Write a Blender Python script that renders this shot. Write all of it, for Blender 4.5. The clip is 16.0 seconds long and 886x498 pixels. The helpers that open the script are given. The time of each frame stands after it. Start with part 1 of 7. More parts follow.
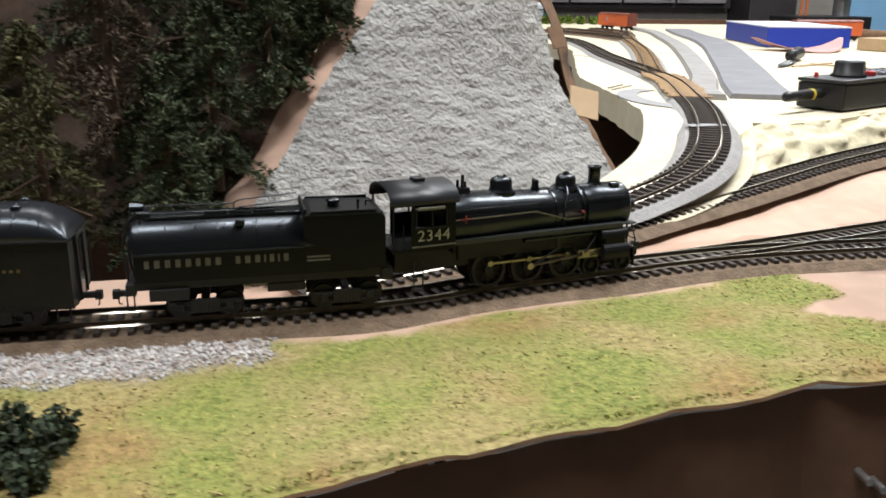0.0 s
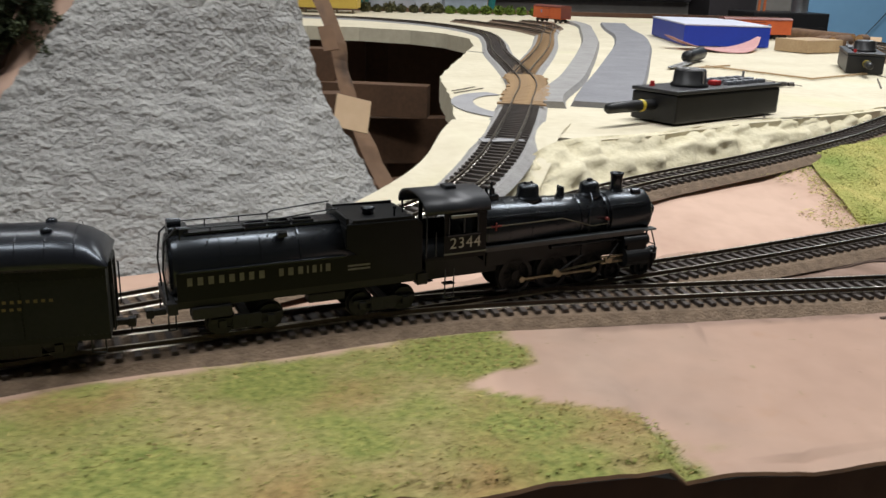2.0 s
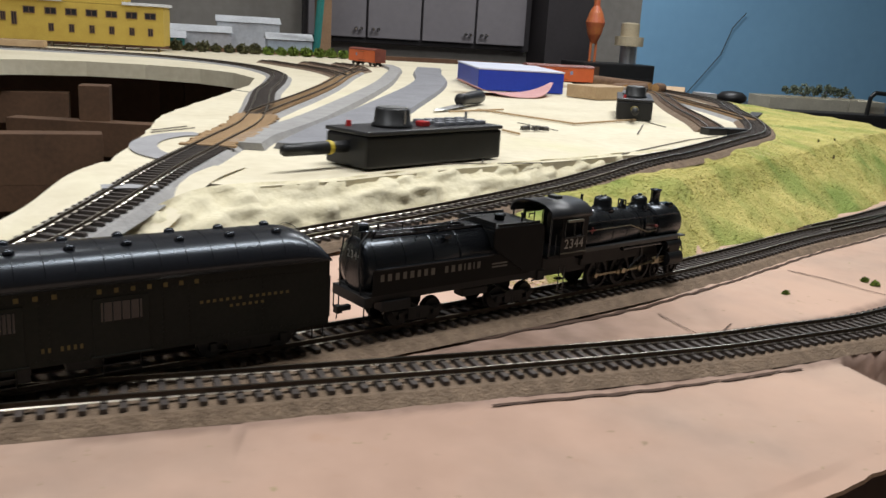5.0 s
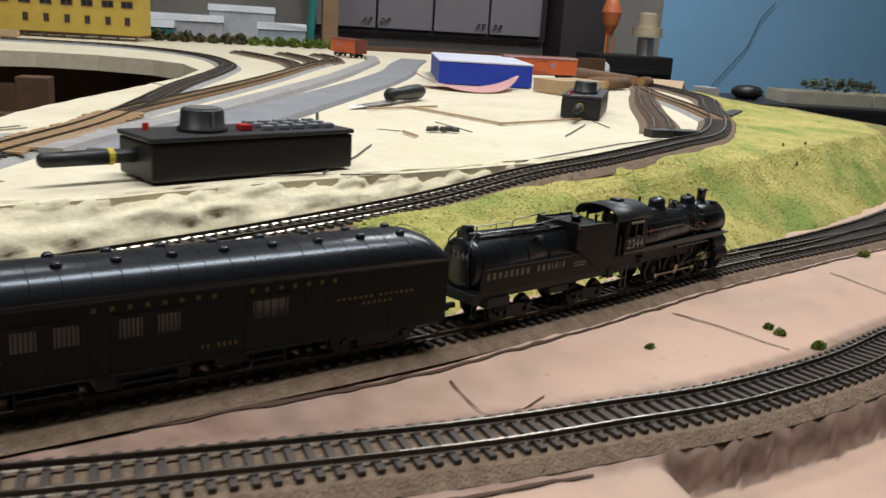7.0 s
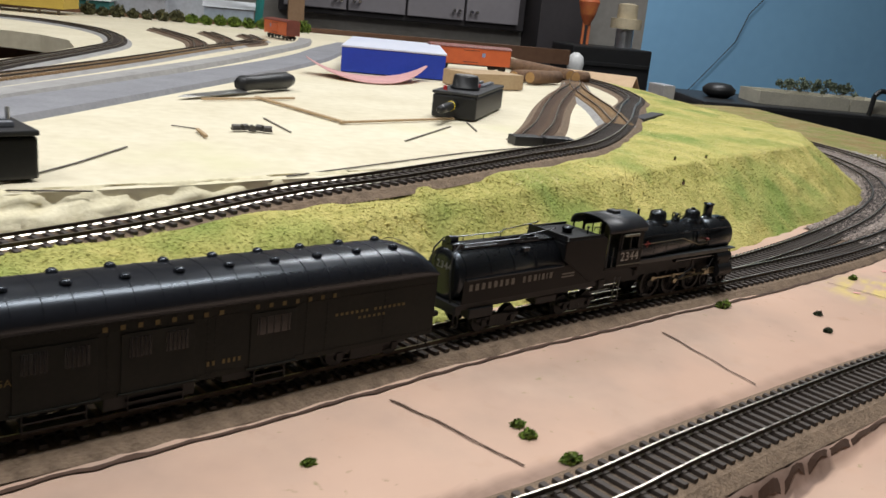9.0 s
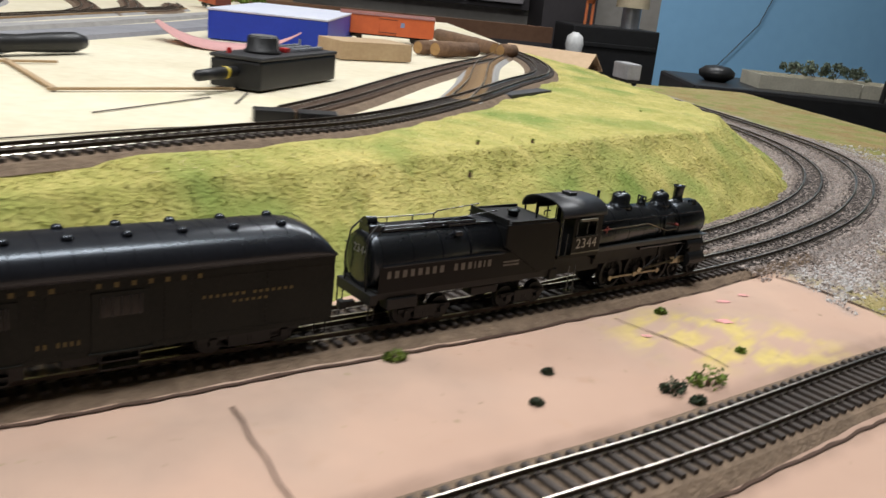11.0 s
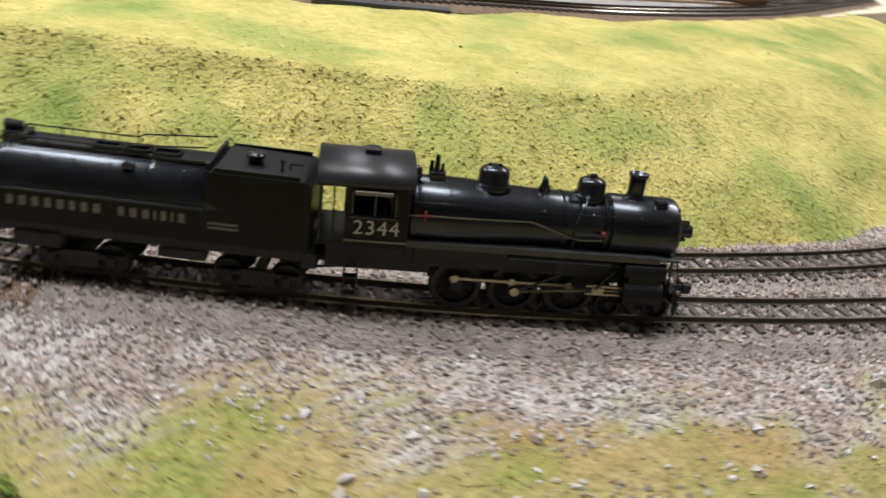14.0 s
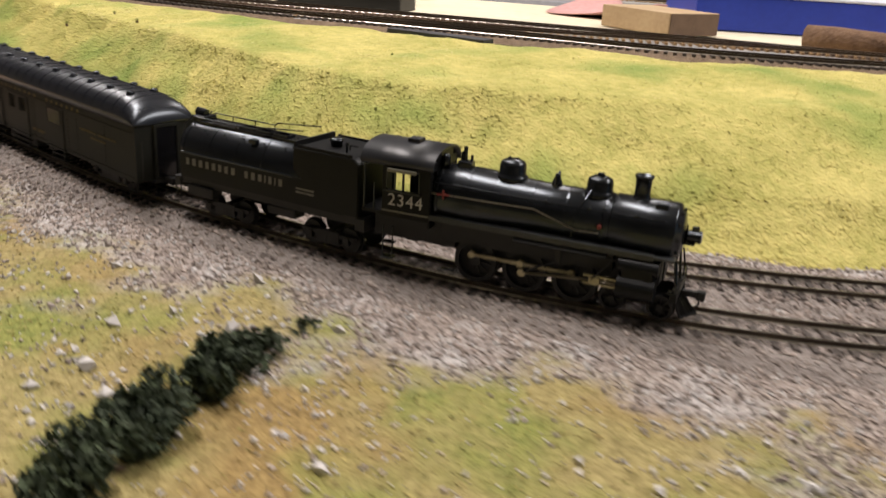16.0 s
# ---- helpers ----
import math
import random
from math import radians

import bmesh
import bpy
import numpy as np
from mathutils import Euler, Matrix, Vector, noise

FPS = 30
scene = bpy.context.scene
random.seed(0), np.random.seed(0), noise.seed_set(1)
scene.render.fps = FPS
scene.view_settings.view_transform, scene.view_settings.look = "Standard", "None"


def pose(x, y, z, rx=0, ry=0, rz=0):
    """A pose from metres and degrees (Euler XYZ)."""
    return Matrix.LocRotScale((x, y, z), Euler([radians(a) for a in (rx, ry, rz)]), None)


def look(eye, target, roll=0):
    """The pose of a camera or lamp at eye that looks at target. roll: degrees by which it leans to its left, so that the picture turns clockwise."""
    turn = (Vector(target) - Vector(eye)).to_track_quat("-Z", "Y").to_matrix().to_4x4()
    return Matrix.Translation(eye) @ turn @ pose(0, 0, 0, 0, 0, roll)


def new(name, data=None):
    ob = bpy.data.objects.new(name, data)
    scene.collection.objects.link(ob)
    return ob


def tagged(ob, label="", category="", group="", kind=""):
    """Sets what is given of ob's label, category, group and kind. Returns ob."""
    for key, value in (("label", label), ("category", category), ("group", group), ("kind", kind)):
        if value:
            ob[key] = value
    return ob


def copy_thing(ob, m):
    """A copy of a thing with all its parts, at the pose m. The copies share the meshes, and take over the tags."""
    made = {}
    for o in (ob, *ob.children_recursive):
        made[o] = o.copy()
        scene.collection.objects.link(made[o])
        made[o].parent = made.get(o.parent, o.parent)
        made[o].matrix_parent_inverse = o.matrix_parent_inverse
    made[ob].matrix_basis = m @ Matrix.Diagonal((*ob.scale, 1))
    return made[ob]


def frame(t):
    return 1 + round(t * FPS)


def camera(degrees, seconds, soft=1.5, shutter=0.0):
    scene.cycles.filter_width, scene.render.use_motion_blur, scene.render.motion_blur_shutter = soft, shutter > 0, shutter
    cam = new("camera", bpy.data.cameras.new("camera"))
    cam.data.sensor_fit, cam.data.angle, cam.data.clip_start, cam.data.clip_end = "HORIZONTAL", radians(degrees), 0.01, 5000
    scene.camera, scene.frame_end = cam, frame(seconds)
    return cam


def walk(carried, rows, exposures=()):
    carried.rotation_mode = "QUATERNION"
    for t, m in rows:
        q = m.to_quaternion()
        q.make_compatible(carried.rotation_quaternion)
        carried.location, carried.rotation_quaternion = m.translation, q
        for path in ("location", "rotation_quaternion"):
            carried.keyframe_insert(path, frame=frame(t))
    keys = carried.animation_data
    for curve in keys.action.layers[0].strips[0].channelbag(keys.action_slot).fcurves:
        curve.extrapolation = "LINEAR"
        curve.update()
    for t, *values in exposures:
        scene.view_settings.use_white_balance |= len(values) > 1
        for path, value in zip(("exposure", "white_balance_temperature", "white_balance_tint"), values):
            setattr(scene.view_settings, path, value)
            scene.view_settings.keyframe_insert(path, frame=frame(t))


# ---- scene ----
cam = camera(54.4, 16.0, shutter=0.5)


def aim(x, y, z, yaw, pitch, roll):
    """Camera pose from a place, a heading to the left of +y, a pitch upwards and a roll."""
    a, b = radians(yaw), radians(pitch)
    way = Vector((-math.sin(a) * math.cos(b), math.cos(a) * math.cos(b), math.sin(b)))
    eye = Vector((x, y, z))
    return look(eye, eye + way, roll)


ROWS = [
    (0, 0.0244, 0.0446, 0.0996, -6.42, -16.76, 0.49),
    (0.5, 0.0542, 0.0509, 0.0986, -6.86, -17.90, 0.98),
    (1, 0.0882, 0.0692, 0.1089, -7.52, -17.90, 1.25),
    (1.5, 0.1327, 0.0821, 0.1108, -7.91, -17.48, 1.49),
    (2, 0.1847, 0.1041, 0.1078, -7.54, -17.59, 1.75),
    (2.5, 0.2203, 0.1195, 0.1036, -7.06, -17.49, 1.97),
    (3, 0.2422, 0.1334, 0.1022, -9.63, -17.03, 2.64),
    (3.5, 0.2468, 0.1476, 0.1065, -13.61, -15.37, 2.25),
    (4, 0.2464, 0.1536, 0.1069, -16.15, -14.37, 2.45),
    (4.5, 0.2901, 0.1565, 0.1026, -16.27, -14.32, 3.44),
    (4.7, 0.3100, 0.1612, 0.0983, -16.35, -14.19, 3.39),
    (6.8, 0.4865, 0.2296, 0.0969, -13.87, -14.77, 3.99),
    (7, 0.4980, 0.2427, 0.1021, -13.63, -14.92, 3.55),
    (7.5, 0.5345, 0.2730, 0.0997, -14.42, -15.34, 4.09),
    (8, 0.5982, 0.2959, 0.1105, -14.67, -15.14, 5.25),
    (8.2, 0.6204, 0.3031, 0.1122, -13.76, -15.14, 5.28),
    (10.3, 0.7879, 0.4229, 0.1030, -13.67, -16.97, 5.78),
    (10.5, 0.8239, 0.4345, 0.1034, -12.76, -16.87, 6.01),
    (11, 0.9217, 0.4663, 0.0973, -10.66, -17.05, 5.98),
    (11.5, 0.9728, 0.5456, 0.1034, -10.69, -18.23, 5.77),
    (12, 1.0804, 0.6152, 0.0948, -11.11, -19.50, 6.92),
    (12.5, 1.2221, 0.6632, 0.0856, -1.11, -18.93, 8.43),
    (13, 1.3019, 0.7546, 0.0885, 5.48, -19.29, 9.15),
    (13.5, 1.4010, 0.8199, 0.0851, 15.52, -22.34, 5.80),
    (14, 1.5464, 0.8750, 0.0846, 37.02, -23.26, 7.33),
    (14.5, 1.6333, 0.9403, 0.0763, 52.46, -20.09, 4.37),
    (15, 1.7022, 1.0194, 0.0909, 62.47, -19.30, 6.47),
    (15.5, 1.7790, 1.1076, 0.0922, 70.31, -20.42, 7.54),
    (16, 1.8505, 1.2149, 0.0761, 81.59, -19.85, 3.57),
]
walk(cam, [(r[0], aim(*r[1:])) for r in ROWS], [(0, 0.68, 6500, 10), (0.5, 0.4, 6500, 10), (1.0, 0.2, 6500, 10), (1.5, 0.1, 6500, 10), (2.5, 0.02, 6500, 10), (4.5, 0.04, 6500, 10), (8.0, 0.0, 6500, 10), (10.5, 0.12, 6500, 10), (11.5, 0.2, 6500, 10), (12.5, 0.42, 6550, 13), (13.5, 0.48, 6550, 13), (14.5, 0.48, 6550, 13), (16.0, 0.34, 7250, 17)])

# ---- world and lights ----
world = bpy.data.worlds.new("room_air")
scene.world = world
world.use_nodes = True
world.node_tree.nodes["Background"].inputs[0].default_value = (0.75, 0.78, 0.8, 1)
world.node_tree.nodes["Background"].inputs[1].default_value = 0.42


def tube_lamp(x, y, z, length, width, watts, turn=0.0, color=(0.98, 0.995, 1.02)):
    data = bpy.data.lights.new("fluorescent_lamp", "AREA")
    data.shape, data.size, data.size_y, data.energy, data.color = "RECTANGLE", length, width, watts, color
    ob = new("fluorescent_lamp", data)
    ob.matrix_basis = pose(x, y, z, 0, 0, turn)
    return ob


tube_lamp(1.0, 0.85, 1.6, 1.2, 0.3, 27, 25)
tube_lamp(-0.5, 0.15, 1.6, 1.2, 0.3, 17, 0)
tube_lamp(-0.4, 2.1, 1.65, 1.2, 0.25, 13, 0)
tube_lamp(1.9, 2.9, 1.75, 1.2, 0.25, 34, 0)

# ---- materials ----
MATS = {}


def material(name, color, rough=0.6, metal=0.0, color2=None, scale=40.0, detail=4.0, bump=0.0, bump_scale=None, spots=None, emit=0.0):
    """A procedural surface: two colours mixed by noise at two sizes, with fine relief."""
    if name in MATS:
        return MATS[name]
    m = bpy.data.materials.new(name)
    m.use_nodes = True
    nt = m.node_tree
    n, l = nt.nodes, nt.links
    b = n["Principled BSDF"]
    b.inputs["Roughness"].default_value, b.inputs["Metallic"].default_value = rough, metal
    c2 = color2 or tuple(v * 0.75 for v in color)
    tc = n.new("ShaderNodeTexCoord")
    big, fine = n.new("ShaderNodeTexNoise"), n.new("ShaderNodeTexNoise")
    big.inputs["Scale"].default_value, fine.inputs["Scale"].default_value = scale, scale * 9
    big.inputs["Detail"].default_value = detail
    l.new(tc.outputs["Object"], big.inputs["Vector"])
    l.new(tc.outputs["Object"], fine.inputs["Vector"])
    add = n.new("ShaderNodeMath")
    add.operation = "MULTIPLY_ADD"
    add.inputs[1].default_value = 0.45
    l.new(fine.outputs["Fac"], add.inputs[0])
    half = n.new("ShaderNodeMath")
    half.operation = "MULTIPLY"
    half.inputs[1].default_value = 0.6
    l.new(big.outputs["Fac"], half.inputs[0])
    l.new(half.outputs[0], add.inputs[2])
    ramp = n.new("ShaderNodeValToRGB")
    ramp.color_ramp.elements[0].position, ramp.color_ramp.elements[1].position = 0.36, 0.68
    ramp.color_ramp.elements[0].color, ramp.color_ramp.elements[1].color = (*c2, 1), (*color, 1)
    l.new(add.outputs[0], ramp.inputs[0])
    out = ramp.outputs[0]
    if spots:
        v = n.new("ShaderNodeTexNoise")
        v.inputs["Scale"].default_value, v.inputs["Detail"].default_value = spots[1], 3
        l.new(tc.outputs["Object"], v.inputs["Vector"])
        r2 = n.new("ShaderNodeValToRGB")
        r2.color_ramp.elements[0].position, r2.color_ramp.elements[1].position = spots[2], spots[2] + 0.16
        l.new(v.outputs["Fac"], r2.inputs[0])
        mx = n.new("ShaderNodeMixRGB")
        mx.inputs["Color2"].default_value = (*spots[0], 1)
        l.new(r2.outputs[0], mx.inputs["Fac"])
        l.new(out, mx.inputs["Color1"])
        out = mx.outputs[0]
    l.new(out, b.inputs["Base Color"])
    if bump:
        bp, bn = n.new("ShaderNodeBump"), n.new("ShaderNodeTexNoise")
        bn.inputs["Scale"].default_value, bn.inputs["Detail"].default_value = bump_scale or scale * 6, 5
        l.new(tc.outputs["Object"], bn.inputs["Vector"])
        l.new(bn.outputs["Fac"], bp.inputs["Height"])
        bp.inputs["Strength"].default_value, bp.inputs["Distance"].default_value = bump, 0.002
        l.new(bp.outputs[0], b.inputs["Normal"])
    if emit:
        b.inputs["Emission Color"].default_value, b.inputs["Emission Strength"].default_value = (*color, 1), emit
    MATS[name] = m
    return m


def island_mix(m, amount=0.3):
    """Lets each loose piece of a mesh be a little lighter or darker."""
    nt = m.node_tree
    b = nt.nodes["Principled BSDF"]
    src = b.inputs["Base Color"].links[0].from_socket
    geo, hsv, mp = nt.nodes.new("ShaderNodeNewGeometry"), nt.nodes.new("ShaderNodeHueSaturation"), nt.nodes.new("ShaderNodeMapRange")
    mp.inputs["To Min"].default_value, mp.inputs["To Max"].default_value = 1 - amount, 1 + amount
    nt.links.new(geo.outputs["Random Per Island"], mp.inputs["Value"])
    nt.links.new(mp.outputs[0], hsv.inputs["Value"])
    nt.links.new(src, hsv.inputs["Color"])
    nt.links.new(hsv.outputs[0], b.inputs["Base Color"])
    return m


def dim_gloss(m, level):
    m.node_tree.nodes["Principled BSDF"].inputs["Specular IOR Level"].default_value = level
    return m


PINK = material("pink_paper", (0.64, 0.435, 0.325), 0.75, color2=(0.52, 0.335, 0.245), scale=7, bump=0.15, bump_scale=60)
FOAM = material("cream_foam", (0.74, 0.675, 0.51), 0.8, color2=(0.62, 0.55, 0.39), scale=9, bump=0.3, bump_scale=90, spots=((0.64, 0.60, 0.38), 5, 0.60))
FOAMCUT = material("cut_foam", (0.80, 0.73, 0.53), 0.85, color2=(0.64, 0.57, 0.37), scale=45, bump=0.6, bump_scale=150)
CORK = material("cork_roadbed", (0.25, 0.175, 0.115), 0.9, color2=(0.125, 0.085, 0.053), scale=160, bump=0.8, bump_scale=700)
CORKGREY = material("grey_roadbed", (0.37, 0.36, 0.345), 0.85, color2=(0.27, 0.26, 0.25), scale=60, bump=0.4, bump_scale=400)
TIE = material("brown_black_tie", (0.075, 0.058, 0.047), 0.75, color2=(0.040, 0.032, 0.027), scale=90)
TIEWOOD = material("bare_wood_tie", (0.42, 0.27, 0.13), 0.75, color2=(0.26, 0.16, 0.08), scale=90)
RAIL = material("nickel_rail", (0.62, 0.57, 0.48), 0.28, 1.0, color2=(0.45, 0.40, 0.33), scale=60)
RAILSIDE = material("weathered_rail", (0.10, 0.075, 0.055), 0.6, 0.4, scale=60)
GRASS = material("grass_turf", (0.40, 0.36, 0.09), 0.95, color2=(0.15, 0.20, 0.035), scale=14, detail=6, bump=0.9, bump_scale=420, spots=((0.56, 0.42, 0.18), 16, 0.62))
HILLGRASS = material("hill_turf", (0.62, 0.535, 0.18), 0.95, color2=(0.36, 0.345, 0.085), scale=16, detail=7, bump=1.0, bump_scale=420, spots=((0.235, 0.305, 0.065), 10, 0.49))
BALLAST = material("grey_ballast", (0.37, 0.325, 0.295), 0.95, color2=(0.20, 0.165, 0.145), scale=180, bump=0.9, bump_scale=900)
ROCK = material("grey_plaster_rock", (0.49, 0.48, 0.45), 0.92, color2=(0.33, 0.32, 0.30), scale=38, detail=9, bump=1.0, bump_scale=330)
ROCK.node_tree.nodes["Bump"].inputs["Distance"].default_value = 0.0045
CARD = material("brown_cardboard", (0.25, 0.14, 0.075), 0.8, color2=(0.17, 0.095, 0.05), scale=12, spots=((0.035, 0.025, 0.02), 22, 0.60))
CARDLIGHT = material("tan_cardboard", (0.62, 0.44, 0.27), 0.8, color2=(0.54, 0.37, 0.22), scale=12)
FASCIA = material("dark_brown_board", (0.19, 0.098, 0.054), 0.7, color2=(0.14, 0.068, 0.037), scale=8, bump=0.2, bump_scale=140)
BLACK = material("black_plastic", (0.018, 0.018, 0.019), 0.42, color2=(0.012, 0.012, 0.012), scale=40)
LOCO = material("black_engine_paint", (0.0075, 0.008, 0.009), 0.26, color2=(0.005, 0.0055, 0.0065), scale=80)
CARGREEN = material("dark_olive_paint", (0.027, 0.027, 0.022), 0.5, color2=(0.019, 0.0195, 0.016), scale=60)
ROOFBLACK = material("dark_roof_paint", (0.016, 0.017, 0.021), 0.27, color2=(0.012, 0.013, 0.016), scale=60)
BLUE = material("blue_card_box", (0.015, 0.05, 0.42), 0.45, color2=(0.012, 0.04, 0.35), scale=20)
WALLBLUE = material("blue_wall_paint", (0.25, 0.50, 0.74), 0.8, color2=(0.23, 0.46, 0.70), scale=2)


for m, level in ((LOCO, 0.62), (CARGREEN, 0.15), (ROOFBLACK, 0.5), (BLACK, 0.4)):
    dim_gloss(m, level)


# ---- mesh helpers ----
def finish(name, bm, mat, parent=None, label="", smooth=False):
    me = bpy.data.meshes.new(name)
    bm.normal_update()
    if smooth:
        for fc in bm.faces:
            fc.smooth = True
    bm.to_mesh(me)
    bm.free()
    for m in mat if isinstance(mat, (list, tuple)) else (mat,):
        me.materials.append(m)
    ob = new(name, me)
    if parent is not None:
        ob.parent = parent
    if label:
        ob["label"] = label
    return ob


def part(name, bm, mat, parent, label="", smooth=False):
    return finish(name, bm, mat, parent, label, smooth)


def thing(name, label, category, group="", kind="", m=None):
    ob = new(name)
    ob.empty_display_size = 0.02
    if m is not None:
        ob.matrix_basis = m
    return tagged(ob, label, category, group, kind)


def box(bm, x0, y0, z0, x1, y1, z1, bevel=0.0, mat=0):
    vs = [bm.verts.new(p) for p in ((x0, y0, z0), (x1, y0, z0), (x1, y1, z0), (x0, y1, z0), (x0, y0, z1), (x1, y0, z1), (x1, y1, z1), (x0, y1, z1))]
    fs = [bm.faces.new([vs[i] for i in q]) for q in ((3, 2, 1, 0), (4, 5, 6, 7), (0, 1, 5, 4), (1, 2, 6, 5), (2, 3, 7, 6), (3, 0, 4, 7))]
    for fc in fs:
        fc.material_index = mat
    if bevel:
        es = list({e for fc in fs for e in fc.edges})
        bmesh.ops.bevel(bm, geom=es, offset=bevel, segments=2, affect="EDGES", profile=0.6)
    return vs


def cyl(bm, a, b, r0, r1=None, seg=12, cap=True):
    """A tapered rod from a to b."""
    a, b = Vector(a), Vector(b)
    r1 = r0 if r1 is None else r1
    q = (b - a).to_track_quat("Z", "Y").to_matrix()
    ra, rb = [], []
    for i in range(seg):
        u = Vector((math.cos(2 * math.pi * i / seg), math.sin(2 * math.pi * i / seg), 0))
        ra.append(bm.verts.new(a + q @ (u * r0)))
        rb.append(bm.verts.new(b + q @ (u * r1)))
    for i in range(seg):
        j = (i + 1) % seg
        bm.faces.new((ra[i], ra[j], rb[j], rb[i]))
    if cap:
        bm.faces.new(ra[::-1])
        bm.faces.new(rb)


def lathe(bm, prof, seg=16, at=(0, 0, 0), axis="z"):
    """A turned form: prof holds (radius, height) from below to above."""
    rings = []
    for r, h in prof:
        ring = []
        for i in range(seg):
            a = 2 * math.pi * i / seg
            u = (r * math.cos(a), r * math.sin(a), h) if axis == "z" else (h, r * math.cos(a), r * math.sin(a))
            ring.append(bm.verts.new((u[0] + at[0], u[1] + at[1], u[2] + at[2])))
        rings.append(ring)
    for p, q in zip(rings, rings[1:]):
        for i in range(seg):
            j = (i + 1) % seg
            bm.faces.new((p[i], p[j], q[j], q[i]))
    bm.faces.new(rings[0][::-1])
    bm.faces.new(rings[-1])


def rod(bm, pts, r, seg=6):
    for a, b in zip(pts, pts[1:]):
        cyl(bm, a, b, r, seg=seg)


def curve_pts(ctrl, step):
    """Points at even steps along a smooth line through the control points, with headings."""
    c = [Vector(p) for p in ctrl]
    out = []
    for i in range(len(c) - 1):
        p0, p1, p2, p3 = c[max(i - 1, 0)], c[i], c[i + 1], c[min(i + 2, len(c) - 1)]
        for k in range(24):
            t = k / 24
            out.append(0.5 * ((2 * p1) + (p2 - p0) * t + (2 * p0 - 5 * p1 + 4 * p2 - p3) * t * t + (3 * p1 - p0 - 3 * p2 + p3) * t ** 3))
    out.append(c[-1])
    s = [0.0]
    for a, b in zip(out, out[1:]):
        s.append(s[-1] + (b - a).length)
    n = max(2, int(s[-1] / step))
    res, j = [], 0
    for k in range(n + 1):
        d = s[-1] * k / n
        while j < len(s) - 2 and s[j + 1] < d:
            j += 1
        u = (d - s[j]) / max(s[j + 1] - s[j], 1e-9)
        res.append((out[j].lerp(out[j + 1], u), (out[j + 1] - out[j]).normalized()))
    return res, s[-1]


def arch(bm, x0, x1, half, eave, top, floor=None, seg=14, power=2.0, thick=0.0):
    """A long hull with an arched top from eave to crown; down to floor where given, else a shell."""
    prof = []
    for i in range(seg + 1):
        a = math.pi * i / seg
        c, s = math.cos(a), math.sin(a)
        prof.append((half * math.copysign(abs(c) ** (2 / power), c), eave + (top - eave) * abs(s) ** (2 / power)))
    if floor is None:
        inner = [(y * (1 - thick / half), z - thick) for y, z in prof]
        loop = prof + inner[::-1]
    else:
        loop = prof + [(-half, floor), (half, floor)]
    a = [bm.verts.new((x0, y, z)) for y, z in loop]
    b = [bm.verts.new((x1, y, z)) for y, z in loop]
    n = len(loop)
    for i in range(n):
        j = (i + 1) % n
        bm.faces.new((a[i], a[j], b[j], b[i]))
    if floor is None:
        k = len(prof)
        for i in range(k - 1):
            bm.faces.new((a[i + 1], a[i], a[n - 1 - i], a[n - 2 - i]))
            bm.faces.new((b[i], b[i + 1], b[n - 2 - i], b[n - 1 - i]))
    else:
        bm.faces.new(a[::-1])
        bm.faces.new(b)
    bmesh.ops.recalc_face_normals(bm, faces=bm.faces[:])

# ---- track lines (rail-top heights) ----
LINE_A = [(-1.0, 0.36, -0.034), (-0.6, 0.372, -0.034), (-0.3, 0.385, -0.034), (0.0, 0.412, -0.035), (0.09, 0.435, -0.035), (0.185, 0.464, -0.0355), (0.30, 0.502, -0.0355),
          (0.412, 0.5435, -0.0365), (0.542, 0.598, -0.038), (0.62, 0.639, -0.041), (0.702, 0.687, -0.044), (0.815, 0.753, -0.0465), (0.938, 0.815, -0.049),
          (1.023, 0.859, -0.0505), (1.14, 0.925, -0.053), (1.235, 0.986, -0.0545), (1.310, 1.043, -0.055), (1.380, 1.105, -0.0555), (1.430, 1.159, -0.0555),
          (1.485, 1.228, -0.0555), (1.54, 1.315, -0.0555), (1.578, 1.412, -0.0555), (1.595, 1.52, -0.0555), (1.592, 1.66, -0.0555), (1.575, 1.87, -0.0555), (1.55, 2.10, -0.0555), (1.51, 2.33, -0.0555)]
LINE_B = [(0.13, 0.449, -0.0352), (0.24, 0.476, -0.0355), (0.36, 0.488, -0.0365), (0.44, 0.4965, -0.038), (0.535, 0.510, -0.0405), (0.59, 0.5205, -0.0425), (0.643, 0.5345, -0.0445), (0.708, 0.5525, -0.047),
          (0.79, 0.587, -0.0495), (0.86, 0.626, -0.051), (0.99, 0.694, -0.0535), (1.08, 0.738, -0.055), (1.22, 0.815, -0.057), (1.30, 0.86, -0.062)]
LINE_C = [(0.0, 0.436, -0.0345), (0.12, 0.492, -0.033), (0.20, 0.540, -0.030), (0.286, 0.592, -0.026), (0.39, 0.655, -0.020), (0.50, 0.712, -0.015), (0.61, 0.777, -0.009), (0.70, 0.830, 0.001), (0.77, 0.871, 0.005),
          (0.877, 0.958, 0.0075), (0.967, 1.043, 0.0075), (1.059, 1.19, 0.0075), (1.149, 1.37, 0.0075), (1.215, 1.50, 0.0075), (1.25, 1.66, 0.0075), (1.255, 1.80, 0.0075), (1.24, 2.1, 0.0075)]
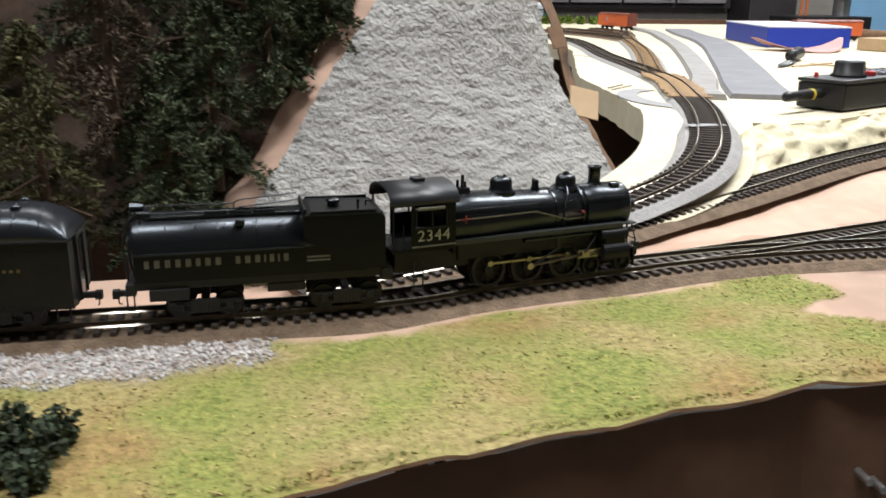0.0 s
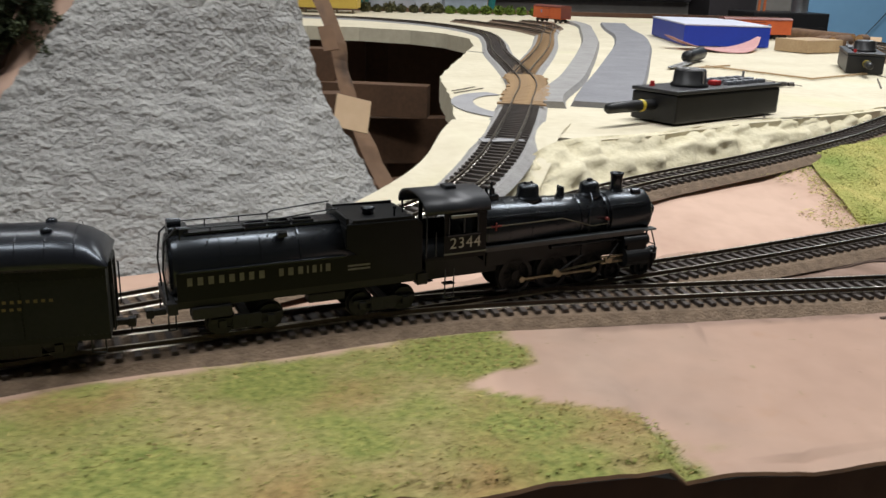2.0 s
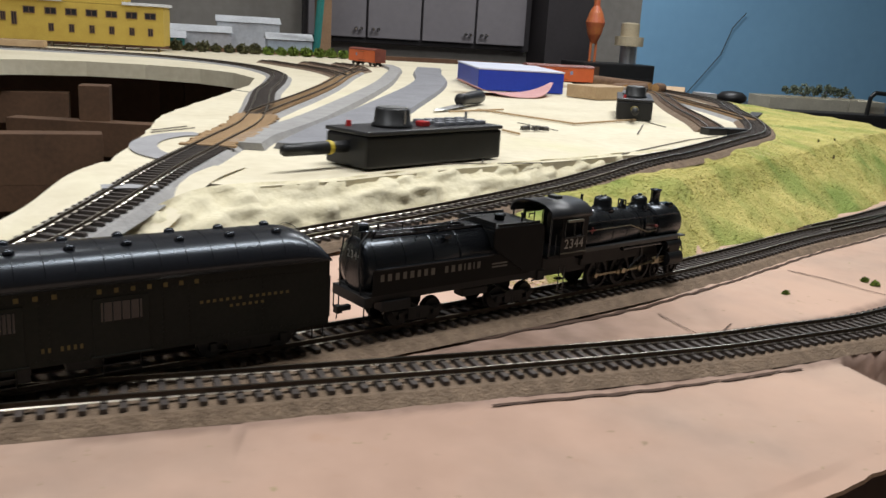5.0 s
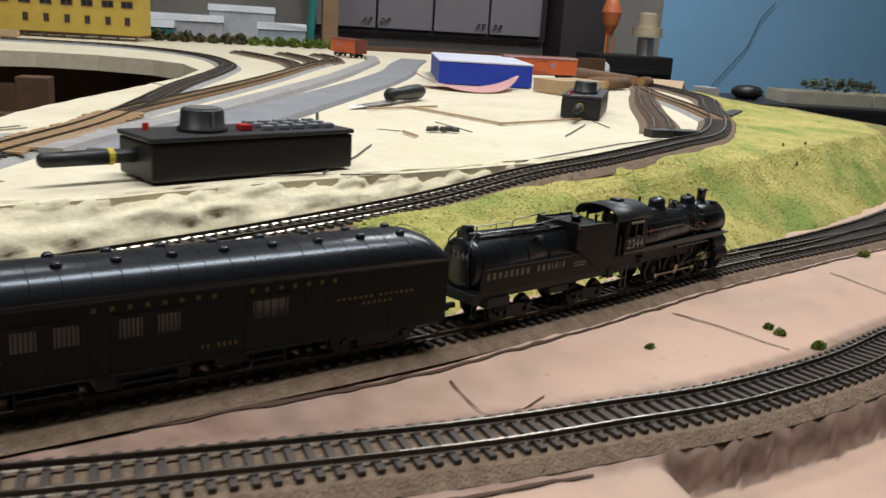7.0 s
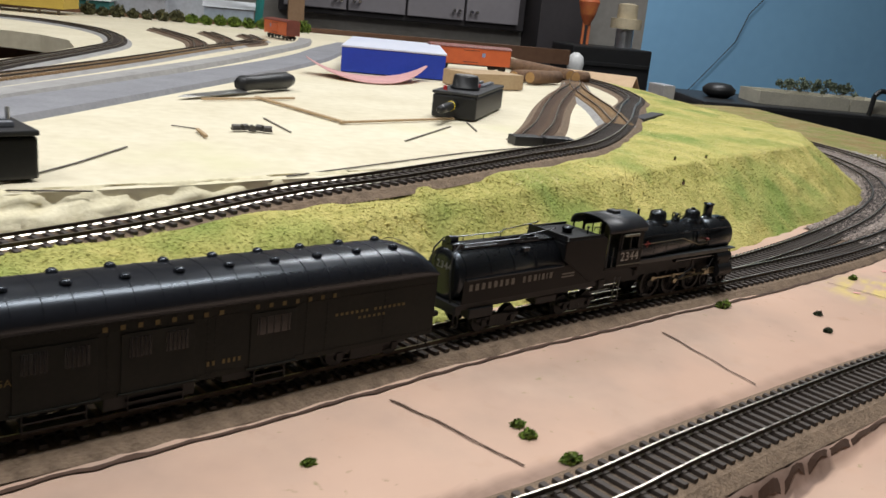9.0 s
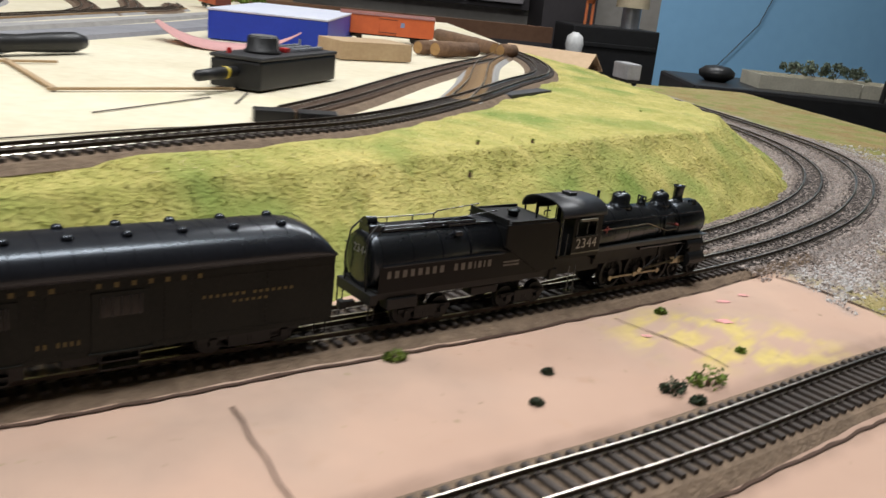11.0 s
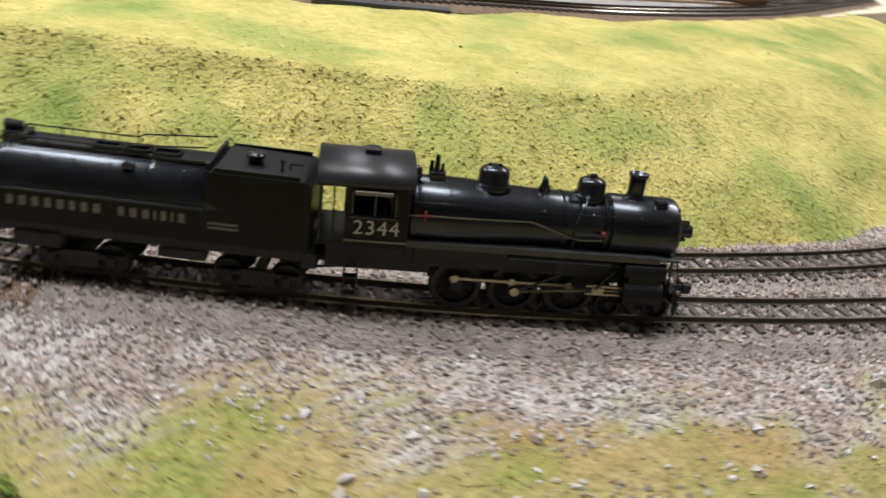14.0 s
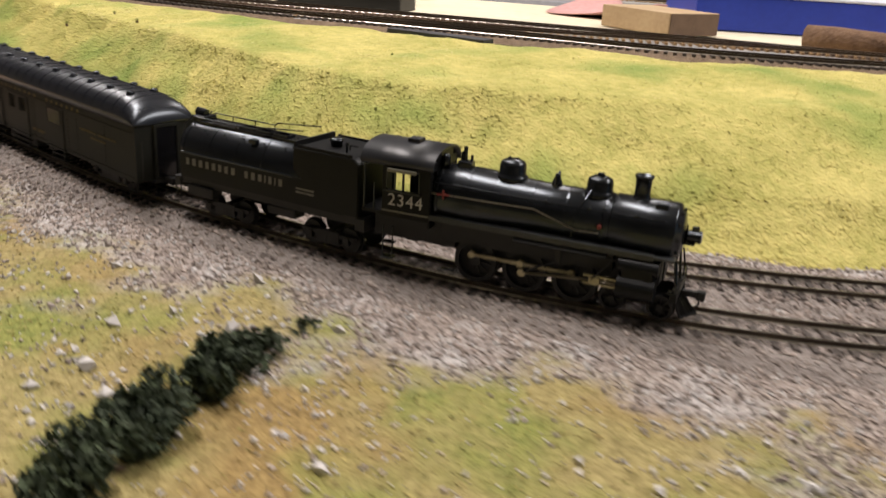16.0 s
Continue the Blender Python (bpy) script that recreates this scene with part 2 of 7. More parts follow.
LINE_D = [(0.12, 0.508, -0.030), (0.19, 0.545, -0.022), (0.25, 0.588, -0.012), (0.285, 0.64, -0.0015), (0.317, 0.73, 0.0065), (0.35, 0.85, 0.0075), (0.385, 0.99, 0.0075), (0.405, 1.16, 0.0075), (0.425, 1.37, 0.0075), (0.46, 1.60, 0.0075), (0.475, 1.80, 0.0075), (0.43, 2.02, 0.0075), (0.32, 2.2, 0.0075), (0.15, 2.3, 0.0075), (-0.3, 2.34, 0.0075), (-0.8, 2.30, 0.0075)]
LINE_E = [(0.86, 0.785, -0.0478), (0.95, 0.835, -0.0495), (1.05, 0.898, -0.052), (1.13, 0.955, -0.054), (1.20, 1.01, -0.056), (1.28, 1.075, -0.057), (1.36, 1.15, -0.057), (1.42, 1.22, -0.057), (1.48, 1.315, -0.057), (1.52, 1.42, -0.057), (1.54, 1.53, -0.057), (1.54, 1.66, -0.057), (1.522, 1.87, -0.057), (1.495, 2.10, -0.057)]

GAUGE, TIE_L, TIE_W, RAIL_H = 0.0165, 0.030, 0.0026, 0.0025


def ribbon(bm, pts, section, mat=0, cap=True):
    """Sweeps a section of (across, up) along points with headings; across is to the left."""
    rows = []
    for p, h in pts:
        n = Vector((-h.y, h.x, 0)).normalized()
        rows.append([bm.verts.new(p + n * a + Vector((0, 0, u))) for a, u in section])
    for r, q in zip(rows, rows[1:]):
        for i in range(len(section)):
            j = (i + 1) % len(section)
            fc = bm.faces.new((r[i], q[i], q[j], r[j]))
            fc.material_index = mat
    if cap:
        bm.faces.new(rows[0][::-1])
        bm.faces.new(rows[-1])


def tie_mesh(name, long):
    bm = bmesh.new()
    box(bm, -TIE_W / 2, -long / 2, -0.0018, TIE_W / 2, long / 2, 0)
    box(bm, -TIE_W * 0.45, -GAUGE / 2 - 0.002, 0, TIE_W * 0.45, -GAUGE / 2 + 0.002, 0.0005)
    box(bm, -TIE_W * 0.45, GAUGE / 2 - 0.002, 0, TIE_W * 0.45, GAUGE / 2 + 0.002, 0.0005)
    me = bpy.data.meshes.new(name)
    bm.to_mesh(me)
    bm.free()
    return me


TIE_MESH = {}


def track(label, line, near=(0, 0, 0, 0), cork=0.004, cork_mat=None, tie_mat=None, skew=0.012, pitch=0.0068, shiny=True):
    """A line of flexible track: cork bed, ties as single pieces near the camera, two rails."""
    top = thing("model_railway_track", label, "track", "layout tracks")
    fine, length = curve_pts(line, 0.006)
    ties, _ = curve_pts(line, pitch)
    bm = bmesh.new()
    base = -RAIL_H - 0.0018
    ribbon(bm, fine, [(-0.0235, base - cork), (-0.0175, base - 0.0002), (0.0175, base - 0.0002), (0.0235, base - cork)])
    part("roadbed", bm, cork_mat or CORK, top)
    for side in (-1, 1):
        bm = bmesh.new()
        c = side * GAUGE / 2
        ribbon(bm, fine, [(c - 0.0009, -RAIL_H), (c - 0.0003, -RAIL_H + 0.0005), (c - 0.0003, -0.0006), (c - 0.0005, -0.0004), (c - 0.0005, 0), (c + 0.0005, 0), (c + 0.0005, -0.0004), (c + 0.0003, -0.0006), (c + 0.0003, -RAIL_H + 0.0005), (c + 0.0009, -RAIL_H)])
        bm.normal_update()
        for fc in bm.faces:
            fc.material_index = 0 if fc.normal.z > 0.7 else 1
        part("rail", bm, [RAIL, RAILSIDE], top)
    mat = tie_mat or TIE
    if mat.name not in TIE_MESH:
        TIE_MESH[mat.name] = tie_mesh("tie", TIE_L)
        TIE_MESH[mat.name].materials.append(mat)
    rng = random.Random(len(ties))
    rest = bmesh.new()
    x0, y0, x1, y1 = near
    for k, (p, h) in enumerate(ties):
        m = Matrix.Translation(p + Vector((0, 0, -RAIL_H))) @ Matrix.Rotation(math.atan2(h.y, h.x) + rng.uniform(-skew, skew), 4, "Z")
        if x0 < p.x < x1 and y0 < p.y < y1:
            ob = new("tie", TIE_MESH[mat.name])
            ob.matrix_basis, ob.parent = m, top
        else:
            vs = box(rest, -TIE_W / 2, -TIE_L / 2, -0.0018, TIE_W / 2, TIE_L / 2, 0)
            for v in vs:
                v.co = m @ v.co
    if len(rest.verts):
        tagged(part("tie_row", rest, mat, top), kind="stuff")
    else:
        rest.free()
    return top


# ---- ground ----
def line_y(line, x):
    for a, b in zip(line, line[1:]):
        if a[0] <= x <= b[0]:
            u = (x - a[0]) / (b[0] - a[0])
            return a[1] + u * (b[1] - a[1]), a[2] + u * (b[2] - a[2])
    e = line[0] if x < line[0][0] else line[-1]
    return e[1], e[2]


A_SAMPLES = [(p, h) for p, h in curve_pts(LINE_A, 0.02)[0]]
A_XY = np.array([(p.x, p.y, p.z, h.x, h.y) for p, h in A_SAMPLES])
B_XY = np.array([(p.x, p.y, p.z, h.x, h.y) for p, h in curve_pts(LINE_B, 0.02)[0]])
EDGE = [(-0.9, 0.20), (-0.3, 0.235), (0.0, 0.269), (0.055, 0.289), (0.123, 0.306), (0.178, 0.321), (0.203, 0.331), (0.226, 0.328), (0.26, 0.337), (0.34, 0.345), (0.40, 0.350), (0.5, 0.376), (0.7, 0.44), (1.0, 0.555), (1.3, 0.68), (1.7, 0.93), (1.95, 1.25), (2.05, 1.7), (1.95, 2.5)]


def smooth(a, b, x):
    t = min(max((x - a) / (b - a), 0), 1)
    return t * t * (3 - 2 * t)


def near_line(xy, x, y):
    """Signed distance to a line (left is positive) and the line's height there."""
    d = (xy[:, 0] - x) ** 2 + (xy[:, 1] - y) ** 2
    i = int(d.argmin())
    side = xy[i, 3] * (y - xy[i, 1]) - xy[i, 4] * (x - xy[i, 0])
    return math.copysign(math.sqrt(d[i]), side), xy[i, 2]


def gap_drop(x, db):
    """The near paper sheet has sunk below the cork edge along one stretch."""
    return smooth(0.0245, 0.0300, -db) * smooth(0.650, 0.662, x) * smooth(1.05, 0.80, x) if db < 0 else 0.0


def paper_browning(x, y):
    """Brown tone on the paper between the two tracks, along the roadbed and on the cut side of the sunken sheet."""
    da, _ = near_line(A_XY, x, y)
    db, _ = near_line(B_XY, x, y)
    n = 0.5 * noise.noise((x * 30, y * 30, 14)) + 0.3 * noise.noise((x * 90, y * 90, 2))
    between = smooth(0.68, 0.46, x + 0.1 * n) * (1 if da < 0 < db else 0.25)
    side = smooth(0.034, 0.026, abs(db)) * (0.75 if x < 0.9 else 0.45) if 0.3 < x < 1.25 else 0.0
    wall = 1.4 if 0.0225 < -db < 0.031 and 0.655 < x < 0.93 else 0.0
    return max(0.85 * between + n * 0.5 * between, side + 0.3 * n * side, wall) if 0.25 < x < 1.3 else 0.0


def ground_z(x, y):
    da, za = near_line(A_XY, x, y)
    db, zb = near_line(B_XY, x, y)
    z = za - 0.0078
    if x > 0.2:
        w = smooth(0.2, 0.4, x) * smooth(0.10, 0.02, abs(db)) * smooth(1.3, 1.05, x)
        z = z + (zb - 0.0085 - z) * w * (1 if da < 0 else 0)
    z -= 0.006 * smooth(0.02, 0.12, -db if 0.3 < x < 1.3 else 0)
    z -= 0.017 * gap_drop(x, db)
    z -= 0.012 * smooth(0.03, 0.16, -da) * smooth(1.15, 1.4, x)
    z += 0.0012 * noise.noise((x * 9, y * 9, 0.3)) + 0.0006 * noise.noise((x * 30, y * 30, 2.3))
    return z


def ground_cover(x, y):
    """Shares of turf, stones and yellow powder on the ground."""
    da, _ = near_line(A_XY, x, y)
    wob = 0.02 * noise.noise((x * 22, y * 22, 5)) + 0.012 * noise.noise((x * 70, y * 70, 9))
    turf = 0.0
    if x < 0.45:
        lim = 0.262 + 0.05 * smooth(0.40, 0.36, y) + wob * 0.9 - 0.03 * math.exp(-((y - 0.405) / 0.012) ** 2)
        turf = smooth(0.004, -0.004, x - lim) * smooth(-0.022, -0.03, da + wob * 0.3)
        turf *= 1 if y < 0.47 else 0
    if x > 1.1:
        turf = max(turf, smooth(-0.006, 0.006, (x - 1.245) + wob * 0.6 - max(0, (0.95 - y)) * 0.45) * smooth(-0.018, -0.026, da))
    stone = 0.0
    if x > 1.1:
        stone = smooth(-0.082, -0.048, da + wob * 2.4) * smooth(0.12, 0.1, da) * smooth(1.235, 1.265, x + wob * 0.4)
    elif x < 0.05:
        stone = smooth(-0.055, -0.04, da + wob * 0.6) * smooth(0.0, -0.03, x + wob) * smooth(-0.012, -0.018, da)
    powder = smooth(0.35, 0.75, noise.noise((x * 60, y * 60, 1)) * 0.6 + 0.5 + 0.4 * noise.noise((x * 200, y * 200, 1))) * smooth(0.15, 0.6, math.exp(-(((x - 1.145) / 0.06) ** 2 + ((y - 0.845) / 0.035) ** 2))) * 0.5
    return turf, stone, powder


def dryness(x, y):
    """How far the turf has turned to straw and rust: fresh on the first meadow, dry by the curve."""
    far = smooth(0.9, 1.2, x)
    left = smooth(-0.02, -0.14, x + 0.05 * noise.noise((x * 18, y * 18, 3)))
    return max(0.23 + 0.24 * far, 0.9 * left) + 0.25 * noise.noise((x * 13, y * 13, 11)) + 0.22 * far * noise.noise((x * 75, y * 75, 17))


def cover_material():
    m = bpy.data.materials.new("layout_ground")
    m.use_nodes = True
    nt = m.node_tree
    n, l = nt.nodes, nt.links
    b = n["Principled BSDF"]
    b.inputs["Roughness"].default_value = 0.88
    tc = n.new("ShaderNodeTexCoord")

    def tex(scale, detail=5):
        t = n.new("ShaderNodeTexNoise")
        t.inputs["Scale"].default_value, t.inputs["Detail"].default_value = scale, detail
        l.new(tc.outputs["Object"], t.inputs["Vector"])
        return t.outputs["Fac"]

    def ramp(src, *stops):
        r = n.new("ShaderNodeValToRGB")
        els = r.color_ramp.elements
        while len(els) < len(stops):
            els.new(0.5)
        for e, (p, c) in zip(els, stops):
            e.position, e.color = p, (*c, 1)
        l.new(src, r.inputs[0])
        return r.outputs[0]

    def mix(f, a, c):
        x = n.new("ShaderNodeMixRGB")
        l.new(f, x.inputs["Fac"])
        l.new(a, x.inputs["Color1"])
        l.new(c, x.inputs["Color2"])
        return x.outputs[0]

    def share(name):
        a = n.new("ShaderNodeAttribute")
        a.attribute_name = name
        return a.outputs["Fac"]

    pink = mix(ramp(tex(70, 8), (0.62, (0, 0, 0)), (0.74, (0.35, 0.35, 0.35))), ramp(tex(5), (0.3, (0.43, 0.275, 0.20)), (0.7, (0.57, 0.385, 0.285))), ramp(tex(30), (0.3, (0.40, 0.22, 0.13)), (0.7, (0.55, 0.36, 0.24))))
    pink = mix(ramp(tex(11, 8), (0.48, (0, 0, 0)), (0.70, (0.65, 0.65, 0.65))), pink, ramp(tex(45), (0.3, (0.33, 0.25, 0.20)), (0.7, (0.46, 0.34, 0.26))))
    pink = mix(ramp(tex(190, 3), (0.70, (0, 0, 0)), (0.76, (0.6, 0.6, 0.6))), pink, ramp(tex(20), (0.3, (0.16, 0.10, 0.06)), (0.7, (0.30, 0.30, 0.10))))
    wet = n.new("ShaderNodeMath")
    wet.operation = "MULTIPLY_ADD"
    wet.inputs[1].default_value = 0.34
    l.new(share("dry"), wet.inputs[0])
    l.new(tex(22, 6), wet.inputs[2])
    fresh = ramp(tex(300, 4), (0.3, (0.135, 0.165, 0.03)), (0.7, (0.31, 0.31, 0.078)))
    straw = ramp(tex(260, 4), (0.3, (0.22, 0.175, 0.06)), (0.7, (0.42, 0.34, 0.14)))
    rust = ramp(tex(240, 4), (0.3, (0.21, 0.135, 0.045)), (0.7, (0.38, 0.26, 0.095)))
    grass = mix(ramp(wet.outputs[0], (0.50, (0, 0, 0)), (0.68, (1, 1, 1))), fresh, mix(ramp(tex(13, 4), (0.50, (0, 0, 0)), (0.62, (1, 1, 1))), straw, rust))
    stone = mix(ramp(tex(40, 3), (0.45, (0, 0, 0)), (0.65, (0.6, 0.6, 0.6))), ramp(tex(500, 3), (0.3, (0.15, 0.115, 0.095)), (0.7, (0.47, 0.40, 0.355))), ramp(tex(500, 3), (0.3, (0.30, 0.28, 0.27)), (0.7, (0.72, 0.71, 0.70))))
    pink = mix(share("browning"), pink, ramp(tex(60), (0.3, (0.12, 0.072, 0.048)), (0.7, (0.30, 0.20, 0.155))))
    powder = ramp(tex(200), (0.3, (0.62, 0.50, 0.05)), (0.7, (0.80, 0.68, 0.10)))
    out = mix(share("powder"), mix(share("stone"), mix(share("turf"), pink, grass), stone), powder)
    l.new(out, b.inputs["Base Color"])
    bp = n.new("ShaderNodeBump")
    bp.inputs["Distance"].default_value, bp.inputs["Strength"].default_value = 0.0022, 0.8
    cover = n.new("ShaderNodeMath")
    cover.operation = "MAXIMUM"
    l.new(share("turf"), cover.inputs[0])
    l.new(share("stone"), cover.inputs[1])
    h = n.new("ShaderNodeMath")
    h.operation = "MULTIPLY"
    l.new(cover.outputs[0], h.inputs[0])
    l.new(tex(450, 4), h.inputs[1])
    l.new(h.outputs[0], bp.inputs["Height"])
    l.new(bp.outputs[0], b.inputs["Normal"])
    return m


def edge_y(x):
    y = None
    for a, b in zip(EDGE, EDGE[1:]):
        if a[0] <= x < b[0]:
            u = (x - a[0]) / (b[0] - a[0])
            return a[1] + u * (b[1] - a[1])
    return 0.2


def build_ground():
    """The lower sheet: columns from the torn front edge back to the slope behind the main line."""
    xs = np.arange(-0.9, 1.95, 0.006)
    verts, faces, cov = [], [], []
    nrow = 150
    for x in xs:
        y0 = edge_y(x) + 0.004 * noise.noise((x * 25, 0, 0)) + 0.002 * noise.noise((x * 90, 3, 0))
        ya = line_y(LINE_A, x)[0] if x < 1.5 else 2.3
        y1 = ya + 0.07 if x < 0.35 else min(ya + 0.13, 2.4)
        y1 = max(y1, y0 + 0.1) if x < 1.5 else 2.35
        y1 += (2.35 - y1) * smooth(1.28, 1.46, x)
        for j in range(nrow):
            v = j / (nrow - 1)
            y = y0 + (y1 - y0) * v
            z = ground_z(x, y)
            if v < 0.03 and x < 0.6:
                z += 0.002 * noise.noise((x * 30, 1, 7)) - 0.001
            verts.append((x, y, z))
            cov.append((*ground_cover(x, y), dryness(x, y), paper_browning(x, y)))
    for i in range(len(xs) - 1):
        for j in range(nrow - 1):
            a = i * nrow + j
            faces.append((a, a + nrow, a + nrow + 1, a + 1))
    me = bpy.data.meshes.new("ground")
    me.from_pydata(verts, [], faces)
    for k, name in enumerate(("turf", "stone", "powder", "dry", "browning")):
        at = me.attributes.new(name, "FLOAT", "POINT")
        at.data.foreach_set("value", np.array([c[k] for c in cov], dtype=np.float32))
    me.polygons.foreach_set("use_smooth", [True] * len(me.polygons))
    me.materials.append(cover_material())
    ob = tagged(new("ground", me), "pinkish paper sheet ground with green turf patches and grey stones", "ground", kind="structure")
    # the torn edge's thickness and the brown board below it
    bm = bmesh.new()
    prev = None
    for i in range(len(xs)):
        p = Vector(verts[i * nrow])
        row = [bm.verts.new(p), bm.verts.new(p + Vector((0.0002, -0.0005, -0.0013))), bm.verts.new(p + Vector((0, 0.004, -0.003)))]
        if prev:
            for q in range(2):
                bm.faces.new((prev[q], prev[q + 1], row[q + 1], row[q]))
        prev = row
    tagged(finish("sheet_edge", bm, CARD), "torn brown paper edge of the layout ground", "edge", kind="structure")
    bm = bmesh.new()
    prev = None
    for i in range(0, len(xs), 3):
        p = Vector(verts[i * nrow])
        row = [bm.verts.new((p.x, p.y + 0.003, p.z - 0.004)), bm.verts.new((p.x + 0.01, p.y - 0.035, p.z - 0.30)), bm.verts.new((p.x + 0.01, p.y - 0.03, p.z - 0.9))]
        if prev:
            for q in range(2):
                bm.faces.new((prev[q], prev[q + 1], row[q + 1], row[q]))
        prev = row
    tagged(finish("fascia_board", bm, FASCIA), "dark brown hardboard fascia below the layout edge", "fascia", kind="structure")
    return ob


build_ground()

# ---- table of cream foam ----
TABLE = [(0.265, 0.72), (0.278, 0.761), (0.292, 0.885), (0.303, 1.072), (0.351, 1.273), (0.412, 1.526), (0.432, 1.697), (0.40, 1.83), (0.343, 1.904), (0.24, 1.965), (0.131, 1.984), (0.03, 1.955), (-0.053, 1.898), (-0.4, 1.75), (-0.9, 1.6),
         (-0.9, 2.72), (-0.2, 2.76), (0.25, 2.80), (0.7, 2.80), (1.3, 2.75), (1.30, 2.2), (1.285, 1.9), (1.28, 1.65), (1.235, 1.49), (1.165, 1.355), (1.075, 1.18), (0.98, 1.035), (0.86, 0.925), (0.765, 0.887), (0.64, 0.825), (0.516, 0.767), (0.416, 0.709), (0.37, 0.69), (0.335, 0.705)]


def slab(name, outline, z0, z1, mats, wob=0.0, step=0.02):
    """A flat sheet with a rough cut rim."""
    pts = []
    for a, b in zip(outline, outline[1:] + outline[:1]):
        n = max(1, int(math.dist(a, b) / step))
        for k in range(n):
            u = k / n
            x, y = a[0] + (b[0] - a[0]) * u, a[1] + (b[1] - a[1]) * u
            pts.append((x + wob * noise.noise((x * 40, y * 40, 1)), y + wob * noise.noise((x * 40, y * 40, 8))))
    bm = bmesh.new()
    top = [bm.verts.new((x, y, z1)) for x, y in pts]
    bot = [bm.verts.new((x, y, z0)) for x, y in pts]
    bmesh.ops.triangulate(bm, faces=[bm.faces.new(top)])
    n = len(pts)
    for i in range(n):
        j = (i + 1) % n
        fc = bm.faces.new((top[j], top[i], bot[i], bot[j]))
        fc.material_index = 1
    bmesh.ops.recalc_face_normals(bm, faces=bm.faces[:])
    return finish(name, bm, mats)


tagged(slab("table_top", TABLE, -0.028, 0.0, [FOAM, FOAM], 0.003), "cream painted foam table top with a cut-out", "table", kind="structure")


# ---- cut foam bank, slope and hill ----
def loft(name, sections, mats, rows, bulge=0.0, rough=0.002, freq=30, seed=0, profile=None):
    """A surface from a low line to a high line, station by station, with uneven relief."""
    lo = curve_pts([s[0] for s in sections], 0.006)[0]
    n = len(lo)
    lines = []
    for k in range(len(sections[0])):
        pts = curve_pts([s[k] for s in sections], 0.006)[0]
        row = []
        for i in range(n):
            f = i / (n - 1) * (len(pts) - 1)
            q = min(int(f), len(pts) - 2)
            row.append(pts[q][0].lerp(pts[q + 1][0], f - q))
        lines.append(row)
    verts, faces = [], []
    m = len(lines)
    for i in range(n):
        for j in range(rows):
            v = j / (rows - 1) * (m - 1)
            k = min(int(v), m - 2)
            u = v - k
            p = lines[k][i].lerp(lines[k + 1][i], u)
            d = rough * (noise.noise((p.x * freq, p.y * freq, p.z * freq + seed)) + 0.5 * noise.noise((p.x * freq * 3, p.y * freq * 3, seed + 4)))
            out = (lines[0][i] - lines[-1][i])
            out.z = 0
            out = out.normalized() * d + Vector((0, 0, d * 0.6))
            if 0 < j < rows - 1:
                p = p + out
            verts.append(p)
    for i in range(n - 1):
        for j in range(rows - 1):
            a = i * rows + j
            faces.append((a, a + rows, a + rows + 1, a + 1))
    me = bpy.data.meshes.new(name)
    me.from_pydata(verts, [], faces)
    me.polygons.foreach_set("use_smooth", [True] * len(me.polygons))
    for mt in mats:
        me.materials.append(mt)
    return new(name, me)


FOAM_BANK = [((0.315, 0.622, -0.028), (0.308, 0.632, -0.020), (0.302, 0.644, -0.011)), ((0.36, 0.652, -0.026), (0.352, 0.662, -0.012), (0.340, 0.682, 0.0008)), ((0.43, 0.692, -0.024), (0.424, 0.70, -0.009), (0.418, 0.716, 0.0012)), ((0.52, 0.742, -0.020), (0.516, 0.752, -0.008), (0.512, 0.772, 0.0012)),
             ((0.63, 0.808, -0.014), (0.627, 0.816, -0.005), (0.632, 0.828, 0.0012)), ((0.70, 0.85, -0.008), (0.70, 0.856, -0.003), (0.70, 0.866, 0.0012)), ((0.78, 0.898, -0.004), (0.78, 0.90, -0.002), (0.78, 0.905, 0.0012))]
tagged(loft("foam_bank", FOAM_BANK, [FOAMCUT], 21, rough=0.006, freq=85), "roughly carved cream foam bank beside the upper track", "bank", kind="structure")

RAMP = [((0.15, 0.500, -0.038), (0.13, 0.52, -0.0375), (0.10, 0.54, -0.038)), ((0.235, 0.540, -0.033), (0.20, 0.56, -0.031), (0.165, 0.58, -0.030)), ((0.298, 0.600, -0.024), (0.255, 0.612, -0.0205), (0.212, 0.625, -0.020)), ((0.325, 0.648, -0.012), (0.285, 0.66, -0.0105), (0.243, 0.668, -0.0105)), ((0.345, 0.70, 0.0006), (0.305, 0.71, 0.0006), (0.262, 0.718, 0.0006)), ((0.37, 0.76, 0.001), (0.325, 0.765, 0.001), (0.277, 0.77, 0.001))]
tagged(loft("foam_ramp", RAMP, [FOAM], 12, rough=0.001, freq=20), "cream foam ramp below the yard track", "ramp", kind="structure")
SLOPE = [((0.05, 0.453, -0.046), (0.04, 0.470, -0.044), (0.02, 0.52, -0.044)), ((0.20, 0.497, -0.046), (0.19, 0.53, -0.042), (0.17, 0.56, -0.040)), ((0.30, 0.527, -0.045), (0.305, 0.575, -0.040), (0.27, 0.62, -0.034)), ((0.42, 0.572, -0.046), (0.41, 0.645, -0.029), (0.37, 0.69, -0.027)), ((0.55, 0.627, -0.048), (0.535, 0.71, -0.023), (0.50, 0.75, -0.022)), ((0.64, 0.672, -0.052), (0.625, 0.764, -0.016), (0.60, 0.80, -0.014)), ((0.70, 0.706, -0.055), (0.70, 0.807, -0.009), (0.67, 0.85, -0.007))]
tagged(loft("paper_slope", SLOPE, [PINK], 20, rough=0.003, freq=14), "pinkish paper slope between two tracks", "slope", kind="structure")

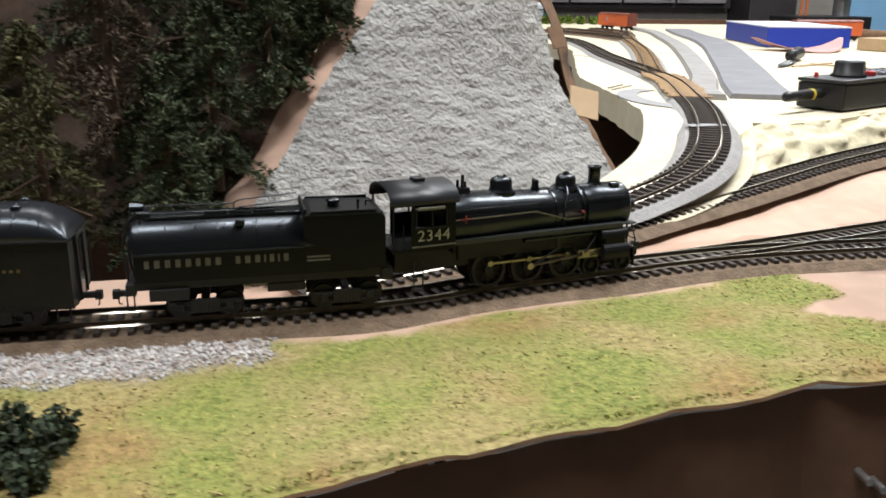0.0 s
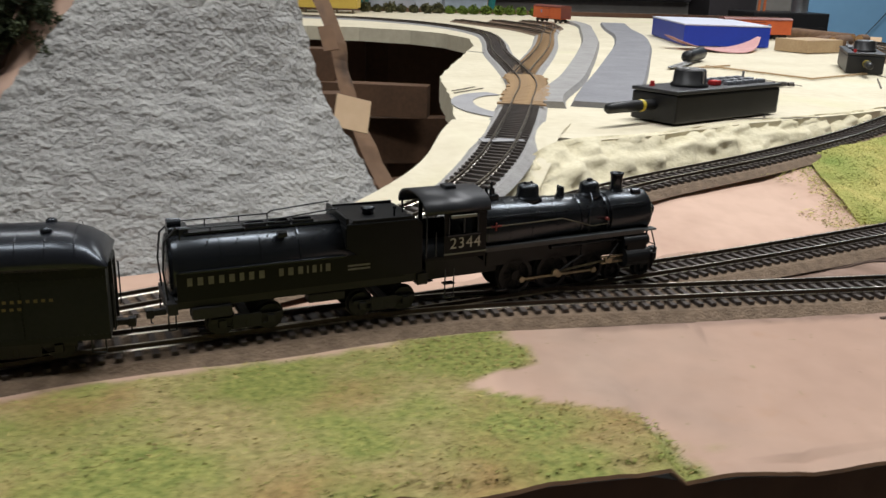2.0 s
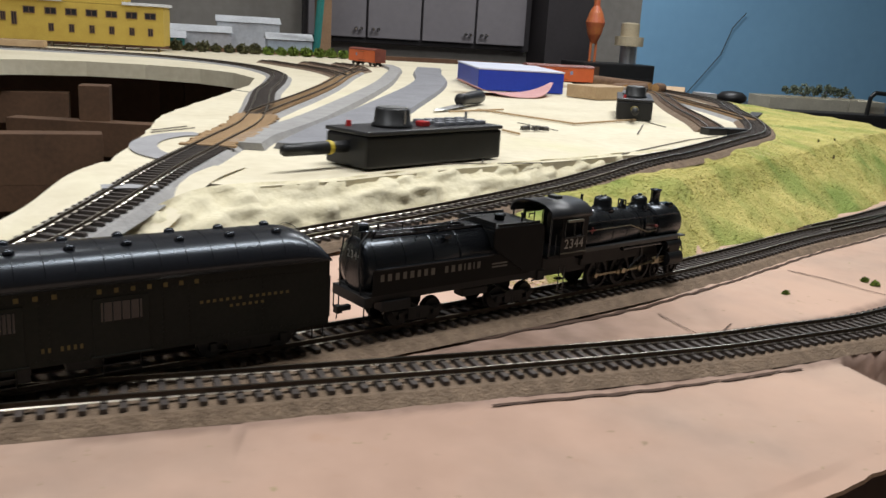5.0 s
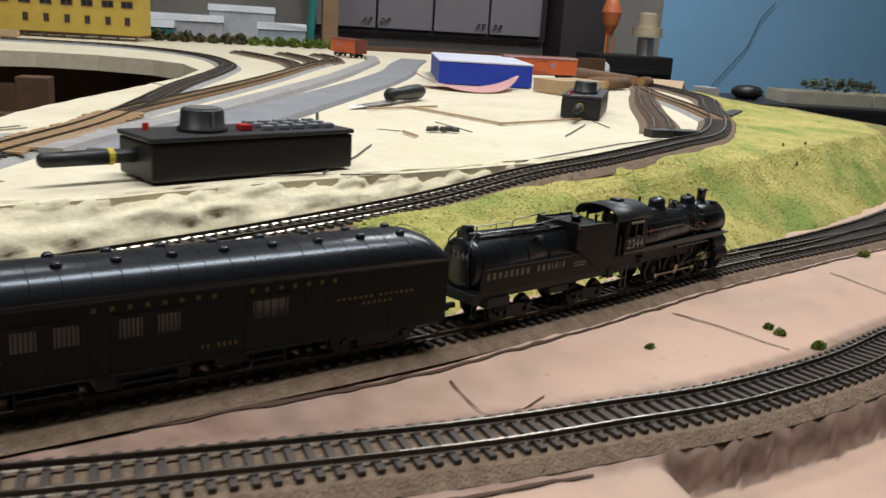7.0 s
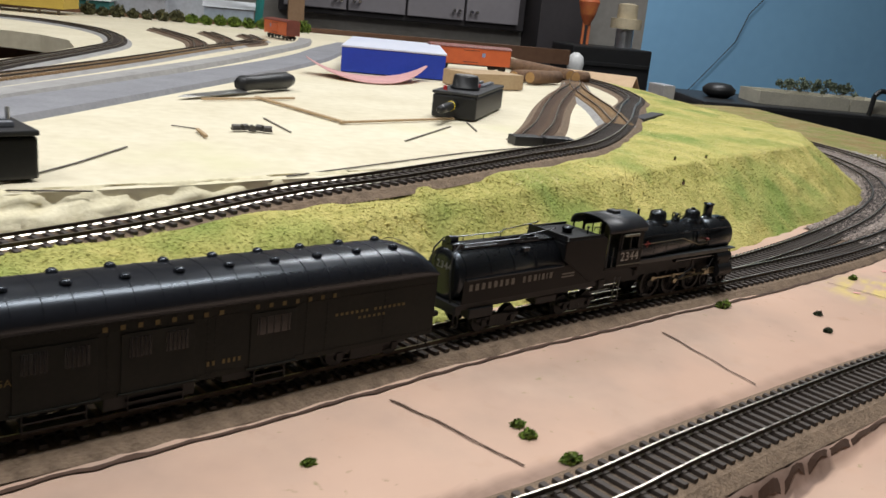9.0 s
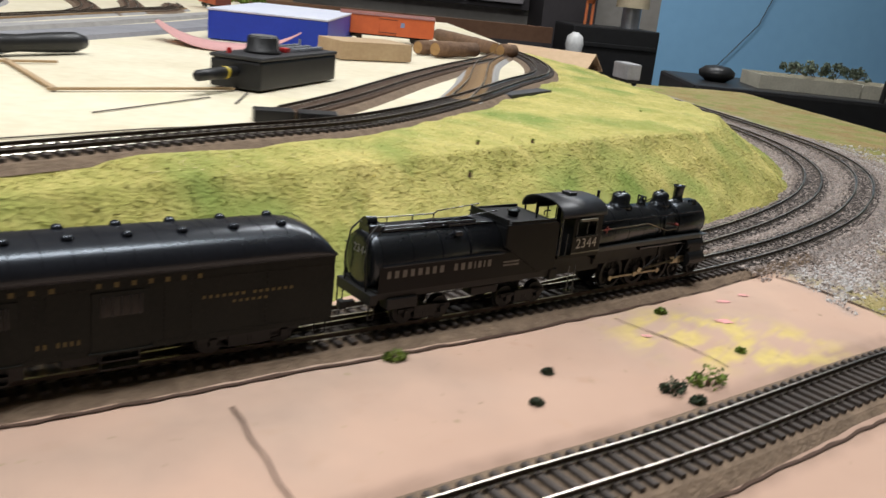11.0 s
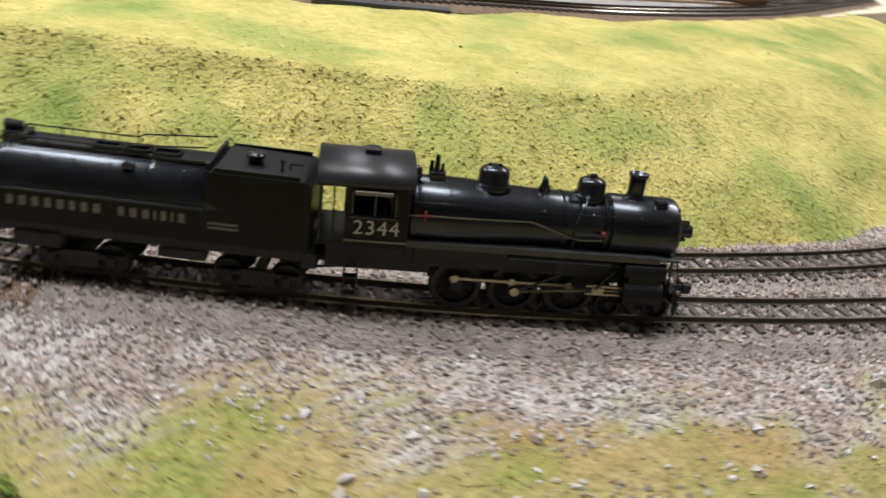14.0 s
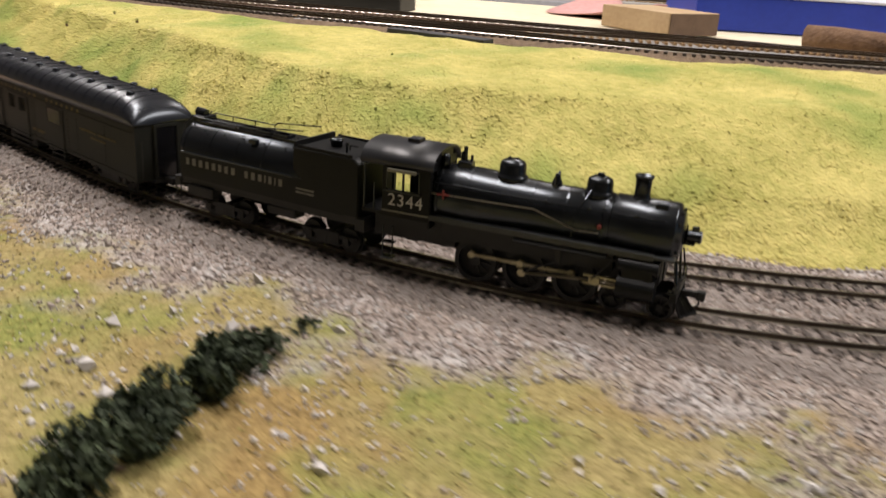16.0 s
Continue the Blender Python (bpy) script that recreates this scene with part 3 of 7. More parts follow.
HILL = [((0.540, 0.626, -0.0472), (0.543, 0.668, -0.0315), (0.545, 0.698, -0.0215), (0.550, 0.722, -0.0168), (0.556, 0.742, -0.0185)),
        ((0.60, 0.655, -0.050), (0.612, 0.702, -0.030), (0.618, 0.738, -0.0165), (0.625, 0.762, -0.0125), (0.63, 0.785, -0.014)),
        ((0.66, 0.685, -0.053), (0.68, 0.735, -0.028), (0.70, 0.78, -0.012), (0.712, 0.812, -0.006), (0.705, 0.85, -0.006)),
        ((0.80, 0.772, -0.056), (0.805, 0.825, -0.028), (0.82, 0.86, -0.008), (0.82, 0.885, -0.001), (0.80, 0.93, -0.004)),
        ((0.93, 0.85, -0.059), (0.93, 0.905, -0.026), (0.938, 0.94, -0.006), (0.945, 0.985, 0.001), (0.92, 1.03, -0.004)),
        ((1.05, 0.93, -0.062), (1.047, 0.985, -0.026), (1.050, 1.020, -0.004), (1.035, 1.09, 0.002), (1.00, 1.13, -0.004)),
        ((1.18, 1.025, -0.065), (1.168, 1.068, -0.030), (1.155, 1.098, -0.004), (1.11, 1.20, 0.002), (1.07, 1.26, -0.004)),
        ((1.30, 1.115, -0.066), (1.283, 1.150, -0.032), (1.260, 1.170, -0.004), (1.18, 1.32, 0.002), (1.13, 1.38, -0.004)),
        ((1.385, 1.20, -0.066), (1.362, 1.225, -0.036), (1.330, 1.243, -0.005), (1.22, 1.41, 0.002), (1.17, 1.46, -0.004)),
        ((1.445, 1.30, -0.066), (1.41, 1.315, -0.038), (1.355, 1.328, -0.006), (1.245, 1.49, 0.002), (1.2, 1.53, -0.004)),
        ((1.48, 1.40, -0.066), (1.44, 1.41, -0.04), (1.368, 1.425, -0.007), (1.265, 1.58, 0.002), (1.22, 1.61, -0.004)),
        ((1.502, 1.53, -0.066), (1.46, 1.54, -0.04), (1.375, 1.55, -0.009), (1.28, 1.68, 0.002), (1.22, 1.7, -0.004)),
        ((1.495, 1.67, -0.066), (1.455, 1.67, -0.04), (1.375, 1.68, -0.01), (1.29, 1.78, 0.002), (1.22, 1.8, -0.004)),
        ((1.485, 1.86, -0.066), (1.44, 1.86, -0.04), (1.375, 1.86, -0.01), (1.30, 1.90, 0.0), (1.22, 1.92, -0.004))]
tagged(loft("grass_hill", HILL, [HILLGRASS], 41, rough=0.005, freq=16, seed=3), "grassy hill headland covered in yellow-green turf", "hill", kind="structure")

# ---- grey rock mountain ----
MTN_EARTH = [((-1.2, 0.62, -0.05), (-1.2, 0.80, 0.15), (-1.2, 1.05, 0.55)), ((-0.5, 0.58, -0.05), (-0.5, 0.72, 0.15), (-0.5, 0.95, 0.55)), ((-0.25, 0.57, -0.05), (-0.24, 0.67, 0.12), (-0.22, 0.86, 0.45)), ((-0.12, 0.57, -0.045), (-0.07, 0.64, 0.06), (0.0, 0.76, 0.26)), ((-0.06, 0.563, -0.046), (0.004, 0.626, 0.054), (0.086, 0.70, 0.185))]
EARTH = material("dark_earth", (0.10, 0.06, 0.04), 0.9, color2=(0.045, 0.03, 0.02), scale=20, bump=0.6, bump_scale=120)
tagged(loft("forest_slope", MTN_EARTH, [EARTH], 40, rough=0.005, freq=20, seed=6), "dark brown earth slope below the forest", "slope", kind="structure")
MTN_RIM = [((-0.064, 0.556, -0.046), (-0.001, 0.618, 0.052), (0.080, 0.692, 0.175)), ((-0.052, 0.5515, -0.046), (0.010, 0.612, 0.053), (0.088, 0.682, 0.172)), ((-0.040, 0.5475, -0.0455), (0.024, 0.608, 0.053), (0.100, 0.678, 0.168))]
tagged(loft("mountain_paper_edge", MTN_RIM, [PINK], 60, rough=0.004, freq=45, seed=2), "bare pinkish paper edge between rock and forest", "slope", kind="structure")
MTN = [((-0.045, 0.545, -0.045), (0.019, 0.605, 0.055), (0.095, 0.672, 0.165)), ((-0.020, 0.538, -0.045), (0.034, 0.602, 0.053), (0.102, 0.676, 0.170)), ((0.06, 0.533, -0.044), (0.075, 0.606, 0.048), (0.112, 0.684, 0.174)), ((0.15, 0.560, -0.042), (0.128, 0.626, 0.042), (0.126, 0.692, 0.174)), ((0.222, 0.628, -0.038), (0.178, 0.664, 0.034), (0.142, 0.705, 0.17))]
tagged(loft("rock_mountain", MTN, [ROCK], 140, rough=0.0022, freq=150, seed=5), "grey plaster rock mountain with small carved relief", "mountain", kind="structure")


# ---- room ----
def plane_wall(name, x0, y0, x1, y1, z0, z1, mat, thick=0.06, label="", category="wall"):
    bm = bmesh.new()
    L = math.dist((x0, y0), (x1, y1))
    box(bm, 0, 0, z0, L, thick, z1)
    ob = finish(name, bm, mat)
    ob.matrix_basis = Matrix.Translation((x0, y0, 0)) @ Matrix.Rotation(math.atan2(y1 - y0, x1 - x0), 4, "Z")
    return tagged(ob, label, category, kind="structure")


GREYWALL = material("grey_beige_wall", (0.30, 0.28, 0.25), 0.8, scale=3)
FLOOR = material("grey_floor", (0.25, 0.24, 0.23), 0.7, scale=4)
plane_wall("wall_north", -3.5, 4.3, 2.52, 4.3, -0.95, 1.9, GREYWALL, label="dim grey-beige back wall of the room")
plane_wall("wall_east", 2.52, 4.3, 4.6, 4.3, -0.95, 1.9, WALLBLUE, label="blue painted wall of the room")
plane_wall("wall_south", 4.6, -2.5, -3.5, -2.5, -0.95, 1.9, GREYWALL, label="plain grey-beige wall")
plane_wall("wall_west", -3.5, -2.5, -3.5, 4.3, -0.95, 1.9, GREYWALL, label="plain grey-beige wall")
plane_wall("wall_far_east", 4.6, 4.3, 4.6, -2.5, -0.95, 1.9, GREYWALL, label="plain grey-beige wall")
bm = bmesh.new()
box(bm, -3.6, -2.6, -1.0, 4.7, 4.4, -0.95)
tagged(finish("floor", bm, FLOOR), "grey floor below the layout", "floor", kind="structure")
bm = bmesh.new()
box(bm, -3.6, -2.6, 1.9, 4.7, 4.4, 1.95)
tagged(finish("ceiling", bm, material("white_ceiling", (0.75, 0.74, 0.70), 0.9, scale=5)), "white ceiling", "ceiling", kind="structure")

track("dark model track on a brown cork bed, the passenger train's line", LINE_A, (0.35, 0.5, 1.3, 1.2))
track("dark model track on a cork bed beside bare paper ground", LINE_B, (0.3, 0.4, 1.3, 0.95))
track("dark model track climbing along the foam bank", LINE_C, (0.25, 0.5, 1.1, 1.25))
track("weathered model track curving across the foam table", LINE_D, (0.2, 0.5, 0.5, 1.2), cork_mat=CORKGREY)
track("weathered inner curve track in grey ballast", LINE_E, (0.9, 0.8, 1.6, 1.7))


def ballast_bed(line, x0):
    pts = [(p, h) for p, h in curve_pts(line, 0.008)[0] if p.x > x0 or p.y > 1.5]
    bm = bmesh.new()
    ribbon(bm, pts, [(-0.040, -0.0125), (-0.021, -RAIL_H - 0.0012), (0.021, -RAIL_H - 0.0012), (0.040, -0.0125)])
    tagged(finish("ballast_bed", bm, BALLAST), "grey-brown ballast bed round the curve track", "ballast", kind="structure")


ballast_bed(LINE_A, 1.27)
ballast_bed(LINE_E, 1.20)

# ---- yard tracks and markings on the table ----
LINE_W = [(0.392, 1.06, 0.0075), (0.425, 1.17, 0.0075), (0.475, 1.33, 0.0075), (0.535, 1.54, 0.0075), (0.60, 1.80, 0.0075), (0.655, 2.0, 0.0075), (0.70, 2.2, 0.0075)]
LINE_S = [(0.918, 1.055, 0.008), (0.962, 1.15, 0.008), (1.030, 1.32, 0.008), (1.105, 1.49, 0.008), (1.185, 1.66, 0.0078), (1.235, 1.82, 0.0075), (1.25, 2.0, 0.0075)]
LINE_X = [(1.06, 1.192, 0.0078), (1.10, 1.33, 0.0078), (1.13, 1.46, 0.0078), (1.16, 1.58, 0.0078), (1.20, 1.70, 0.0078)]
OLDTIE = material("worn_brown_tie", (0.20, 0.13, 0.085), 0.8, color2=(0.09, 0.06, 0.045), scale=120)
track("bare wooden-tied yard track on grey roadbed", LINE_W, (0.38, 1.0, 0.56, 1.6), cork_mat=CORKGREY, tie_mat=TIEWOOD, skew=0.05)
track("brown-tied siding track ending at the table", LINE_S, (0.9, 1.0, 1.15, 1.55), cork_mat=CORK, tie_mat=OLDTIE)
track("bare wooden switch track joining two sidings", LINE_X, (1.0, 1.1, 1.25, 1.8), cork_mat=CORKGREY, tie_mat=TIEWOOD, skew=0.06)
for pts in ([(0.60, 1.80, 0.0075), (0.585, 1.98, 0.0075), (0.53, 2.16, 0.0075), (0.49, 2.27, 0.0075)], [(0.63, 1.9, 0.0075), (0.64, 2.05, 0.0075), (0.615, 2.2, 0.0075), (0.59, 2.3, 0.0075)], [(0.655, 2.0, 0.0075), (0.69, 2.1, 0.0075), (0.69, 2.22, 0.0075), (0.67, 2.32, 0.0075)]):
    track("short brown yard stub track", pts, tie_mat=OLDTIE)
GREYSTRIP = material("grey_strip", (0.27, 0.27, 0.285), 0.85, color2=(0.20, 0.20, 0.215), scale=25, bump=0.3, bump_scale=300)
GREYPAINT = material("grey_marking", (0.36, 0.355, 0.36), 0.85, color2=(0.29, 0.285, 0.29), scale=30)
PENCIL = material("pencil_mark", (0.14, 0.12, 0.10), 0.9, scale=100)


def strip(name, line, half, z0, z1, mat, label, category, kind="structure"):
    bm = bmesh.new()
    ribbon(bm, curve_pts([(x, y, 0) for x, y in line], 0.02)[0], [(-half - 0.003, z0), (-half, z1), (half, z1), (half + 0.003, z0)])
    return tagged(finish(name, bm, mat), label, category, kind=kind)


strip("trackbed_strip", [(0.425, 0.845), (0.462, 0.95), (0.515, 1.085), (0.60, 1.31), (0.70, 1.58), (0.775, 1.82), (0.83, 2.06), (0.90, 2.32)], 0.029, 0, 0.005, GREYSTRIP, "wide grey cork trackbed strip laid on the table", "trackbed")
strip("trackbed_strip", [(0.372, 0.845), (0.385, 0.895), (0.410, 0.955), (0.446, 1.043), (0.495, 1.185), (0.56, 1.38), (0.645, 1.65), (0.72, 1.93), (0.78, 2.17), (0.80, 2.36)], 0.013, 0, 0.0058, CORKGREY, "narrow grey trackbed branching from the wooden crossing", "trackbed")


def flat_mark(name, line, half, mat, label, z=0.0012):
    bm = bmesh.new()
    ribbon(bm, curve_pts([(x, y, 0) for x, y in line], 0.006)[0], [(-half, z - 0.0006), (-half, z), (half, z), (half, z - 0.0006)])
    return tagged(finish(name, bm, mat), label, "marking", kind="structure")


arc = [(0.345 - 0.047 * math.sin(a), 0.855 + 0.075 * math.cos(a)) for a in (0.15, 0.6, 1.1, 1.6, 2.1, 2.6)]
flat_mark("paint_marking", arc, 0.010, GREYPAINT, "grey curved paint mark on the foam")
flat_mark("paint_marking", [(0.285, 0.682), (0.315, 0.686)], 0.006, GREYPAINT, "short grey paint mark on the foam")
for a, b in (((0.30, 0.93), (0.335, 0.97)), ((0.30, 0.945), (0.328, 0.98)), ((0.385, 1.42), (0.43, 1.35)), ((0.70, 0.86), (0.84, 0.98)), ((0.84, 0.98), (0.90, 1.02)), ((0.55, 0.80), (0.58, 0.87)), ((0.58, 0.87), (0.60, 0.93)), ((0.80, 1.02), (0.86, 1.12)), ((0.62, 1.03), (0.64, 1.02)), ((0.88, 1.10), (0.885, 1.16)), ((0.47, 0.78), (0.60, 0.80)), ((0.71, 1.03), (0.69, 1.10))):
    flat_mark("pencil_line", [a, b], 0.0007, PENCIL, "thin pencil line on the foam")
bm = bmesh.new()
box(bm, -0.046, -0.008, 0.0, 0.046, 0.008, 0.0035, 0.0006)
ob = finish("roadbed_offcut", bm, material("dark_rubber_strip", (0.05, 0.05, 0.055), 0.8, scale=100))
ob.matrix_basis = pose(1.146, 1.305, 0.0, 0, 0, 50)
tagged(ob, "flat dark roadbed offcut lying on the hill turf", "offcut")
for x, y, r in ((0.908, 1.042, 8), (0.937, 1.043, 4)):
    bm = bmesh.new()
    box(bm, -0.013, -0.008, 0, 0.013, 0.008, 0.008, 0.0008)
    ob = finish("track_end_stop", bm, BLACK)
    ob.matrix_basis = pose(x, y, 0.0, 0, 0, r)
    tagged(ob, "small black block at the end of a siding", "end stop", "siding end stops")


# ---- things on the table ----
def controller(m, label):
    """A hand-held throttle: box, lid, big knob, buttons and stub aerial; x runs from the aerial's end."""
    top = thing("throttle_controller", label, "controller", "hand controllers", m=m)
    L, W, H = 0.141, 0.045, 0.0225
    bm = bmesh.new()
    box(bm, 0, 0, 0, L, W, H, 0.002)
    part("case", bm, BLACK, top, smooth=False)
    bm = bmesh.new()
    box(bm, -0.0006, -0.0006, H + 0.0004, L + 0.0006, W + 0.0006, H + 0.0034, 0.0009)
    lid = part("lid", bm, material("dark_grey_face_plate", (0.035, 0.035, 0.038), 0.4, scale=30), top)
    z = H + 0.0034
    bm = bmesh.new()
    lathe(bm, [(0.0152, z), (0.0152, z + 0.002), (0.0135, z + 0.003), (0.0128, z + 0.0125), (0.0118, z + 0.0138)], 28, (0.043, W / 2, 0))
    knob = part("knob", bm, BLACK, top, smooth=True)
    # silver disc on the knob's top and a silver stripe down its front
    bm = bmesh.new()
    lathe(bm, [(0.0108, z + 0.0138), (0.0108, z + 0.0143)], 24, (0.043, W / 2, 0))
    box(bm, 0.043 - 0.0008, W / 2 - 0.0137, z + 0.003, 0.043 + 0.0008, W / 2 - 0.0126, z + 0.0128)
    part("pointer", bm, material("silver_knob_mark", (0.6, 0.6, 0.6), 0.3, 0.8, scale=50), knob)
    bm = bmesh.new()
    box(bm, 0.064, 0.012, z, 0.072, 0.020, z + 0.004, 0.001)
    part("button", bm, material("red_button", (0.55, 0.03, 0.03), 0.4, scale=40), lid, "red push button")
    grey = material("grey_button", (0.20, 0.21, 0.23), 0.45, scale=40)
    for i in range(5):
        for j in range(3):
            bm = bmesh.new()
            x, y = 0.079 + i * 0.0115, 0.010 + j * 0.0115
            box(bm, x, y, z, x + 0.0075, y + 0.0055, z + 0.003, 0.0007)
            part("button", bm, grey, lid)
    bm = bmesh.new()
    cyl(bm, (0.013, 0.036, z), (0.013, 0.036, z + 0.004), 0.0022, 0.0018, 10)
    part("indicator_lamp", bm, MATS["red_button"], lid, "small red lamp")
    bm = bmesh.new()
    cyl(bm, (0.137, 0.036, z), (0.137, 0.036, z + 0.007), 0.0012, seg=8)
    part("toggle", bm, MATS["silver_knob_mark"], lid)
    bm = bmesh.new()
    lathe(bm, [(0.0042, -0.013), (0.0042, 0.0)], 14, (0, W / 2, 0.0135), "x")
    part("aerial_base", bm, BLACK, top)
    bm = bmesh.new()
    lathe(bm, [(0.0030, -0.054), (0.0042, -0.052), (0.0046, -0.0165)], 14, (0, W / 2, 0.0135), "x")
    aerial = part("aerial", bm, BLACK, top, smooth=True)
    bm = bmesh.new()
    lathe(bm, [(0.0047, -0.0165), (0.0049, -0.016), (0.0049, -0.0135), (0.0047, -0.013)], 14, (0, W / 2, 0.0135), "x")
    part("aerial_ring", bm, material("yellow_ring", (0.65, 0.50, 0.04), 0.5, scale=50), aerial, "yellow ring on the aerial")
    return top


controller(pose(0.449, 0.748, 0.0016, 0, 0, 30.2), "black hand throttle with large knob and stub aerial, on foam")
controller(pose(0.894, 1.162, 0.0016, 0, 0, 63.4), "black hand throttle lying near the siding on the foam table")

blue = thing("cardboard_box", "flat bright blue cardboard box with a whitish lid, on the table", "box", m=pose(0.808, 1.6235, 0.0012, 0, 0, -9.5))
bm = bmesh.new()
box(bm, 0, 0, 0, 0.152, 0.30, 0.035, 0.0012)
part("base", bm, BLUE, blue)
bm = bmesh.new()
box(bm, -0.001, -0.001, 0.0352, 0.153, 0.301, 0.038, 0.001)
part("lid", bm, material("white_box_lid", (0.70, 0.72, 0.80), 0.5, color2=(0.6, 0.63, 0.75), scale=14), blue, "whitish glossy lid")

# curled pink paper
bm = bmesh.new()
rows = []
for i in range(15):
    u = i / 14
    row = []
    for j in range(7):
        v = j / 6
        x = 0.755 + 0.17 * u
        y = 1.60 - 0.13 * math.sin(math.pi * (0.12 + 0.8 * u)) * (1 - v) - 0.02 * v
        z = 0.002 + 0.020 * (2 * abs(u - 0.5)) ** 2.5
        row.append(bm.verts.new((x, y, z)))
    rows.append(row)
for p, q in zip(rows, rows[1:]):
    for j in range(6):
        bm.faces.new((p[j], q[j], q[j + 1], p[j + 1]))
ob = finish("pink_paper_sheet", bm, material("pink_sheet", (0.66, 0.36, 0.34), 0.7, color2=(0.52, 0.27, 0.25), scale=20), smooth=True)
mod = ob.modifiers.new("thickness", "SOLIDIFY")
mod.thickness = 0.0008
tagged(ob, "curled pink paper sheet beside the blue box", "paper")


def goods_car(m, length, label, name, body, end):
    """A small goods car: body, roof, ends, doors, frame and bogies."""
    top = thing(name, label, "railway car", "loose goods cars", m=m)
    L, W = length / 2, 0.0165
    bm = bmesh.new()
    box(bm, -L, -W, 0.010, L, W, 0.039, 0.0006)
    b = part("body", bm, body, top)
    bm = bmesh.new()
    arch(bm, -L - 0.001, L + 0.001, W + 0.0012, 0.0385, 0.0435, 0.0382, 10)
    part("roof", bm, end, top, "brown-red roof")
    for e in (-1, 1):
        bm = bmesh.new()
        box(bm, e * L - 0.0004 if e > 0 else e * L - 0.0008, -W + 0.001, 0.011, e * L + 0.0008 if e > 0 else e * L + 0.0004, W - 0.001, 0.038)
        part("end_panel", bm, end, top, "brown-red end")
        bm = bmesh.new()
        for k in range(6):
            box(bm, e * L + (0.001 if e > 0 else -0.0016), W * 0.45, 0.013 + k * 0.0042, e * L + (0.0016 if e > 0 else -0.001), W * 0.85, 0.0136 + k * 0.0042)
        part("end_ladder", bm, end, top)
    for s in (-1, 1):
        bm = bmesh.new()
        box(bm, -0.013, min(s * W, s * (W + 0.0009)), 0.0115, 0.013, max(s * W, s * (W + 0.0009)), 0.0375, 0.0002)
        d = part("door", bm, body, b)
        bm = bmesh.new()
        for z in (0.014, 0.034):
            box(bm, -0.014, min(s * W, s * (W + 0.0014)), z, 0.014, max(s * W, s * (W + 0.0014)), z + 0.0008)
        part("door_hinge", bm, UNDERDARK, b)
        bm = bmesh.new()
        box(bm, 0.02, min(s * W, s * (W + 0.0004)), 0.024, 0.026, max(s * W, s * (W + 0.0004)), 0.031)
        part("emblem", bm, material("pale_blue_emblem", (0.25, 0.32, 0.5), 0.6, scale=50), b, "small pale blue emblem")
    bm = bmesh.new()
    box(bm, -L + 0.004, -0.006, 0.0075, L - 0.004, 0.006, 0.010)
    part("underframe", bm, UNDERDARK, top)
    for e in (-1, 1):
        bm = bmesh.new()
        x = e * (L - 0.02)
        for q in (-0.0095, 0.0095):
            for s in (-1, 1):
                cyl(bm, (x + q, s * 0.007, 0.0048), (x + q, s * 0.0095, 0.0048), 0.0048, seg=14)
            cyl(bm, (x + q, -0.007, 0.0048), (x + q, 0.007, 0.0048), 0.001, seg=6)
        for s in (-1, 1):
            box(bm, x - 0.014, s * 0.0105 - 0.0008, 0.0045, x + 0.014, s * 0.0105 + 0.0008, 0.0075)
        part("truck", bm, UNDERDARK, top)
    return top


UNDERDARK = material("dark_running_gear", (0.03, 0.028, 0.026), 0.6, scale=100)
ORANGE = material("orange_car_paint", (0.62, 0.13, 0.035), 0.5, color2=(0.52, 0.10, 0.03), scale=60)
OXIDE = material("brown_red_car_paint", (0.22, 0.06, 0.04), 0.55, color2=(0.16, 0.045, 0.03), scale=60)
goods_car(pose(1.058, 1.862, 0.0008, 0, 0, -1), 0.145, "bright orange refrigerator car with brown-red ends, on the table", "refrigerator_car", ORANGE, OXIDE)
goods_car(pose(0.748, 2.36, 0.0008, 0, 0, 112), 0.12, "small orange boxcar standing at the back of the table", "boxcar", ORANGE, OXIDE)

# wooden block, logs, knife, sticks
LIGHTWOOD = material("planed_wood", (0.50, 0.36, 0.21), 0.7, color2=(0.40, 0.27, 0.15), scale=25)
DARKEND = material("end_grain", (0.17, 0.11, 0.075), 0.8, scale=80)
blk = thing("wood_block", "light sawn wood block with a dark end, on the table", "wood block", m=pose(0.972, 1.493, 0.0012, 0, 0, 24))
bm = bmesh.new()
box(bm, 0, 0, 0, 0.094, 0.066, 0.021, 0.0008)
part("block", bm, LIGHTWOOD, blk)
# thin plate that makes this end of the block darker brown
bm = bmesh.new()
box(bm, 0.0942, 0.001, 0.0006, 0.0952, 0.065, 0.0204)
part("end_face", bm, DARKEND, blk, "dark end face")
BARK = material("brown_bark", (0.24, 0.14, 0.08), 0.9, color2=(0.13, 0.075, 0.045), scale=120, bump=0.9, bump_scale=300)
CUT = material("cut_log_end", (0.46, 0.27, 0.10), 0.8, color2=(0.34, 0.19, 0.07), scale=150)


def log(x, y, z, r, length, turn, label):
    top = thing("log", label, "log", "small logs", m=pose(x, y, z, 0, 0, turn))
    bm = bmesh.new()
    lathe(bm, [(r * 0.97, 0), (r * (1.03), length * 0.3), (r * 0.98, length * 0.6), (r * 0.95, length)], 16, (0, 0, r), "x")
    part("bark", bm, BARK, top, smooth=True)
    for e in (0, 1):
        bm = bmesh.new()
        lathe(bm, [(r * 0.8, -0.0006), (r * 0.8, 0.0006)], 14, (e * length, 0, r), "x")
        part("cut_end", bm, CUT, top, "pale cut end")


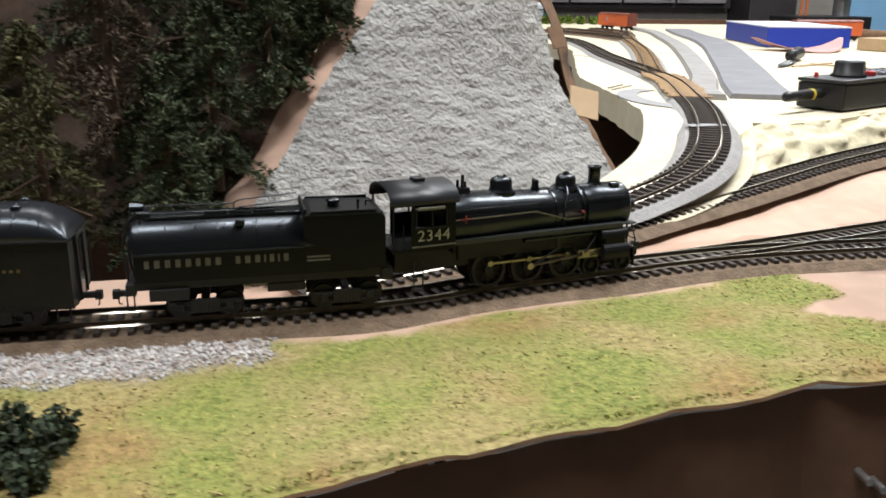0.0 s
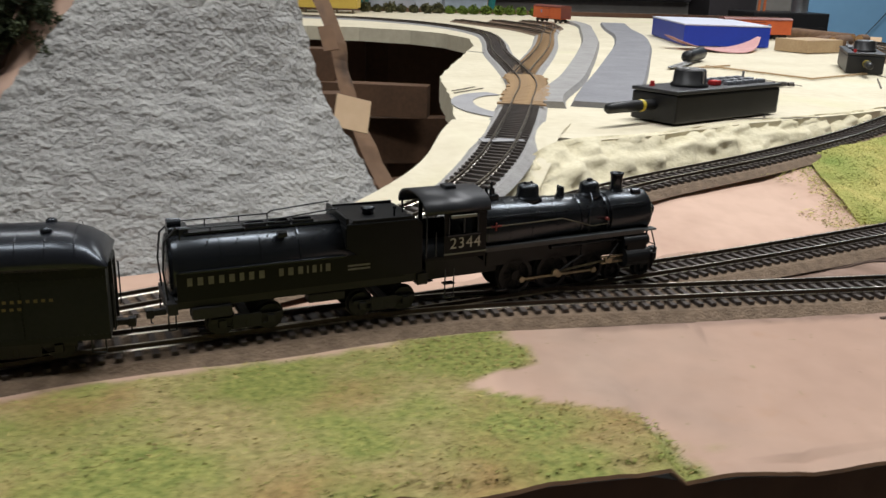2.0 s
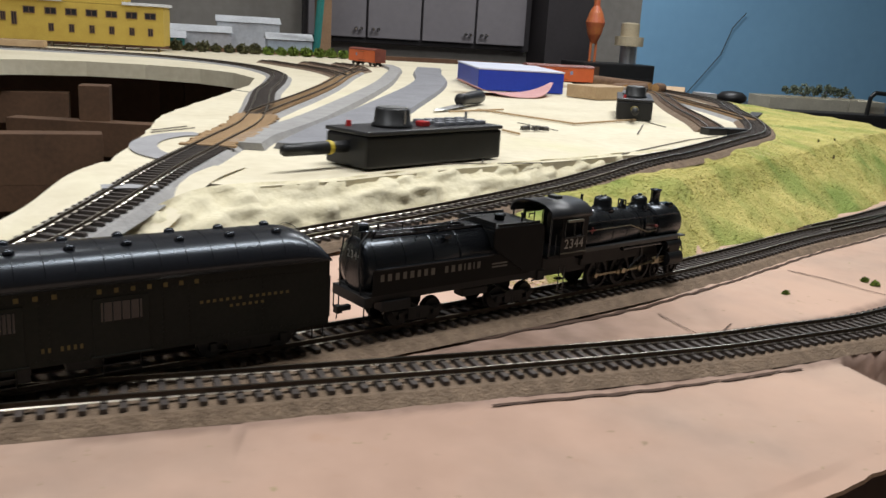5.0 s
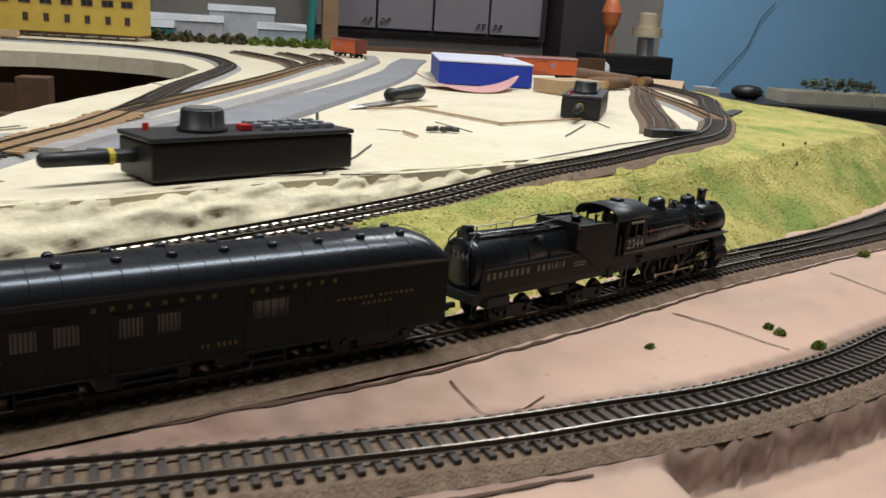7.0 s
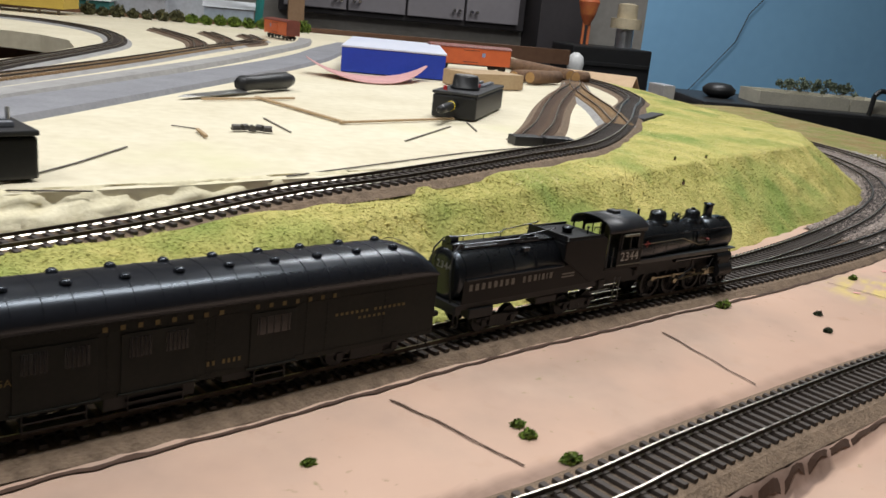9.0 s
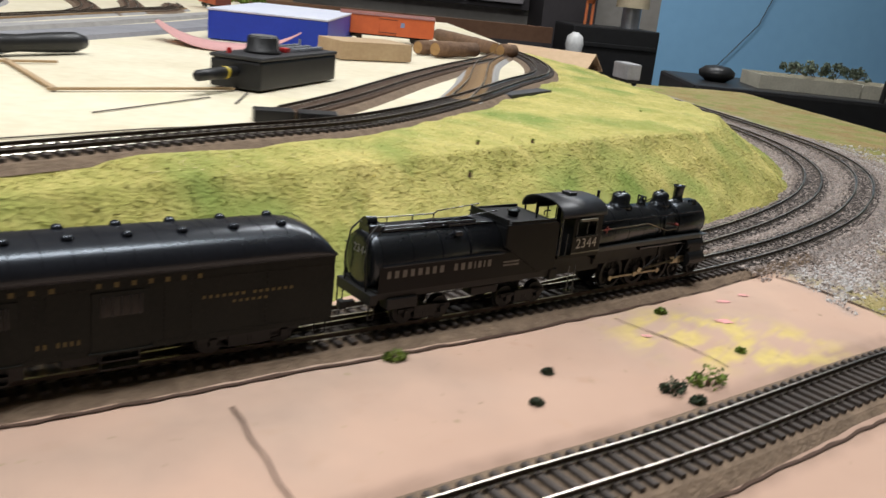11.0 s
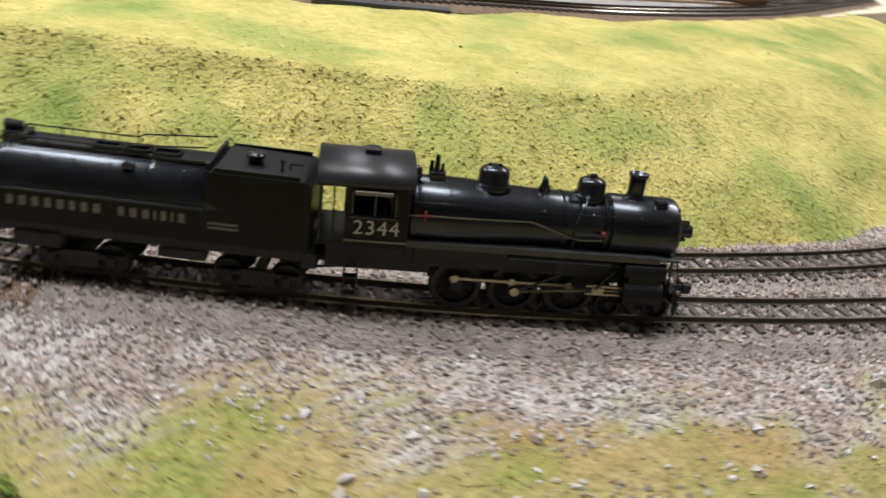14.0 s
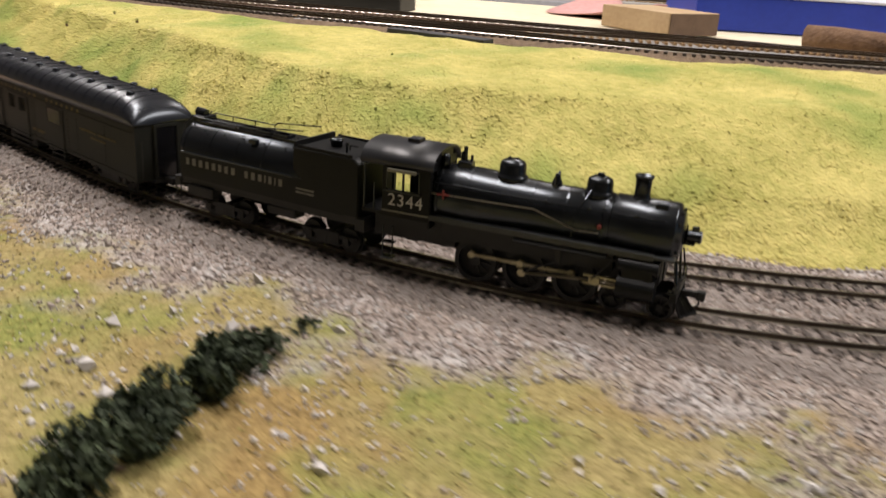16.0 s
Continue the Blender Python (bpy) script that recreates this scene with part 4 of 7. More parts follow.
log(1.083, 1.662, 0.0012, 0.0095, 0.075, 42, "short brown log with a pale cut end, on the table")
log(1.104, 1.643, 0.0012, 0.0105, 0.085, 40, "short brown log with a pale cut end, on the table")
log(1.16, 1.985, 0.0012, 0.0105, 0.24, -78, "long brown log lying on the table")
log(1.215, 1.735, 0.0012, 0.0100, 0.03, 35, "stubby brown log piece on the table")
knife = thing("knife", "table knife with a black handle lying on the table", "knife", m=pose(0.612, 1.185, 0.002, 0, 0, 54.5))
bm = bmesh.new()
vs = [bm.verts.new(p) for p in ((0, 0, 0.001), (0.03, -0.008, 0.001), (0.10, -0.009, 0.001), (0.10, 0.008, 0.001), (0.02, 0.006, 0.001), (0.01, 0, 0.003), (0.10, 0, 0.004))]
for q in ((0, 1, 5), (1, 2, 6, 5), (0, 5, 4), (5, 6, 3, 4), (0, 4, 3, 2, 1), (2, 3, 6)):
    bm.faces.new([vs[i] for i in q])
part("blade", bm, material("steel_blade", (0.55, 0.54, 0.52), 0.3, 0.9, scale=30), knife)
bm = bmesh.new()
lathe(bm, [(0.006, 0.095), (0.0085, 0.10), (0.0075, 0.12), (0.009, 0.15), (0.0095, 0.18), (0.006, 0.192)], 14, (0, 0, 0.009), "x")
part("handle", bm, BLACK, knife, "black moulded handle", smooth=True)
for x, y, L, r, w in ((0.634, 1.191, 0.105, 32, 0.0018), (0.685, 1.235, 0.16, -62, 0.0022), (0.755, 1.093, 0.14, 32, 0.0016), (0.64, 1.01, 0.03, -75, 0.0012)):
    bm = bmesh.new()
    box(bm, 0, -w, 0.0012, L, w, 0.0032, 0.0004)
    ob = finish("strip_wood_stick", bm, LIGHTWOOD)
    ob.matrix_basis = pose(x, y, 0.0, 0, 0, r)
    tagged(ob, "thin strip of bare wood lying on the table", "stick", "wood sticks")
for k in range(5):
    bm = bmesh.new()
    cyl(bm, (-0.003, 0, 0.003), (0.003, 0, 0.003), 0.0024, seg=10)
    box(bm, -0.0035, -0.0028, 0.0008, 0.0035, 0.0028, 0.0022, 0.0004)
    ob = finish("rail_clip", bm, material("dull_clip_metal", (0.12, 0.11, 0.10), 0.5, 0.6, scale=100))
    ob.matrix_basis = pose(0.668 + k * 0.006, 1.022 + (k % 2) * 0.004, 0.0006, 0, 0, 20 + 40 * k)
    tagged(ob, "small dull metal clip on the table", "clip", "loose metal clips")

# ---- yellow building at the back ----
YELLOW = material("yellow_board_wall", (0.56, 0.40, 0.07), 0.7, color2=(0.48, 0.33, 0.055), scale=30)
house = thing("yellow_building", "long yellow two-storey model building with many dark windows", "building", m=pose(0.254, 2.575, 0.0, 0, 0, 174))
bm = bmesh.new()
box(bm, 0, -0.12, 0.014, 0.505, 0, 0.112, 0.0008)
part("wall", bm, YELLOW, house)
bm = bmesh.new()
box(bm, -0.006, -0.126, 0.1125, 0.10, 0.008, 0.120, 0.001)
box(bm, 0.245, -0.126, 0.1125, 0.511, 0.008, 0.120, 0.001)
roof = part("roof", bm, material("white_roof", (0.72, 0.72, 0.72), 0.7, scale=20), house, "white roof")
bm = bmesh.new()
box(bm, 0.10, -0.12, 0.1125, 0.245, 0.0004, 0.17, 0.0008)
part("upper_storey", bm, YELLOW, house)


def window(x, z, w, h):
    bm = bmesh.new()
    for (x0, z0, x1, z1) in ((x - w / 2, z - h / 2, x + w / 2, z - h / 2 + 0.002), (x - w / 2, z + h / 2 - 0.002, x + w / 2, z + h / 2), (x - w / 2, z - h / 2, x - w / 2 + 0.002, z + h / 2), (x + w / 2 - 0.002, z - h / 2, x + w / 2, z + h / 2), (x - 0.0008, z - h / 2, x + 0.0008, z + h / 2)):
        box(bm, x0, 0.0003, z0, x1, 0.0022, z1)
    wf = part("window", bm, material("brown_window_frame", (0.16, 0.09, 0.05), 0.7, scale=50), house)
    bm = bmesh.new()
    box(bm, x - w / 2 + 0.001, 0.0003, z - h / 2 + 0.001, x + w / 2 - 0.001, 0.0012, z + h / 2 - 0.001)
    part("pane", bm, material("dark_pane", (0.03, 0.03, 0.035), 0.15, scale=30), wf)


for x in (0.032, 0.078, 0.127, 0.175, 0.224, 0.273, 0.324):
    window(x, 0.088, 0.028, 0.017)
for x in (0.032, 0.078, 0.127, 0.175, 0.224, 0.273):
    window(x, 0.048, 0.013, 0.020)
window(0.428, 0.070, 0.038, 0.036)
window(0.386, 0.070, 0.013, 0.022)
window(0.360, 0.066, 0.013, 0.032)
for x in (0.135, 0.195):
    window(x, 0.15, 0.028, 0.02)
for k in range(12):
    bm = bmesh.new()
    x = 0.01 + k * 0.0435
    box(bm, x, -0.006, 0, x + 0.006, -0.001, 0.014)
    part("stilt", bm, material("dark_stilt", (0.10, 0.07, 0.04), 0.8, scale=50), house)
bm = bmesh.new()
box(bm, -0.18, 2.50, 0.0006, -0.02, 2.545, 0.016, 0.001)
tagged(finish("wood_offcut", bm, LIGHTWOOD), "pale wood offcut lying before the yellow building", "offcut")


# ---- plants ----
def leaf_cloud(centres, leaf, seed, n):
    """Many small leaves around given clump centres (x, y, z, radius)."""
    rng = np.random.default_rng(seed)
    c = np.array(centres)
    k = rng.integers(0, len(c), n)
    d = rng.normal(size=(n, 3))
    d /= np.linalg.norm(d, axis=1)[:, None]
    p = c[k, :3] + d * (c[k, 3] * (0.55 + 0.5 * rng.random(n)))[:, None]
    a = rng.normal(size=(n, 3))
    a /= np.linalg.norm(a, axis=1)[:, None]
    b = np.cross(a, rng.normal(size=(n, 3)))
    b /= np.linalg.norm(b, axis=1)[:, None]
    s = (leaf * (0.6 + 0.8 * rng.random(n)))[:, None]
    v = np.stack([p - a * s, p + b * s * 0.55, p + a * s, p - b * s * 0.55], 1).reshape(-1, 3)
    me = bpy.data.meshes.new("crown")
    me.from_pydata(v.tolist(), [], np.arange(4 * n).reshape(-1, 4).tolist())
    return me


def foliage(name, dark, light):
    m = material(name, light, 0.85, color2=dark, scale=60)
    return island_mix(m, 0.45)


PINE = foliage("dark_conifer_foliage", (0.03, 0.046, 0.022), (0.105, 0.125, 0.058))
OLIVE = foliage("olive_conifer_foliage", (0.05, 0.052, 0.02), (0.15, 0.14, 0.06))
RUSTY = foliage("brownish_conifer_foliage", (0.055, 0.042, 0.026), (0.14, 0.095, 0.06))
HEDGE = foliage("dark_bush_foliage", (0.018, 0.030, 0.015), (0.055, 0.075, 0.036))
LEAF = foliage("bright_moss", (0.08, 0.13, 0.015), (0.20, 0.28, 0.04))
TRUNK = material("tree_bark", (0.13, 0.08, 0.05), 0.9, scale=80)


def needle_crown(h, r, seed, n):
    """Needle sprays along many drooping boughs, longest below, with gaps between the tiers."""
    rng = np.random.default_rng(seed)
    boughs = 90
    u = (np.arange(boughs) + rng.random(boughs)) / boughs
    ang = rng.random(boughs) * 6.283
    length = r * (1.04 - u) ** 0.8 * (0.65 + 0.5 * rng.random(boughs)) + 0.004
    k = rng.integers(0, boughs, n)
    f = rng.random(n) ** 0.6
    out = np.stack([np.cos(ang[k]), np.sin(ang[k]), np.zeros(n)], 1)
    side = np.stack([-np.sin(ang[k]), np.cos(ang[k]), np.zeros(n)], 1)
    wide = (rng.random(n) - 0.5) * 0.55 * length[k] * (1.1 - f)
    p = out * (f * length[k])[:, None] + side * wide[:, None]
    p[:, 2] = h * (0.06 + 0.94 * u[k]) - 0.35 * f ** 2 * length[k] + rng.normal(size=n) * 0.0016
    way = out * (0.5 + 0.6 * rng.random(n))[:, None] + side * rng.normal(size=n)[:, None] * 0.7
    way[:, 2] = rng.normal(size=n) * 0.55 + 0.15
    way /= np.linalg.norm(way, axis=1)[:, None]
    b = np.cross(way, rng.normal(size=(n, 3)))
    b /= np.linalg.norm(b, axis=1)[:, None]
    s = (0.0030 * (0.6 + 0.8 * rng.random(n)))[:, None]
    v = np.stack([p - way * s * 0.4, p + b * s * 0.2 + way * s * 0.3, p + way * s, p - b * s * 0.2 + way * s * 0.3], 1).reshape(-1, 3)
    me = bpy.data.meshes.new("crown")
    me.from_pydata(v.tolist(), [], np.arange(4 * n).reshape(-1, 4).tolist())
    return me


def conifer(x, y, z, h, r, seed, mat, n=2600, label=""):
    rng = random.Random(seed)
    top = thing("conifer_tree", label or "dark green model conifer on the mountain slope", "tree", "forest conifers", m=pose(x, y, z))
    bm = bmesh.new()
    cyl(bm, (0, 0, 0), (rng.uniform(-0.004, 0.004), 0, h), 0.004, 0.0008, 8)
    for k in range(14):
        a, u = rng.uniform(0, 6.28), 0.15 + 0.8 * k / 14
        L = r * (1.05 - u)
        cyl(bm, (0, 0, h * u), (L * math.cos(a), L * math.sin(a), h * u - 0.006), 0.0012, 0.0004, 5)
    part("trunk", bm, TRUNK, top)
    me = needle_crown(h, r, seed, n)
    me.materials.append(mat)
    ob = new("crown", me)
    ob.parent = top
    return top


rng = random.Random(11)
spots = [(-0.075, 0.535, -0.045, 0.085, 0.035), (-0.14, 0.525, -0.045, 0.125, 0.042), (-0.055, 0.575, -0.02, 0.11, 0.035), (-0.11, 0.57, 0.0, 0.14, 0.045), (-0.19, 0.55, -0.02, 0.16, 0.05), (-0.065, 0.625, 0.05, 0.14, 0.042), (-0.13, 0.62, 0.05, 0.16, 0.05), (-0.21, 0.60, 0.03, 0.18, 0.05), (-0.27, 0.55, -0.03, 0.17, 0.05), (-0.30, 0.60, 0.05, 0.2, 0.055), (-0.17, 0.66, 0.11, 0.17, 0.05), (-0.06, 0.675, 0.11, 0.15, 0.042), (-0.35, 0.53, -0.04, 0.2, 0.055), (-0.24, 0.66, 0.12, 0.2, 0.055), (-0.105, 0.70, 0.16, 0.18, 0.05)]
spots += [(-0.022, 0.606, 0.03, 0.085, 0.028), (0.012, 0.628, 0.062, 0.07, 0.024), (0.0, 0.645, 0.07, 0.10, 0.030), (0.03, 0.672, 0.105, 0.11, 0.034), (-0.02, 0.665, 0.09, 0.13, 0.036), (-0.085, 0.56, -0.03, 0.09, 0.034)]
for i, (x, y, z, h, r) in enumerate(spots):
    mat, tone = ((OLIVE, "olive green") if i in (1, 4, 8) else (RUSTY, "brownish green") if i in (3, 19) else (PINE, "dark green"))
    conifer(x, y, z, h, r, 40 + i, mat, 9000, tone + " model conifer with drooping boughs on the mountain slope")


def bush(name, x, y, z, clumps, mat, seed, n, leaf, label):
    top = thing(name, label, "bush", m=pose(x, y, z))
    bm = bmesh.new()
    for cx, cy, cz, r in clumps[:: max(1, len(clumps) // 10)]:
        cyl(bm, (cx * 0.6, cy * 0.6, -0.003), (cx, cy, cz), 0.0012, 0.0006, 5)
    part("stem", bm, TRUNK, top)
    me = leaf_cloud(clumps, leaf, seed, n)
    me.materials.append(mat)
    ob = new("foliage", me)
    ob.parent = top
    return top


def clumps(n, sx, sy, sz, r, seed, lean=(0, 0)):
    q = random.Random(seed)
    out = []
    for _ in range(n):
        u, v = q.uniform(-1, 1), q.uniform(-1, 1)
        h = q.random() * sz * (1 - 0.5 * abs(u))
        out.append((u * sx, v * sy, h + r * 0.6, r * q.uniform(0.7, 1.3)))
    return out


long_bush = bush("low_bush", 1.572, 1.168, -0.076, clumps(70, 0.060, 0.009, 0.013, 0.0052, 3), HEDGE, 5, 9000, 0.0016, "long dark green foam bush lying on the meadow")
long_bush.matrix_basis = pose(1.597, 1.170, -0.0765, 0, 0, -33.7)
bush("low_bush", -0.082, 0.293, -0.045, clumps(24, 0.014, 0.016, 0.012, 0.0055, 4), HEDGE, 6, 4000, 0.0017, "dark green foam bush near the layout edge")
bush("low_bush", -0.012, 0.468, -0.044, clumps(14, 0.014, 0.012, 0.018, 0.006, 8), LEAF, 9, 1500, 0.002, "bright green foam bush beside the track")
for i in range(16):
    x = 0.28 + 0.036 * i
    g = (0.011 + 0.006 * random.Random(i).random())
    tagged(bush("round_bush", x, 2.74 - 0.01 * (i % 3), 0.0, [(0, 0, g, g), (g * 0.5, 0, g * 0.8, g * 0.7), (-g * 0.5, 0.003, g * 0.9, g * 0.7)], OLIVE if i < 7 else LEAF, 60 + i, 350, 0.005, "small round model bush along the backdrop"), group="backdrop bushes")
for i, (x, y, r) in enumerate(((0.802, 0.622, 0.0028), (0.968, 0.797, 0.0034), (1.11, 0.7935, 0.0062), (1.09, 0.786, 0.0042), (1.023, 0.768, 0.0018), (1.035, 0.795, 0.0018), (1.098, 0.777, 0.0026), (0.788, 0.648, 0.002), (0.79, 0.64, 0.0024), (0.70, 0.618, 0.0014), (1.12, 0.873, 0.0022), (1.36, 0.945, 0.006), (1.145, 0.83, 0.0016))):
    tagged(bush("moss_tuft", x, y, ground_z(x, y), [(0, 0, r * 0.7, r), (r, r * 0.4, r * 0.5, r * 0.7), (-r * 0.8, r * 0.2, r * 0.4, r * 0.6)], HEDGE if i in (3, 4, 5, 6) else LEAF, 90 + i, 220, 0.0012, "tiny green moss tuft stuck on the ground"), group="moss tufts")
for i, (x, y, z) in enumerate(((1.032, 0.988, -0.011), (1.044, 1.032, 0.001), (1.146, 1.152, 0.001), (1.25, 1.26, 0.001), (1.09, 1.06, 0.0))):
    tagged(bush("moss_tuft", x, y, z - 0.003, [(0, 0, 0.0004, 0.0008), (0.0008, 0, 0.0003, 0.0006)], LEAF, 120 + i, 60, 0.0006, "tiny dark tuft on the grassy hill"), group="moss tufts")

# ---- bare planks of the unfinished crossing ----
crossing = thing("wooden_crossing", "pale bare wood planks of an unfinished track crossing", "crossing")
for k, (p, h) in enumerate([q for q in curve_pts(LINE_D, 0.0095)[0] if 0.83 < q[0].y < 1.06]):
    bm = bmesh.new()
    wide = 0.021 + 0.006 * noise.noise((k * 3.7, 1, 2))
    box(bm, -0.0036, -wide, -0.0012, 0.0036, wide, 0.0004, 0.0003)
    ob = part("plank", bm, TIEWOOD, crossing)
    ob.matrix_basis = pose(p.x, p.y, p.z - RAIL_H + 0.0005, 0, 0, math.degrees(math.atan2(h.y, h.x)) + 3 * noise.noise((k * 5.1, 7, 2)))

# ---- seams in the paper ground ----
SEAM = material("dark_gap", (0.075, 0.04, 0.024), 0.9, scale=100)


def seam(pts, half, label="dark gap between two paper sheets"):
    line = curve_pts([(x, y, 0) for x, y in pts], 0.004)[0]
    bm = bmesh.new()
    prev = None
    for k, (p, h) in enumerate(line):
        n = Vector((-h.y, h.x, 0))
        w = half * (0.5 + 0.9 * abs(noise.noise((p.x * 60, p.y * 60, 3))))
        q = p + n * 0.0015 * noise.noise((p.x * 80, p.y * 80, 6))
        row = [bm.verts.new((*(q + n * s * w).to_2d(), ground_z(q.x + n.x * s * w, q.y + n.y * s * w) + 0.0007)) for s in (1, -1)]
        if prev:
            bm.faces.new((prev[0], prev[1], row[1], row[0]))
        prev = row
    tagged(finish("paper_seam", bm, SEAM), label, "seam", kind="structure")


seam([(0.586, 0.5785), (0.596, 0.5476), (0.625, 0.566)], 0.0006)
seam([(0.737, 0.666), (0.757, 0.645), (0.782, 0.6185)], 0.0009)
seam([(0.905, 0.752), (0.917, 0.722), (0.929, 0.695)], 0.0009)
seam([(1.09, 0.862), (1.115, 0.835), (1.13, 0.812)], 0.0005)
seam([(1.2317, 0.950), (1.2504, 0.9273), (1.2681, 0.9018), (1.2843, 0.8874)], 0.0014, "dark fold in the paper ground")
seam([(0.46, 0.538), (0.55, 0.573), (0.63, 0.613), (0.72, 0.667), (0.82, 0.726), (0.95, 0.793), (1.03, 0.835), (1.14, 0.90), (1.222, 0.952)], 0.0016, "dark gap along the cork roadbed")
seam([(0.45, 0.468), (0.55, 0.482), (0.62, 0.498)], 0.0014, "dark gap along the cork roadbed")
seam([(0.86, 0.596), (0.99, 0.666), (1.08, 0.71), (1.2, 0.775)], 0.0012, "dark gap along the cork roadbed")

CHALK = material("pink_chalk", (0.80, 0.36, 0.36), 0.9, color2=(0.66, 0.36, 0.30), scale=120)
for x, y, w, r in ((1.1693, 0.8984, 0.0055, 20), (1.1884, 0.9106, 0.005, -30), (1.155, 0.868, 0.007, 10), (1.10, 0.842, 0.004, 40)):
    bm = bmesh.new()
    ring = []
    for k in range(18):
        a = 2 * math.pi * k / 18
        q = w * (0.7 + 0.5 * noise.noise((3 * math.cos(a), 3 * math.sin(a), x * 50)))
        px, py = x + q * math.cos(a), y + 0.55 * q * math.sin(a)
        ring.append(bm.verts.new((px, py, ground_z(px, py) + 0.0005)))
    mid = bm.verts.new((x, y, ground_z(x, y) + 0.0006))
    for k in range(18):
        bm.faces.new((mid, ring[k], ring[(k + 1) % 18]))
    tagged(finish("chalk_mark", bm, CHALK), "smudged pink chalk mark on the paper ground", "marking", kind="structure")

# ---- mountain's cardboard rim and the woodwork under the table ----
rim = thing("cardboard_sheet", "torn brown cardboard sheet along the mountain edge", "cardboard")
line = [(0.150, 0.712, 0.150), (0.163, 0.708, 0.108), (0.180, 0.702, 0.072), (0.190, 0.690, 0.030), (0.205, 0.672, -0.010), (0.225, 0.652, -0.045)]
pts = curve_pts(line, 0.006)[0]
bm = bmesh.new()
prev = None
for p, h in pts:
    w = 0.0095 + 0.003 * noise.noise((p.z * 60, 0, 2))
    row = [bm.verts.new(p + Vector((0, -0.002, 0))), bm.verts.new(p + Vector((w, 0.012, 0.002))), bm.verts.new(p + Vector((w, 0.015, 0.002))), bm.verts.new(p + Vector((0, 0.002, 0)))]
    if prev:
        for k in range(4):
            bm.faces.new((prev[k], prev[(k + 1) % 4], row[(k + 1) % 4], row[k]))
    prev = row
part("former", bm, CARD, rim)
for k, (x, z, w, h, r) in enumerate(((0.197, 0.021, 0.023, 0.023, 14), (0.182, 0.066, 0.010, 0.018, -10))):
    bm = bmesh.new()
    box(bm, -w / 2, -0.0006, -h / 2, w / 2, 0.0006, h / 2)
    ob = part("card_patch", bm, CARDLIGHT if k == 0 else CARD, rim, "pale tan card patch" if k == 0 else "")
    ob.matrix_basis = pose(x, 0.664 if k == 0 else 0.696, z, -32, r, 8)
FRAMEWOOD = material("framing_lumber", (0.13, 0.066, 0.033), 0.75, color2=(0.075, 0.038, 0.018), scale=14)
for x, y, z, L, w, h, r in ((-0.55, 1.42, -0.155, 0.76, 0.04, 0.075, 8), (-0.6, 1.75, -0.25, 1.3, 0.04, 0.09, 2), (-0.3, 1.30, -0.33, 0.7, 0.04, 0.09, 25), (0.02, 1.8, -0.15, 0.35, 0.04, 0.06, -14), (-0.2, 1.95, -0.12, 0.3, 0.04, 0.06, 4)):
    bm = bmesh.new()
    box(bm, 0, 0, 0, L, w, h, 0.001)
    ob = finish("framing_beam", bm, FRAMEWOOD)
    ob.matrix_basis = pose(x, y, z, 0, 0, r)
    tagged(ob, "rough wooden framing beam under the layout table", "beam", "table framing", "structure")
for x, y, s in ((0.14, 1.78, 0.05), (-0.12, 1.9, 0.045), (0.26, 2.1, 0.05), (-0.35, 1.7, 0.05)):
    bm = bmesh.new()
    box(bm, x, y, -0.95, x + s, y + s, -0.03, 0.001)
    tagged(finish("table_leg", bm, FRAMEWOOD), "wooden post holding up the layout table", "post", "table framing", "structure")
bm = bmesh.new()
box(bm, -1.1, 2.45, -0.95, 1.3, 2.5, -0.03)
tagged(finish("under_table_panel", bm, FASCIA), "dark panel closing the space under the table", "panel", kind="structure")
stand = thing("folding_stool", "round white-topped folding stool seen below the table", "stool", m=pose(0.02, 0.98, -0.95))
bm = bmesh.new()
cyl(bm, (0, 0, 0.66), (0, 0, 0.70), 0.15, seg=28)
part("seat", bm, material("off_white_seat", (0.62, 0.58, 0.52), 0.6, scale=8), stand)
for a in (0.5, 2.1, 3.6, 5.2):
    bm = bmesh.new()
    rod(bm, [(0.10 * math.cos(a), 0.10 * math.sin(a), 0.66), (0.2 * math.cos(a), 0.2 * math.sin(a), 0)], 0.008, 8)
    part("leg", bm, BLACK, stand)
bm = bmesh.new()
for x, z in ((0.2235, -0.083), (0.230, -0.087)):
    cyl(bm, (x, 0.328, z), (x, 0.3195, z), 0.0020, 0.0016, 12)
tagged(finish("screw", bm, material("screw_steel", (0.6, 0.6, 0.58), 0.3, 0.9, scale=50)), "bright steel screws in the brown fascia", "screw")

# ---- back of the room ----
bm = bmesh.new()
box(bm, -0.9, 2.80, -0.03, 1.6, 2.815, 0.012)
tagged(finish("backdrop_ledge", bm, FASCIA), "brown ledge along the back of the table", "ledge", kind="structure")
GREYDOOR = material("grey_cabinet_door", (0.21, 0.195, 0.205), 0.55, color2=(0.185, 0.17, 0.18), scale=4)
CABDARK = material("dark_cabinet", (0.035, 0.030, 0.032), 0.6, scale=6)
cabn = thing("wall_cabinet", "grey wall cabinet with paired knobs", "cabinet")
bm = bmesh.new()
box(bm, 0.80, 4.24, 0.02, 1.90, 4.296, 0.9, 0.003)
part("body", bm, CABDARK, cabn)
